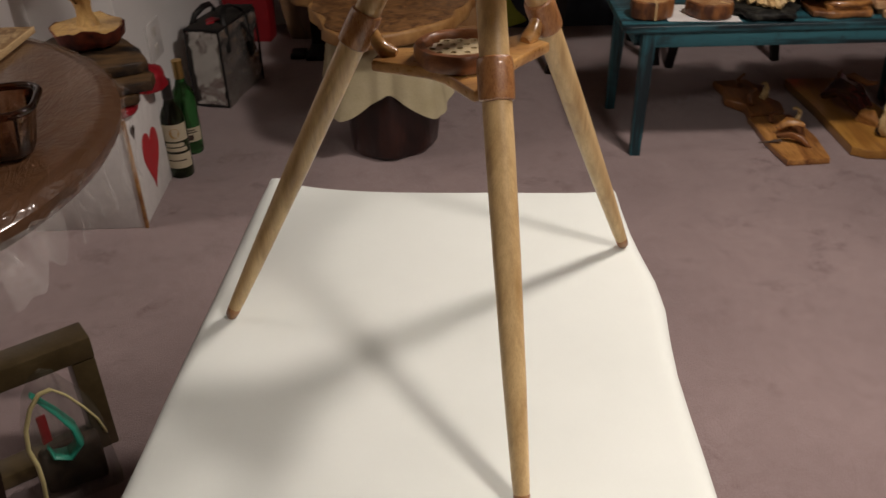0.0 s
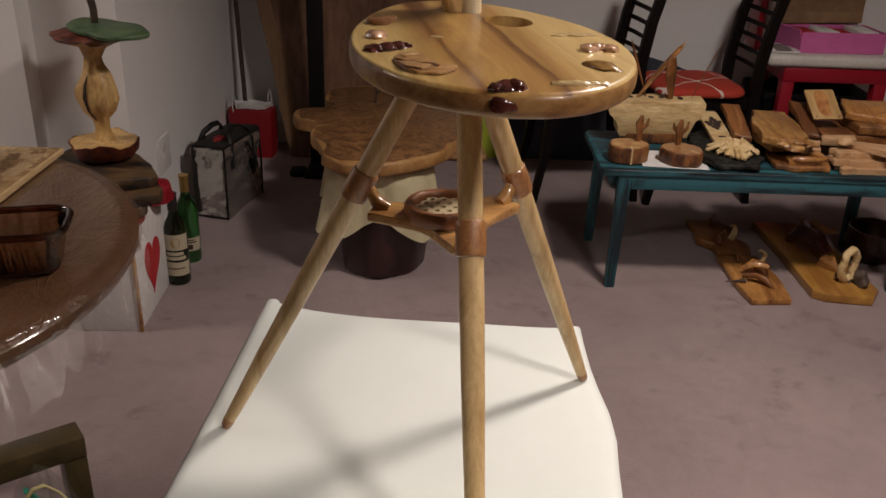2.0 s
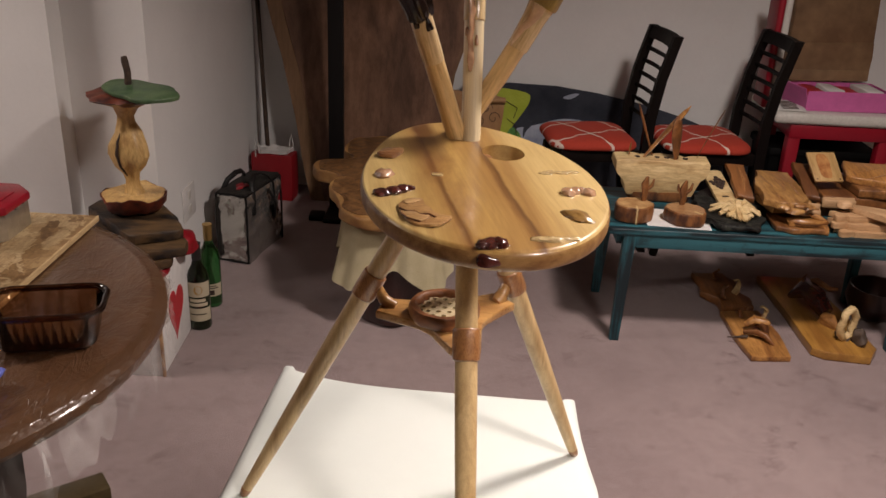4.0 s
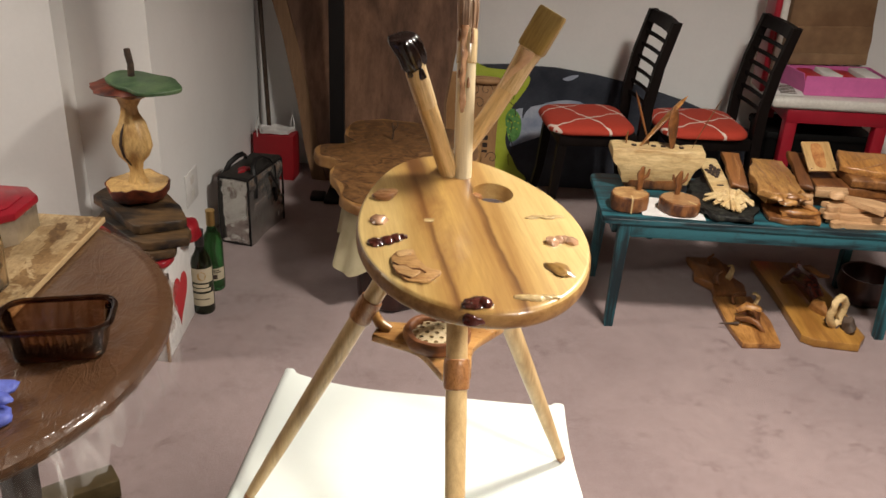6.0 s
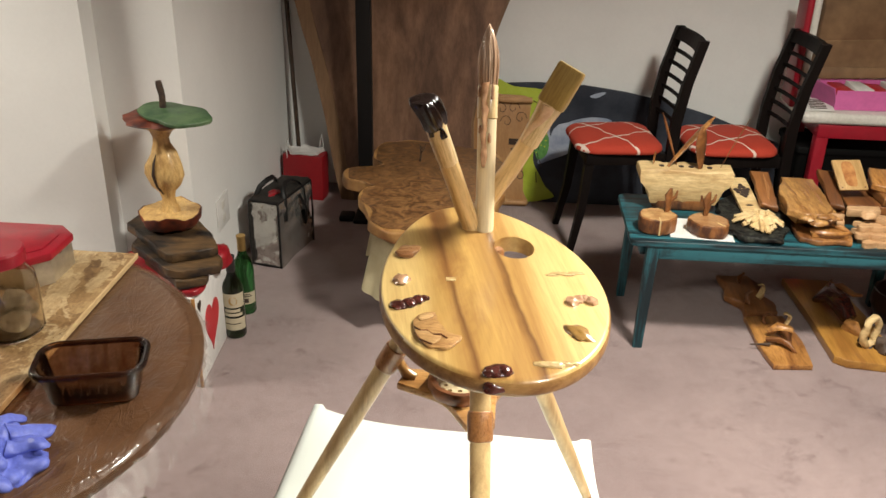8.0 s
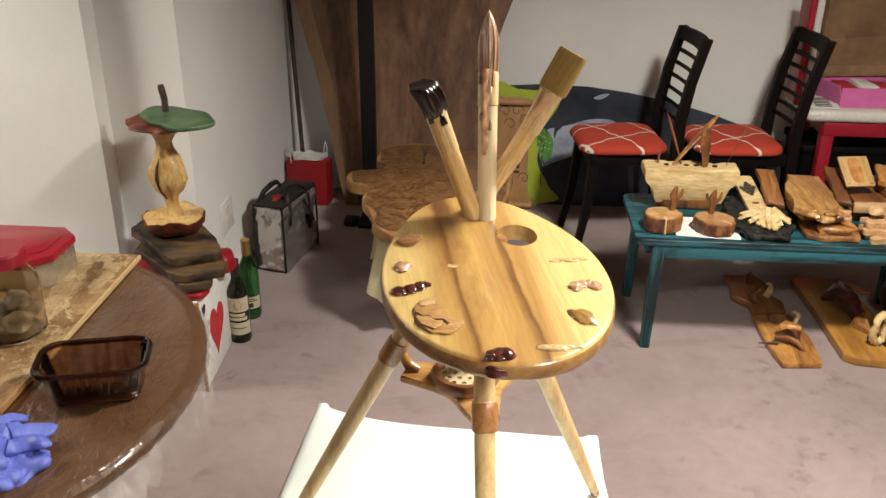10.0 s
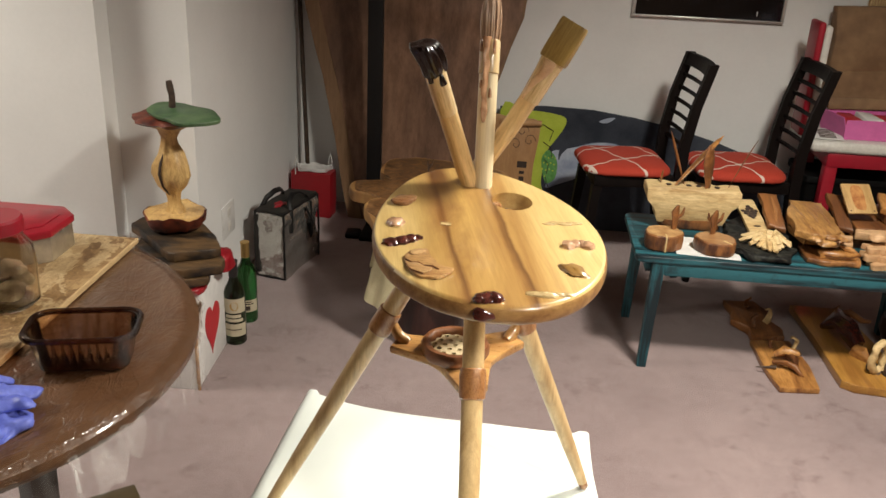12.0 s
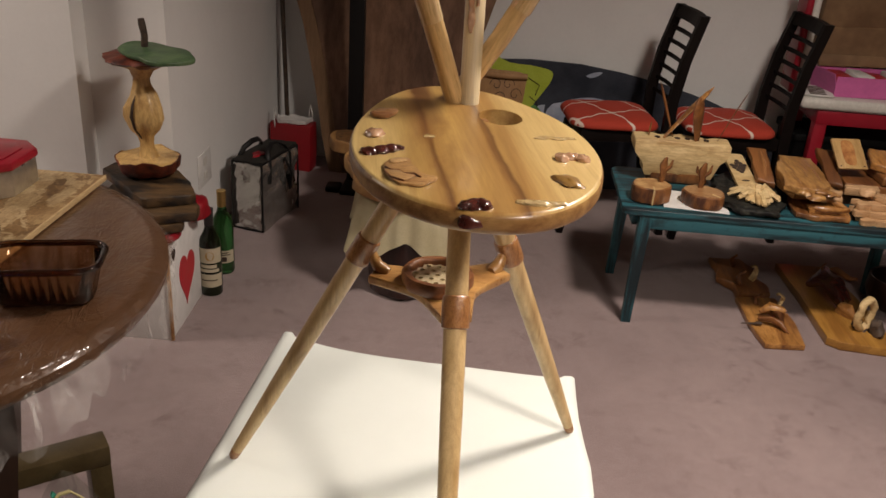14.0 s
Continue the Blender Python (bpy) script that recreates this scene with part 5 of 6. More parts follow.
part("mesh_pocket", warp(box(-HX * 1.0, -HY - 0.008, 0.02, -HX * 0.74, -HY + 0.004, BH - 0.012, 0.003), 0.003, 20), M_MESH, sb, "black mesh side pocket")
for sx in (-1, 1):
    for sy in (-1, 1):
        part("trim", tube([(sx * HX, sy * HY, 0.004), (sx * HX * 1.01, sy * HY * 1.01, 0.16), (sx * HX * 0.98, sy * HY * 0.98, BH)], 0.0045, 10), M_BLACK, sb, "black fabric binding")
    part("trim", tube([(sx * HX * 0.98, -HY * 0.98, BH), (sx * HX, 0, BH + 0.003), (sx * HX * 0.98, HY * 0.98, BH)], 0.0045, 10), M_BLACK, sb, "black fabric binding")
for sy in (-1, 1):
    part("trim", tube([(-HX, sy * HY * 0.98, BH), (0, sy * HY, BH + 0.004), (HX, sy * HY * 0.98, BH)], 0.0045, 10), M_BLACK, sb, "black fabric binding")
    part("trim", tube([(-HX, sy * HY * 0.98, 0.006), (0, sy * HY, 0.005), (HX, sy * HY * 0.98, 0.006)], 0.004, 10), M_BLACK, sb, "black fabric binding")
for sx in (-1, 1):
    part("handle", tube([(sx * (HX + 0.003), -0.10, BH - 0.09), (sx * (HX + 0.002), -0.095, BH - 0.01), (sx * 0.052, -0.075, BH + 0.035), (sx * 0.040, -0.03, BH + 0.052), (sx * 0.040, 0.02, BH + 0.046), (sx * 0.052, 0.06, BH + 0.024), (sx * (HX + 0.002), 0.075, BH - 0.01), (sx * (HX + 0.003), 0.078, BH - 0.09)], 0.011, 10, flat=0.35), M_BLACK, sb, "black webbing handle")
part("side_strap", tube([(HX + 0.004, 0.03, BH - 0.02), (HX + 0.03, 0.04, BH - 0.08), (HX + 0.02, 0.05, BH - 0.15), (HX + 0.003, 0.06, BH - 0.10)], 0.013, 10, flat=0.35), M_BLACK, sb, "black webbing strap")
part("zip_top", warp(box(-HX * 0.95, -HY * 0.95, BH - 0.006, HX * 0.95, HY * 0.95, BH + 0.008, 0.003), 0.010, 14), M_MESH, sb, "dark zip top")
part("bag_filling", warp(blob(0.026, 0.030, 0.008, 2, 0.5), 0.006, 30), M_CUSHION, sb, "red fabric poking out of the top", at=pose(0.0, -0.06, BH + 0.006))

gb = thing("gift_bag", "red paper gift bag with white tissue and cord handles", "bag", pose(-0.838, 3.83, 0, 0, 0, -6))
rings = [[(x * k, y * k2, z) for x, y in rounded(0.099, 0.050, 0.004, 2)] for z, k, k2 in ((0, 0.97, 0.95), (0.08, 1.0, 1.0), (0.19, 1.0, 1.0), (0.222, 1.0, 0.9))]
part("body", loft(rings), M_BAGRED, gb)
bm = lathe([(0.0, 0.215), (0.05, 0.218), (0.085, 0.226), (0.088, 0.242), (0.07, 0.236), (0.03, 0.246), (0, 0.240)], 24, lambda a, z: 1 + 0.12 * math.sin(5 * a))
part("tissue", warp(moved(bm, Matrix.Diagonal((1, 0.5, 1, 1))), 0.012, 30), M_WHITE, gb, "crumpled white tissue paper")
for sy in (-0.05, 0.05):
    part("handle", tube([(-0.075, sy * 0.9, 0.205), (-0.078, sy * 0.9, 0.26), (-0.070, sy * 0.9, 0.305), (-0.062, sy * 0.9, 0.27), (-0.058, sy * 0.9, 0.225)] if sy < 0 else [(0.075, sy * 0.9, 0.205), (0.078, sy * 0.9, 0.26), (0.070, sy * 0.9, 0.30), (0.062, sy * 0.9, 0.265), (0.058, sy * 0.9, 0.225)], 0.003, 8), M_WHITE, gb, "white cord handle")

rod = part("broom_stick", tube([(-0.885, 3.93, 0.0), (-0.938, 4.0, 1.12)], 0.0105, 14), M_STEM)
tagged(rod, "dark wooden stick leaning in the room corner", "stick")

# ---- walnut slab, stand and burl table ----
edge_l = [(-0.66, 0.0), (-0.70, 0.18), (-0.735, 0.40), (-0.80, 0.68), (-0.865, 0.92), (-0.895, 1.04), (-0.86, 1.10), (-0.80, 1.16), (-0.78, 1.30)]
edge_r = [(0.02, 1.30), (0.06, 1.18), (0.13, 1.09), (0.12, 0.99), (0.07, 0.85), (0.0, 0.62), (-0.03, 0.40), (-0.02, 0.18), (0.0, 0.0)]
ws = thing("walnut_slab", "tall live-edge walnut slab leaning against the wall", "wood slab", pose(0, 3.82, 0, -6, 0, 0))
inner = [(x + 0.065, z) for x, z in edge_l] + [(x - 0.008, z) for x, z in edge_r]
bm = plate(rough_edge(inner, 0.004, 1, 3), -0.026, 0.026, 0.003)
part("heartwood", moved(bm, pose(0, 0, 0, 90, 0, 0)), M_SLAB, ws, "dark walnut heartwood")
left = edge_l + [(x + 0.067, z) for x, z in reversed(edge_l)]
right = edge_r + [(x - 0.010, z) for x, z in reversed(edge_r)]
for e, seed in ((left, 5), (right, 8)):
    part("sapwood_edge", warp(moved(plate(rough_edge(e, 0.003, seed, 2), -0.0275, 0.0275, 0.003), pose(0, 0, 0, 90, 0, 0)), 0.004, 12), M_SAP, ws, "pale live edge")

st = thing("post_stand", "black metal post stand with flat feet", "stand", pose(-0.517, 3.68, 0))
part("post", box(-0.033, -0.02, 0.012, 0.033, 0.02, 1.75, 0.003), M_BLACK, st)
part("foot", box(-0.04, -0.17, 0, 0.04, 0.06, 0.022, 0.006), M_BLACK, st)
part("foot", warp(box(-0.11, -0.15, 0, -0.042, -0.07, 0.028, 0.01, 3), 0.004, 20), M_BLACK, st)

bt = thing("burl_table", "live-edge burl slab side table on a dark log", "table", pose(0, 0, 0))
BZ = 0.43
top_pts = [(-0.49, 3.00), (-0.50, 3.09), (-0.42, 3.13), (-0.37, 3.17), (-0.42, 3.24), (-0.42, 3.36), (-0.36, 3.45), (-0.20, 3.47), (-0.05, 3.42), (0.08, 3.36), (0.14, 3.20), (0.13, 3.02), (0.12, 2.88), (0.09, 2.76), (0.02, 2.62),
           (-0.10, 2.52), (-0.20, 2.50), (-0.29, 2.53), (-0.34, 2.60), (-0.355, 2.68), (-0.40, 2.78), (-0.405, 2.87), (-0.37, 2.92), (-0.42, 2.95)]
cx, cy = -0.15, 2.98
part("slab_top", plate(ragged([(cx + (x - cx) * 0.955, cy + (y - cy) * 0.955) for x, y in top_pts], 0.020, 9, 4), BZ - 0.002, BZ + 0.002, 0.001), M_BURL, bt, "dark swirling burl figure")
part("live_edge", warp(plate(ragged(top_pts, 0.010, 4, 4), BZ - 0.045, BZ, 0.012, 3), 0.006, 18), M_BURLEDGE, bt, "tan live edge")
part("log_base", warp(lathe([(0.128, 0), (0.143, 0.02), (0.147, 0.09), (0.140, 0.17), (0.125, 0.25), (0.12, BZ - 0.045)], 48, lambda a, z: 1 + 0.04 * math.sin(3 * a + 1) + 0.03 * math.sin(7 * a)), 0.006, 18), M_LOG, bt, "dark reddish polished log", at=pose(-0.155, 2.70, 0))
part("cleat", tube([(-0.155, 2.70, BZ - 0.05), (-0.10, 3.15, BZ - 0.05)], 0.03, 8), M_LOG, bt)
part("rear_leg", tube([(-0.10, 3.22, 0), (-0.10, 3.20, BZ - 0.05)], [0.05, 0.045], 14), M_LOG, bt)


def hanging_cloth():
    """A square cloth laid over the log: it hangs lowest at its four corners, with a few soft folds."""
    bm = bmesh.new()
    n = 128
    rows = []
    for d, (r, z) in enumerate(((0.04, BZ - 0.047), (0.13, BZ - 0.047), (0.165, BZ - 0.053), (0.178, BZ - 0.09), (0.182, BZ - 0.14), (0.186, BZ - 0.19), (0.19, BZ - 0.235))):
        row = []
        for i in range(n):
            a = 2 * math.pi * i / n
            c = abs(math.sin(2 * a)) ** 1.5
            k = max(d - 1, 0) / 5
            fold = 0.010 * k * math.sin(11 * a + 1.4 * math.sin(3 * a)) + 0.006 * k * math.sin(19 * a + 1)
            rr = r + fold + 0.045 * k * c
            row.append(bm.verts.new((rr * math.cos(a), rr * math.sin(a), z - 0.085 * k * (c - 0.45))))
        rows.append(row)
    for p, q in zip(rows, rows[1:]):
        for i in range(n):
            j = (i + 1) % n
            bm.faces.new((p[i], p[j], q[j], q[i]))
    return bm


cl = part("cream_cloth", hanging_cloth(), M_CREAM, at=pose(-0.165, 2.725, 0, 0, 0, 3), smooth=60)
tagged(cl, "creased cream cloth hanging between slab and log", "cloth")
tw = thing("twig", "small forked twig standing on the burl slab", "twig", pose(-0.22, 3.20, BZ + 0.003))
part("stem", tube([(0, 0, 0), (0.004, 0, 0.03), (0.0, 0, 0.07)], [0.004, 0.003, 0.002], 8), M_STEM, tw)
part("fork", tube([(0.003, 0, 0.035), (0.018, 0, 0.055), (0.022, 0, 0.075)], [0.003, 0.002, 0.0015], 8), M_STEM, tw)

# ---- canvas, scroll and chairs ----
cv = thing("painted_canvas", "large navy canvas painted lime and pale blue, leaning on wall", "painting", pose(0, 3.90, 0, -5, 0, 0))
CO = [(0.04, 0.0), (0.04, 0.57), (0.25, 0.583), (0.48, 0.578), (0.68, 0.553), (0.88, 0.515), (1.08, 0.460), (1.22, 0.410), (1.41, 0.340), (1.42, 0.0)]
part("canvas", moved(plate(CO, -0.012, 0.012, 0.002), pose(0, 0, 0, 90, 0, 0)), M_NAVY, cv)
def paint(name, pts, m, lift, label, seed):
    part(name, moved(plate(ragged(pts, 0.004, seed, 4), 0.0125, 0.0125 + lift), pose(0, 0, 0, 90, 0, 0)), m, cv, label)
paint("lime_field", [(0.045, 0.02), (0.045, 0.555), (0.15, 0.562), (0.330, 0.545), (0.355, 0.50), (0.315, 0.43), (0.275, 0.36), (0.262, 0.25), (0.270, 0.19), (0.305, 0.13), (0.33, 0.08), (0.36, 0.02)], M_LIME, 0.0012, "bright lime green field", 1)
paint("sky_field", [(0.300, 0.365), (0.36, 0.385), (0.42, 0.402), (0.50, 0.425), (0.62, 0.42), (0.64, 0.33), (0.53, 0.285), (0.44, 0.255), (0.36, 0.218), (0.288, 0.192), (0.300, 0.24), (0.330, 0.29)], M_SKY, 0.002, "pale blue and white patch", 2)
paint("leaf_patch", [(0.258, 0.345), (0.285, 0.378), (0.318, 0.350), (0.335, 0.29), (0.325, 0.24), (0.290, 0.215), (0.268, 0.25), (0.257, 0.30)], M_GREEN, 0.003, "green dotted leaf", 3)
paint("gray_dab", [(0.51, 0.530), (0.55, 0.546), (0.585, 0.549), (0.56, 0.530), (0.53, 0.522)], M_SKY, 0.0012, "pale grey dab", 6)
paint("dark_smudge", [(0.335, 0.385), (0.36, 0.41), (0.375, 0.395), (0.350, 0.365), (0.338, 0.330)], M_NAVY, 0.0028, "dark smudge", 8)
for k in range(14):
    gx, gz = 0.272 + 0.0165 * (k % 4) - 0.004 * (k // 4), 0.345 - 0.030 * (k // 4) - 0.006 * (k % 2)
    part("leaf_dot", moved(lathe([(0.0042, 0.0156), (0.0036, 0.0164), (0, 0.0166)], 8), pose(0, 0, 0, 90, 0, 0) @ pose(gx, gz, 0)), M_LIME, cv)
for k in range(5):
    part("vine", moved(tube([(0.245 + 0.012 * k, 0.50 - 0.085 * k, 0.0165), (0.30 - 0.005 * k, 0.47 - 0.08 * k, 0.0165), (0.285 + 0.02 * (k % 2), 0.42 - 0.08 * k, 0.0165)], 0.0018, 6), pose(0, 0, 0, 90, 0, 0)), M_INK, cv, "thin dark painted vine")

sc = thing("scroll_board", "brown wooden scroll sign with burnt lettering", "sign", pose(0, 3.835, 0, -6, 0, 0))
sp = ragged([(-0.05, 0.0), (-0.05, 0.27), (-0.045, 0.53), (0.10, 0.535), (0.225, 0.525), (0.232, 0.44), (0.215, 0.27), (0.22, 0.08), (0.235, 0.0)], 0.004, 3, 4)
part("board", moved(plate(sp, -0.009, 0.009, 0.002), pose(0, 0, 0, 90, 0, 0)), M_SCROLL, sc)
for z in (0.018, 0.515):
    part("scroll_roll", tube([(0.05, -0.016, z), (0.15, -0.018, z), (0.24, -0.016, z)], [0.014, 0.016, 0.014], 14), M_SCROLL, sc, "curled scroll edge")
bm = bmesh.new()
for x0, x1, z0, z1 in ((0.150, 0.176, 0.175, 0.187), (0.152, 0.176, 0.200, 0.222), (0.152, 0.176, 0.235, 0.257), (0.152, 0.176, 0.270, 0.284), (0.140, 0.186, 0.300, 0.330)):
    box(x0, -0.0105, z0, x1, -0.0093, z1, bm=bm)
part("lettering", bm, M_INK, sc, "burnt lettering bars")
for k in range(6):
    x0, z0 = (0.10, 0.155, 0.125, 0.19, 0.20, 0.11)[k], (0.47, 0.475, 0.41, 0.43, 0.15, 0.12)[k]
    sg = 1 if k % 2 else -1
    pts = [(x0 + sg * (0.030 - 0.0022 * j) * math.cos(0.62 * j), -0.010, z0 + (0.034 - 0.0025 * j) * math.sin(0.62 * j)) for j in range(12)]
    part("flourish", tube(pts, 0.0016, 6), M_INK, sc, "burnt curling flourish")


def dining_chair(at):
    c = thing("dining_chair", "black wooden dining chair with red trellis upholstered seat", "chair", at, "dining chairs")
    rings = [[(-0.010 + x * k * (0.93 if x > 0 else 1.0), y * k * (1.0 - 0.35 * max(-x, 0)), z) for x, y in rounded(0.190, 0.19, 0.085, 8)] for z, k in ((0.456, 0.95), (0.459, 0.985), (0.466, 1.0), (0.477, 0.985), (0.487, 0.93), (0.493, 0.80), (0.497, 0.45), (0.498, 0.1))]
    part("seat", loft(rings), M_TRELLIS, c, "orange-red seat with white trellis pattern", smooth=60)
    part("seat_frame", box(-0.160, -0.165, 0.405, 0.170, 0.165, 0.4555, 0.004), M_DARKWOOD, c)
    for sx, sy in ((-0.145, -0.145), (-0.145, 0.145)):
        part("leg", tube([(sx - 0.055, sy * 1.12, 0), (sx - 0.018, sy * 1.05, 0.2), (sx, sy, 0.404)], [0.018, 0.023, 0.027], 4), M_DARKWOOD, c)
    for sy in (-0.150, 0.150):
        rows = []
        for x, z, w in ((0.235, 0.0, 0.015), (0.205, 0.22, 0.018), (0.195, 0.44, 0.022), (0.198, 0.58, 0.021), (0.222, 0.74, 0.020), (0.268, 0.917, 0.018)):
            rows.append([(x - w, sy - 0.013, z), (x + w, sy - 0.013, z), (x + w, sy + 0.013, z), (x - w, sy + 0.013, z)])
        part("back_post", loft(rows), M_DARKWOOD, c)
    rows = []
    for y, bow in ((-0.136, 0.0), (-0.07, 0.012), (0.0, 0.016), (0.07, 0.012), (0.136, 0.0)):
        rows.append([(0.242 + bow, y, 0.868), (0.262 + bow, y, 0.868), (0.279 + bow, y, 0.916), (0.259 + bow, y, 0.916)])
    part("top_rail", loft(rows), M_DARKWOOD, c)
    for k in range(6):
        z = 0.560 + 0.053 * k
        x = 0.203 + 0.050 * ((z - 0.5) / 0.35) ** 1.6
        part("slat", tube([(x, -0.137, z), (x + 0.014, -0.07, z - 0.003), (x + 0.018, 0.0, z - 0.004), (x + 0.014, 0.07, z - 0.003), (x, 0.137, z)], 0.006, 8, flat=1.6), M_DARKWOOD, c)
    return c


ch = dining_chair(pose(0.595, 3.50, 0, 0, 0, 8))
copy_thing(ch, pose(1.075, 3.53, 0, 0, 0, 6))

rc = thing("red_chair", "red framed chair with white padded seat and back", "chair", pose(0, 0, 0))
part("seat_frame", box(1.462, 3.60, 0.475, 1.92, 3.97, 0.537, 0.006), M_RED, rc, "bright red seat rail")
part("seat_pad", warp(box(1.385, 3.585, 0.538, 1.94, 3.965, 0.588, 0.02, 4), 0.003, 8), M_SEATPAD, rc, "white vinyl seat pad")
part("back_frame", box(1.340, 3.66, 0.589, 1.368, 3.80, 1.07, 0.012, 4), M_RED, rc, "bright red back frame")
part("back_pad", box(1.369, 3.665, 0.60, 1.400, 3.80, 1.055, 0.012, 4), M_SEATPAD, rc, "white vinyl back pad")
for x, y in ((1.489, 3.63), (1.489, 3.94), (1.88, 3.63), (1.88, 3.94)):
    part("leg", box(x - 0.026, y - 0.026, 0, x + 0.026, y + 0.026, 0.479, 0.004), M_RED, rc, "bright red leg")

cr = thing("storage_crate", "black plastic storage crate under the red chair", "crate", pose(1.66, 3.83, 0))
part("body", loft([[(x * k, y * k, z) for x, y in rounded(0.235, 0.14, 0.02, 4)] for z, k in ((0.0, 0.92), (0.01, 0.95), (0.36, 1.0), (0.375, 1.0))]), M_DARKCRATE, cr)
part("rim", loft([[(x * k, y * k, z) for x, y in rounded(0.245, 0.15, 0.02, 4)] for z, k in ((0.376, 1.0), (0.40, 1.0), (0.405, 0.98))]), M_DARKCRATE, cr)

pb = thing("pink_box", "open pink card tray with papers on a white seat", "box", pose(1.70, 3.76, 0.590, 0, 0, 3))
part("bottom", box(-0.18, -0.10, 0, 0.18, 0.10, 0.004), M_PINK, pb)
for nm, b in (("front_side", (-0.18, -0.104, 0, 0.18, -0.1005, 0.085)), ("back_side", (-0.18, 0.1005, 0, 0.18, 0.104, 0.085)), ("end_side", (0.1805, -0.10, 0, 0.184, 0.10, 0.085))):
    part(nm, box(*b), M_PINK, pb)
part("end_side", box(-0.002, -0.10, 0, 0.002, 0.10, 0.10), M_PINK, pb, at=pose(-0.184, 0.0, 0, 0, -18, 12))
for k in range(4):
    part("crumpled_paper", warp(box(-0.16 + 0.08 * k, -0.08, 0.03, -0.09 + 0.08 * k, 0.08, 0.075 + 0.01 * (k % 2), 0.004), 0.01, 20, k * 2.0), M_WHITE if k % 2 else M_HEART, pb, "crumpled paper")

np_ = part("newspaper", warp(plate([(1.40, 3.62), (1.52, 3.61), (1.55, 3.80), (1.42, 3.82)], 0, 0.004, 0.001), 0.002, 20), M_WHITE, at=pose(0, 0, 0.592))
tagged(np_, "folded printed newspaper under a pink tray on a chair", "newspaper")
for k in range(6):
    part("print_line", box(1.425 + 0.004 * k, 3.635 + 0.026 * k, 0.0046, 1.495 + 0.004 * k, 3.643 + 0.026 * k, 0.0068), M_STEM, np_)

kb = thing("paper_bag", "creased brown paper bag standing on a chair", "bag", pose(1.675, 3.91, 0.680, -3, -2, 2))
rings = [[(x * k, y * k2, z) for x, y in rounded(0.188, 0.045, 0.006, 3)] for z, k, k2 in ((0.0, 0.96, 0.9), (0.012, 0.97, 1.05), (0.035, 0.985, 0.92), (0.10, 1.0, 1.0), (0.160, 1.0, 1.10), (0.166, 1.0, 0.98), (0.172, 1.0, 1.06), (0.30, 0.99, 0.95), (0.38, 0.98, 0.8), (0.437, 0.98, 0.62), (0.44, 0.97, 0.55))]
part("body", warp(loft(rings), 0.008, 9), M_KRAFT, kb)
part("bottom_flap", warp(warp(box(-0.178, -0.062, -0.004, 0.178, -0.052, 0.048, 0.002), 0.007, 11, 3.0), 0.003, 40), M_KRAFT, kb, "loose folded bottom flap")
wi = thing("woven_basket", "small tan checked woven panel behind a paper bag", "basket", pose(1.690, 3.985, 0.590))
part("panel", box(-0.055, 0.012, 0, 0.055, 0.022, 0.62, 0.003), M_ENDGRAIN, wi)
for k in range(12):
    part("cane", box(-0.0545, 0.0085, 0.505 + 0.0095 * k, 0.0545, 0.0118, 0.5105 + 0.0095 * k, 0.001), M_RAW, wi)
for k in range(9):
    part("cane", box(-0.052 + 0.012 * k, 0.0055, 0.50, -0.045 + 0.012 * k, 0.0083, 0.619, 0.001), M_WHITEWOOD, wi)

pic = thing("wall_picture", "dark framed picture with a thin silver frame", "picture", pose(0.946, BACK, 1.010, 0, -0.1, 0))
part("picture_glass", box(-0.325, -0.018, 0.012, 0.325, -0.006, 0.488), M_SCREEN, pic, "dark glossy picture")
part("frame_bottom", box(-0.338, -0.026, 0.003, 0.338, -0.002, 0.0118, 0.002), M_CHROME, pic, "thin silver frame")
part("frame_top", box(-0.338, -0.026, 0.4875, 0.338, -0.002, 0.50, 0.002), M_CHROME, pic, "thin silver frame")
for sx in (-1, 1):
    part("frame_side", box(sx * 0.3315 - 0.0065, -0.026, 0.0130, sx * 0.3315 + 0.0065, -0.002, 0.487, 0.002), M_CHROME, pic, "thin silver frame")
# Small white box stands in for a highlight on the glossy picture.
part("highlight_mark", box(0.215, -0.0195, 0.03, 0.219, -0.0182, 0.05), M_WHITE, pic, "tiny pale box drawn in as a highlight")

# ---- teal table and what stands on it ----
TZ = 0.42
tt = thing("teal_table", "low teal distressed painted wooden coffee table", "table", pose(0, 0, 0))
part("tabletop", plate([(1.10 + x, 2.773 + y) for x, y in rounded(0.548, 0.215, 0.03, 5)], TZ - 0.022, TZ, 0.005, 2), M_TEAL, tt, "worn teal painted top")
part("front_apron", box(0.652, 2.5625, TZ - 0.066, 1.558, 2.584, TZ - 0.0222, 0.002), M_TEAL, tt)
part("back_apron", box(0.66, 2.955, TZ - 0.075, 1.55, 2.973, TZ - 0.0225, 0.002), M_TEAL, tt)
for x in (0.605, 1.578):
    part("side_apron", box(x - 0.009, 2.612, TZ - 0.075, x + 0.009, 2.95, TZ - 0.0225, 0.002), M_TEAL, tt)
for (x, y), (dx, dy) in (((0.622, 2.580), (0.010, 0.003)), ((0.602, 2.962), (0.016, -0.004)), ((1.585, 2.60), (-0.01, 0.002)), ((1.578, 2.985), (-0.012, -0.02))):
    bm = loft([[(x + a * 0.015, y + b * 0.015, 0) for a, b in ((-1, -1), (1, -1), (1, 1), (-1, 1))], [(x + dx + a * 0.020, y + dy + b * 0.020, TZ - 0.0225) for a, b in ((-1, -1), (1, -1), (1, 1), (-1, 1))]])
    part("leg", bm, M_TEALLEG, tt, "tapered teal leg")

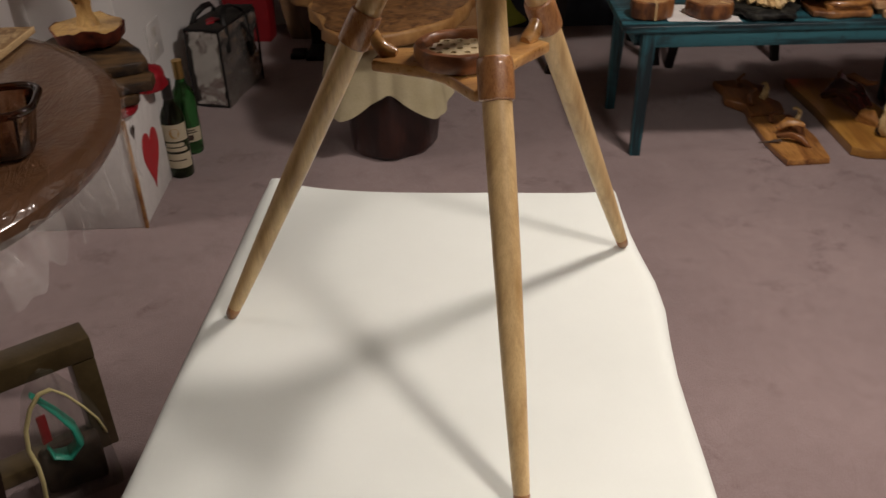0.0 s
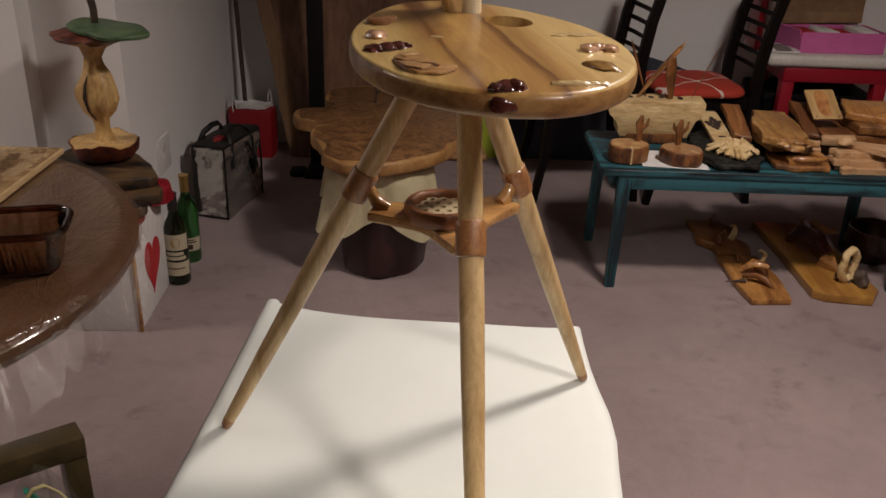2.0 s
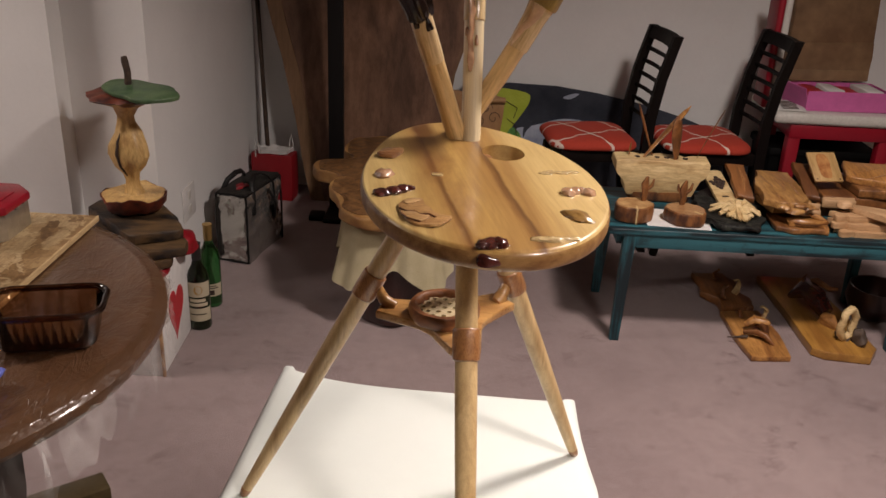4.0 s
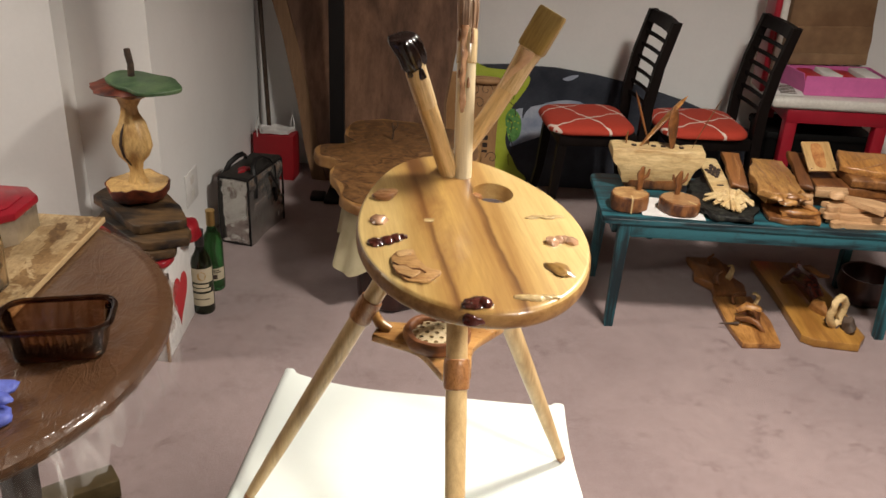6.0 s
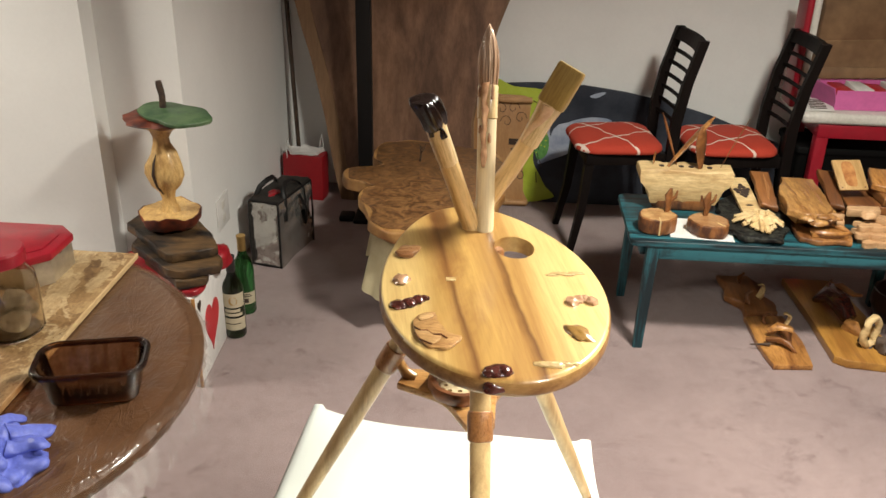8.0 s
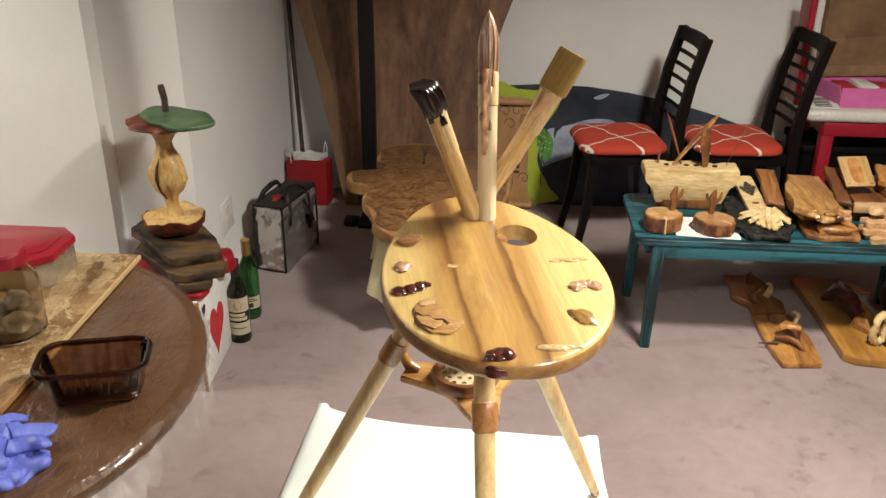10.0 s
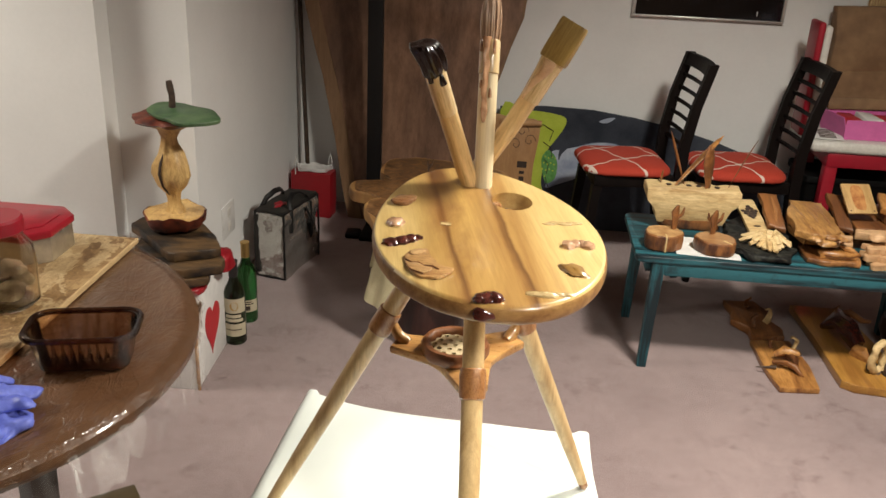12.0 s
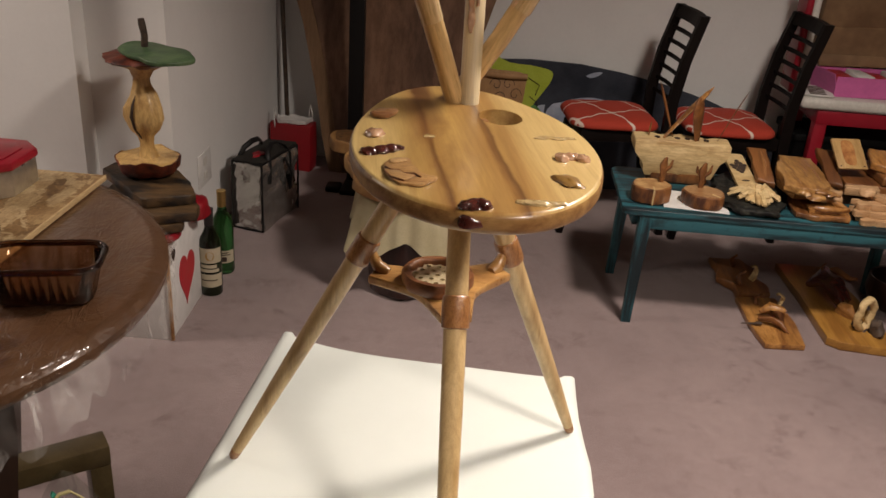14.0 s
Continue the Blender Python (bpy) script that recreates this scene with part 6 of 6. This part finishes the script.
pp = part("paper_sheet", plate([(0.69, 2.60), (0.90, 2.582), (0.912, 2.75), (0.70, 2.77)], TZ + 0.0005, TZ + 0.0015), M_WHITE)
tagged(pp, "plain white paper sheet lying on the teal table", "paper")


def stump(at, r, h, seed, fork):
    s = thing("log_slice", "bark-edged log slice with a small upright wooden twig", "log slice", at, "log slices")
    wob = lambda a, z: 1 + 0.05 * math.sin(2 * a + seed) + 0.035 * math.sin(5 * a + 2 * seed) + 0.02 * math.sin(11 * a)
    part("bark", lathe([(0.93 * r, 0), (r, 0.004), (1.02 * r, h * 0.5), (r, h - 0.003), (0.94 * r, h)], 44, wob), M_BARK, s, "rough dark bark")
    part("cut_face", lathe([(0.0, h + 0.001), (0.93 * r, h + 0.0008), (0.94 * r, h - 0.003)], 44, wob), M_ENDGRAIN if seed < 2 else M_ROSE, s, "smooth tan cut face")
    part("crack", box(-0.002, -r * 1.025, 0.002, 0.003, -r * 0.5, h + 0.0016), M_WHITEWOOD, s, "pale radial crack", at=pose(0, 0, 0, 0, 0, 20 * seed - 20))
    x, y = fork
    tw = part("twig", tube([(x, y, h), (x + 0.002, y, h + 0.03), (x - 0.002, y, h + 0.06), (x + 0.004, y, h + 0.085)], [0.013, 0.014, 0.018, 0.007], 12, flat=0.6), M_BROWNBOARD, s, "brown forked twig")
    part("prong", tube([(x, y, h + 0.035), (x + 0.022, y, h + 0.055), (x + 0.026, y, h + 0.078)], [0.008, 0.006, 0.003], 10), M_BROWNBOARD, tw)
    if seed > 2:
        part("prong", tube([(x, y, h + 0.035), (x - 0.020, y, h + 0.055), (x - 0.022, y, h + 0.072)], [0.008, 0.006, 0.003], 10), M_BROWNBOARD, tw)
    return s


stump(pose(0.650, 2.662, TZ + 0.001), 0.062, 0.055, 1.0, (0.035, 0.03))
stump(pose(0.822, 2.655, TZ + 0.002, 0, 0, 0), 0.066, 0.045, 3.0, (-0.005, 0.04))

bp = thing("log_planter", "boat-shaped half log holder with carved wooden feathers", "holder", pose(0.766, 2.878, TZ))
def trough():
    """A chipped half log: straight back and front, ends flaring out to the top."""
    rings = []
    for z, hx, hy in ((0.028, 0.116, 0.038), (0.045, 0.120, 0.044), (0.062, 0.124, 0.047), (0.085, 0.136, 0.050), (0.108, 0.156, 0.051), (0.125, 0.163, 0.050), (0.150, 0.166, 0.048), (0.1535, 0.163, 0.045)):
        n = 14
        side = [(-hx + 2 * hx * i / n, -hy) for i in range(n + 1)] + [(hx - 2 * hx * i / n, hy) for i in range(n + 1)]
        rings.append([(x, y, z) for x, y in side])
    return warp(warp(loft(rings), 0.007, 26), 0.004, 70)
part("log", trough(), M_WHITEWOOD, bp, "pale chipped carved log", smooth=28)
part("bark_foot", warp(loft([[(x * k, y * k, z) for x, y in rounded(0.108, 0.045, 0.03, 4)] for z, k in ((0, 0.9), (0.01, 1.0), (0.04, 0.98))]), 0.007, 26), M_BARK, bp, "dark bark underside")
for x in (-0.085, -0.015, 0.020, 0.085):
    part("bore", lathe([(0.009, 0.152), (0.010, 0.1565), (0, 0.1565)], 16), M_INK, bp, "dark drilled hole", at=pose(x, 0, 0.0))
FEATHERS = [(-0.026, 0.02, -0.100, 0.345, 0.013, M_BROWNBOARD), (-0.066, 0.0, 0.078, 0.345, 0.020, M_TANBOARD), (0.051, -0.01, 0.036, 0.310, 0.030, M_BROWNBOARD), (0.124, 0.01, 0.200, 0.335, 0.0035, M_BROWNBOARD), (-0.112, 0.01, -0.110, 0.205, 0.006, M_BROWNBOARD)]
for x0, y0, x1, z1, w, m in FEATHERS:
    pts, rad = [], []
    for k in range(9):
        t = k / 8
        pts.append((x0 + (x1 - x0) * t, y0 + 0.006 * math.sin(3 * t), 0.148 + (z1 - 0.148) * t))
        rad.append(max(w * (0.35 + 0.75 * math.sin(math.pi * min(t * 0.85 + 0.1, 1)) * (t + 0.3)), 0.0015) if k < 8 else 0.0012)
    part("feather", tube(pts, rad, 10, flat=0.35), m, bp, "slim carved wooden feather")

sl = part("black_cloth", warp(plate(ragged([(0.905, 2.60), (1.00, 2.575), (1.06, 2.60), (1.12, 2.74), (1.13, 2.95), (1.05, 2.98), (0.95, 2.965), (0.90, 2.86), (0.885, 2.72)], 0.016, 5, 6), 0, 0.018, 0.006, 3), 0.017, 24, 1.0), M_HIDE, at=pose(0, 0, TZ + 0.003))
tagged(sl, "crumpled black cloth on the teal table", "cloth")
gbd = thing("grape_board", "small pale cutting board with burnt purple grapes", "cutting board", pose(0.990, 2.885, TZ + 0.045, 16, 0, 8))
part("board", plate([(x, y) for x, y in rounded(0.036, 0.105, 0.012, 4)], 0, 0.012, 0.002), M_WHITEWOOD, gbd)
for gx, gy in ((0.001, -0.032), (-0.006, -0.024), (0.007, -0.023), (-0.013, -0.014), (0.0, -0.015), (0.012, -0.013), (-0.017, -0.003), (-0.006, -0.005), (0.006, -0.004), (0.017, -0.002), (-0.003, 0.006), (0.008, 0.007), (0.002, 0.017)):
    part("grape", lathe([(0, 0.0155), (0.006, 0.0148), (0.0088, 0.0121)], 10), M_INK, gbd, "dark purple burnt grape", at=pose(gx * 1.35, gy * 1.35 + 0.035, 0))
part("finger_slot", plate(oval(0.014, 0.005, 16), 0.0121, 0.0127), M_INK, gbd, "dark carved slot", at=pose(0, -0.06, 0))
fl = thing("wood_starburst", "pale chipped wooden starburst flower on black cloth", "ornament", pose(1.0, 2.685, TZ + 0.026))
for k in range(36):
    a = 2 * math.pi * k / 18 + 0.18 * math.sin(7 * k)
    ln = (0.080 if k < 18 else 0.050) + 0.014 * math.sin(5 * k)
    pts = [(0.010 * math.cos(a), 0.010 * math.sin(a), 0.022), (0.6 * ln * math.cos(a), 0.6 * ln * math.sin(a), 0.020 + 0.006 * (k % 2) + (0.010 if k > 17 else 0)), (ln * math.cos(a), ln * math.sin(a), 0.010 + (0.014 if k > 17 else 0))]
    part("petal", warp(tube(pts, [0.009, 0.013, 0.007], 6, flat=0.8), 0.007, 60, k), M_WHITEWOOD, fl)
part("heart", warp(blob(0.030, 0.030, 0.030, 4, 0.4), 0.004, 60), M_WHITEWOOD, fl)


def live_board(name, label, pts, z, h, m, seed, grooves=(), tilt=(0, 0)):
    cx, cy = sum(p[0] for p in pts) / len(pts), sum(p[1] for p in pts) / len(pts)
    b = thing(name, label, "board", pose(cx, cy, z, tilt[0], tilt[1], 0), "stacked boards")
    part("board", warp(plate(rough_edge([(x - cx, y - cy) for x, y in pts], 0.010, seed, 6), 0, h, min(0.008, h * 0.42), 3), 0.004, 30, seed), m, b)
    for x0, y0, x1, y1, r in grooves:
        part("resin_vein", tube([(x0, y0, h - 0.001), ((x0 + x1) / 2 + 0.008, (y0 + y1) / 2, h - 0.0005), (x1, y1, h - 0.001)], [r * 0.5, r, r * 0.4], 8, flat=0.4), M_COLLAR, b, "dark brown grain vein")
    return b


live_board("serving_board", "honey brown live-edge serving board at the bottom of a stack", [(1.115, 2.605), (1.17, 2.585), (1.285, 2.590), (1.295, 2.66), (1.26, 2.95), (1.15, 2.97), (1.12, 2.75)], TZ + 0.001, 0.020, M_OAK, 2)
tray = live_board("serving_board", "curled orange brown carved tray in a stack", [(1.15, 2.605), (1.20, 2.60), (1.275, 2.605), (1.28, 2.65), (1.22, 2.68), (1.16, 2.66)], TZ + 0.0215, 0.014, M_TANBOARD, 21)
part("curled_rim", warp(tube([(-0.06, -0.01, 0.016), (-0.02, -0.032, 0.020), (0.03, -0.030, 0.018), (0.066, -0.016, 0.014), (0.050, 0.012, 0.020), (0.02, 0.030, 0.028)], [0.006, 0.010, 0.009, 0.008, 0.010, 0.005], 12), 0.004, 50), M_TANBOARD, tray, "rolled tray rim")
live_board("serving_board", "thick brown live-edge board in a stack", [(1.12, 2.68), (1.21, 2.69), (1.27, 2.75), (1.27, 2.97), (1.14, 2.98), (1.10, 2.80)], TZ + 0.036, 0.026, M_HONEYBOARD, 4)
grooved = live_board("serving_board", "tan live-edge board with dark channels topping a stack", [(1.088, 2.68), (1.12, 2.640), (1.19, 2.635), (1.235, 2.69), (1.25, 2.82), (1.255, 2.98), (1.14, 2.99), (1.10, 2.85)], TZ + 0.063, 0.030, M_HONEYBOARD, 6,
           ((-0.035, -0.10, -0.035, 0.15, 0.006), (0.0, -0.09, 0.005, 0.12, 0.005), (0.04, -0.08, 0.045, 0.14, 0.006), (0.018, 0.0, 0.022, 0.15, 0.004)))
for k, (x, y, z, r) in enumerate(((0.0, -0.165, 0.006, 0.022), (0.045, -0.135, 0.012, 0.020), (0.02, -0.15, 0.020, 0.016), (-0.035, -0.155, 0.016, 0.018))):
    part("burl_knob", warp(moved(blob(r * 1.4, r, r * 0.7, k + 3, 0.35), pose(x, y, z)), 0.004, 50, k), M_HONEYBOARD, grooved, "lumpy burl knob")
live_board("serving_board", "small pale knotted wooden offcut", [(1.215, 2.665), (1.275, 2.66), (1.285, 2.70), (1.225, 2.705)], TZ + 0.036, 0.024, M_RAW, 8)
live_board("serving_board", "small pink offcut on top of another", [(1.225, 2.668), (1.27, 2.665), (1.278, 2.70), (1.232, 2.70)], TZ + 0.061, 0.020, M_RAW, 9)
live_board("serving_board", "brown board with a dark stripe leaning on the stack", [(1.030, 2.80), (1.088, 2.79), (1.090, 2.985), (1.025, 2.985)], TZ + 0.066, 0.022, M_BROWNBOARD, 9, ((0.0, -0.08, 0.005, 0.09, 0.007),), (20, 0))
live_board("serving_board", "dark brown flat board under a stack", [(1.30, 2.78), (1.50, 2.77), (1.62, 2.77), (1.63, 2.975), (1.29, 2.985)], TZ + 0.001, 0.035, M_BROWNBOARD, 11)
live_board("serving_board", "brown slab tilted against the stack", [(1.265, 2.80), (1.315, 2.79), (1.325, 2.975), (1.262, 2.98)], TZ + 0.082, 0.022, M_BROWNBOARD, 17, (), (22, 0))
live_board("serving_board", "long honey brown board in a stack", [(1.33, 2.80), (1.60, 2.78), (1.62, 2.97), (1.33, 2.98)], TZ + 0.037, 0.034, M_BROWNBOARD, 12)
live_board("serving_board", "pale pink block in the middle of a stack", [(1.315, 2.755), (1.43, 2.755), (1.435, 2.79), (1.32, 2.795)], TZ + 0.040, 0.030, M_RAW, 15)
live_board("serving_board", "brown board with a grooved top in a stack", [(1.44, 2.79), (1.63, 2.76), (1.64, 2.96), (1.43, 2.98)], TZ + 0.072, 0.032, M_OAK, 14, ((-0.03, -0.08, 0.02, 0.08, 0.006),))
live_board("serving_board", "thick tan board topping a stack", [(1.415, 2.86), (1.47, 2.83), (1.66, 2.79), (1.67, 2.96), (1.44, 2.985)], TZ + 0.110, 0.026, M_TANBOARD, 19, ((-0.05, -0.05, 0.09, 0.03, 0.006), (-0.07, 0.0, 0.06, 0.07, 0.004)), (7, 0))
pl = thing("wood_plaque", "square pale plaque with an orange stain", "plaque", pose(1.347, 2.895, TZ + 0.142, 38, 0, 9))
part("panel", plate(rounded(0.053, 0.062, 0.004, 2), 0, 0.008, 0.001), M_PLAQUE, pl)
part("stain", plate(ragged([(-0.018, -0.04), (0.015, -0.045), (0.022, 0.0), (0.012, 0.05), (-0.018, 0.048), (-0.024, 0.0)], 0.006, 3, 4), 0.0081, 0.0086), M_BURN, pl, "orange burnt stain")
for hx in (-0.042, 0.042):
    part("drill_hole", plate(oval(0.003, 0.003, 10), 0.0081, 0.0087), M_INK, pl, at=pose(hx, -0.052, 0))
part("prop_block", box(-0.035, 0.0, -0.060, 0.035, 0.022, -0.001, 0.002), M_BROWNBOARD, pl, "brown block propping the plaque", at=pose(0, 0.02, 0, -38, 0, 0))
PIECES = [(1.452, 2.613, 0.0, 0.27, 0.055, 2, 0), (1.455, 2.675, 0.0, 0.26, 0.050, -2, 0), (1.440, 2.632, 0.0195, 0.28, 0.060, -3, 0), (1.470, 2.690, 0.0195, 0.24, 0.045, 2, 0), (1.435, 2.660, 0.039, 0.25, 0.060, 3, 0), (1.415, 2.640, 0.0585, 0.160, 0.085, -24, 1)]
for k, (x, y, z, ln, w, turn, wedge) in enumerate(PIECES):
    if wedge:
        out = [(-ln / 2, w * 0.35), (-ln * 0.45, w * 0.5), (ln / 2, w / 2), (ln / 2, -w * 0.5), (ln * 0.4, -w / 2)]
    else:
        out = [(-ln * 0.49, -w * 0.48), (-ln * 0.44, -w * 0.52), (-ln * 0.37, -w * 0.40), (-ln * 0.33, -w * 0.36), (-ln * 0.27, -w * 0.5), (ln * 0.1, -w * 0.46), (ln * 0.5, -w * 0.5), (ln * 0.5, w * 0.5), (-ln * 0.42, w * 0.5), (-ln * 0.47, w * 0.30), (-ln * 0.43, w * 0.08), (-ln * 0.5, -w * 0.12)]
    b = part("carved_piece", warp(plate(ragged(out, 0.002, k, 3), 0, 0.019, 0.003, 2), 0.0015, 30), M_RAW, at=pose(x, y, TZ + 0.001 + z, 0, 0, turn))
    tagged(b, "pale wedge-shaped raw carved wooden piece in a pile" if wedge else "pale scalloped raw carved wooden piece in a pile", "wood piece", "raw carved pieces")
knob = part("carved_piece", warp(blob(0.030, 0.022, 0.022, 2, 0.25), 0.004, 40), M_RAW, at=pose(1.352, 2.676, TZ + 0.078))
tagged(knob, "rounded pink raw carved knob on a pile", "wood piece", "raw carved pieces")

# ---- carvings under the table ----
def curl(x, y, z, size, turn, m, parent, name="carving", label="curled carved wooden horn"):
    """A crescent shaving: thick in the middle, pointed at the tip."""
    pts, rad = [], []
    for k in range(14):
        t = k / 13
        a = -1.5 + 3.4 * t
        r = size * (1 - 0.25 * t)
        pts.append((r * math.cos(a) * 0.62, 0.25 * size * t, size * 0.75 + r * math.sin(a)))
        rad.append(size * (0.16 + 0.30 * math.sin(math.pi * min(1, 0.25 + 0.75 * t))) * (1 - 0.5 * t) + 0.0015)
    bm = tube(pts, rad, 12, flat=0.5)
    low = min(v.co.z for v in bm.verts)
    return part(name, warp(warp(moved(bm, pose(0, 0, -low - 0.002)), 0.010, 34, turn), 0.004, 90), m, parent, label, at=pose(x, y, z, 0, 0, turn))


p1 = thing("carved_plank", "honey brown plank with curled carved wooden hooks on the carpet", "wood carving", pose(0, 0, 0), "carved planks")
part("plank", plate(rough_edge([(1.068, 2.468), (1.205, 2.478), (1.215, 2.64), (1.19, 2.82), (1.045, 2.80), (1.05, 2.62)], 0.003, 2, 4), 0.001, 0.022, 0.004, 2), M_TANBOARD, p1)
part("rear_plank", warp(plate(rough_edge([(1.06, 2.81), (1.18, 2.825), (1.18, 2.90), (1.14, 2.97), (1.17, 3.05), (1.13, 3.13), (1.015, 3.12), (1.025, 3.02), (1.005, 2.95), (1.05, 2.88)], 0.012, 5, 5), 0.001, 0.032, 0.008, 2), 0.006, 18), M_BROWNBOARD, p1, "darker live-edge rear plank")
curl(1.165, 2.715, 0.021, 0.034, 10, M_WHITEWOOD, p1, label="pale curled carved horn")
curl(1.115, 2.75, 0.021, 0.024, 160, M_BROWNBOARD, p1)
curl(1.13, 2.93, 0.031, 0.031, 30, M_WHITEWOOD, p1, label="pale curled carved horn")
curl(1.08, 2.88, 0.031, 0.032, 200, M_BROWNBOARD, p1)
curl(1.09, 3.04, 0.031, 0.026, 120, M_BROWNBOARD, p1)
part("carving", warp(warp(tube([(1.095, 2.655, 0.040), (1.125, 2.66, 0.062), (1.165, 2.655, 0.058), (1.18, 2.68, 0.045)], [0.012, 0.020, 0.020, 0.012], 14, flat=0.7), 0.012, 34), 0.004, 90), M_TANBOARD, p1, "glossy twisted root carving")
part("carving", warp(warp(tube([(1.075, 2.60, 0.040), (1.115, 2.595, 0.048), (1.15, 2.575, 0.040), (1.165, 2.55, 0.026)], [0.008, 0.012, 0.014, 0.005], 12), 0.012, 40, 3.0), 0.003, 90), M_BROWNBOARD, p1, "dark twisted root carving")
part("carving", warp(warp(tube([(1.15, 2.575, 0.030), (1.155, 2.62, 0.055), (1.14, 2.66, 0.05)], [0.009, 0.013, 0.009], 12), 0.010, 36, 6.0), 0.003, 90), M_BROWNBOARD, p1, "dark twisted root carving")
part("twig_tip", tube([(1.085, 2.585, 0.034), (1.055, 2.590, 0.028), (1.02, 2.60, 0.02)], [0.006, 0.004, 0.002], 8), M_STEM, p1, "thin dark twig")

p2 = thing("carved_plank", "wide ochre plank with knotted root carvings on the carpet", "wood carving", pose(0, 0, 0), "carved planks")
part("plank", plate(rough_edge([(1.290, 2.535), (1.330, 2.505), (1.475, 2.490), (1.515, 2.55), (1.50, 2.85), (1.47, 3.12), (1.27, 3.12), (1.285, 2.85)], 0.003, 7, 4), 0.001, 0.032, 0.006, 2), M_OCHRE, p2)
ringpts = [(1.425 + 0.028 * math.cos(a) + 0.003 * math.sin(5 * a), 2.605 + 0.016 * math.cos(a), 0.094 + 0.055 * math.sin(a)) for a in (2 * math.pi * k / 30 for k in range(31))]
part("slice_ring", warp(warp(tube(ringpts, 0.0125, 14), 0.004, 60), 0.004, 140), M_WHITEWOOD, p2, "pale rough wooden ring")
part("bark_lump", warp(moved(blob(0.022, 0.035, 0.045, 2, 0.4), pose(1.468, 2.595, 0.034)), 0.010, 40), M_STEM, p2, "dark bark lump")
part("bark_lump", warp(moved(blob(0.024, 0.03, 0.018, 6, 0.4), pose(1.425, 2.625, 0.036)), 0.006, 40), M_STEM, p2, "dark bark lump")
part("carving", warp(warp(tube([(1.35, 2.93, 0.05), (1.375, 2.88, 0.095), (1.395, 2.81, 0.10), (1.405, 2.74, 0.060)], [0.022, 0.036, 0.036, 0.024], 18), 0.024, 24), 0.006, 70), M_RESIN, p2, "glossy dark knotted root")
part("carving", warp(warp(tube([(1.37, 2.92, 0.10), (1.40, 2.87, 0.135), (1.43, 2.82, 0.125), (1.45, 2.79, 0.135)], [0.010, 0.012, 0.010, 0.004], 12), 0.010, 40), 0.003, 90), M_BROWNBOARD, p2, "thin twisted root branch")
part("carving", warp(warp(tube([(1.395, 2.735, 0.052), (1.41, 2.70, 0.050), (1.425, 2.675, 0.040)], [0.024, 0.024, 0.010], 16), 0.010, 40), 0.003, 90), M_TANBOARD, p2, "orange root end")
curl(1.38, 2.90, 0.10, 0.024, 150, M_BROWNBOARD, p2)

wp = thing("wooden_bowl", "turned dark brown wooden bowl on the carpet under the table", "bowl", pose(1.63, 2.87, 0))
part("bowl", warp(lathe([(0, 0), (0.05, 0.0), (0.085, 0.02), (0.105, 0.07), (0.10, 0.125), (0.093, 0.123), (0.097, 0.07), (0.075, 0.03), (0, 0.02)], 40), 0.003, 20), M_LOG, wp)
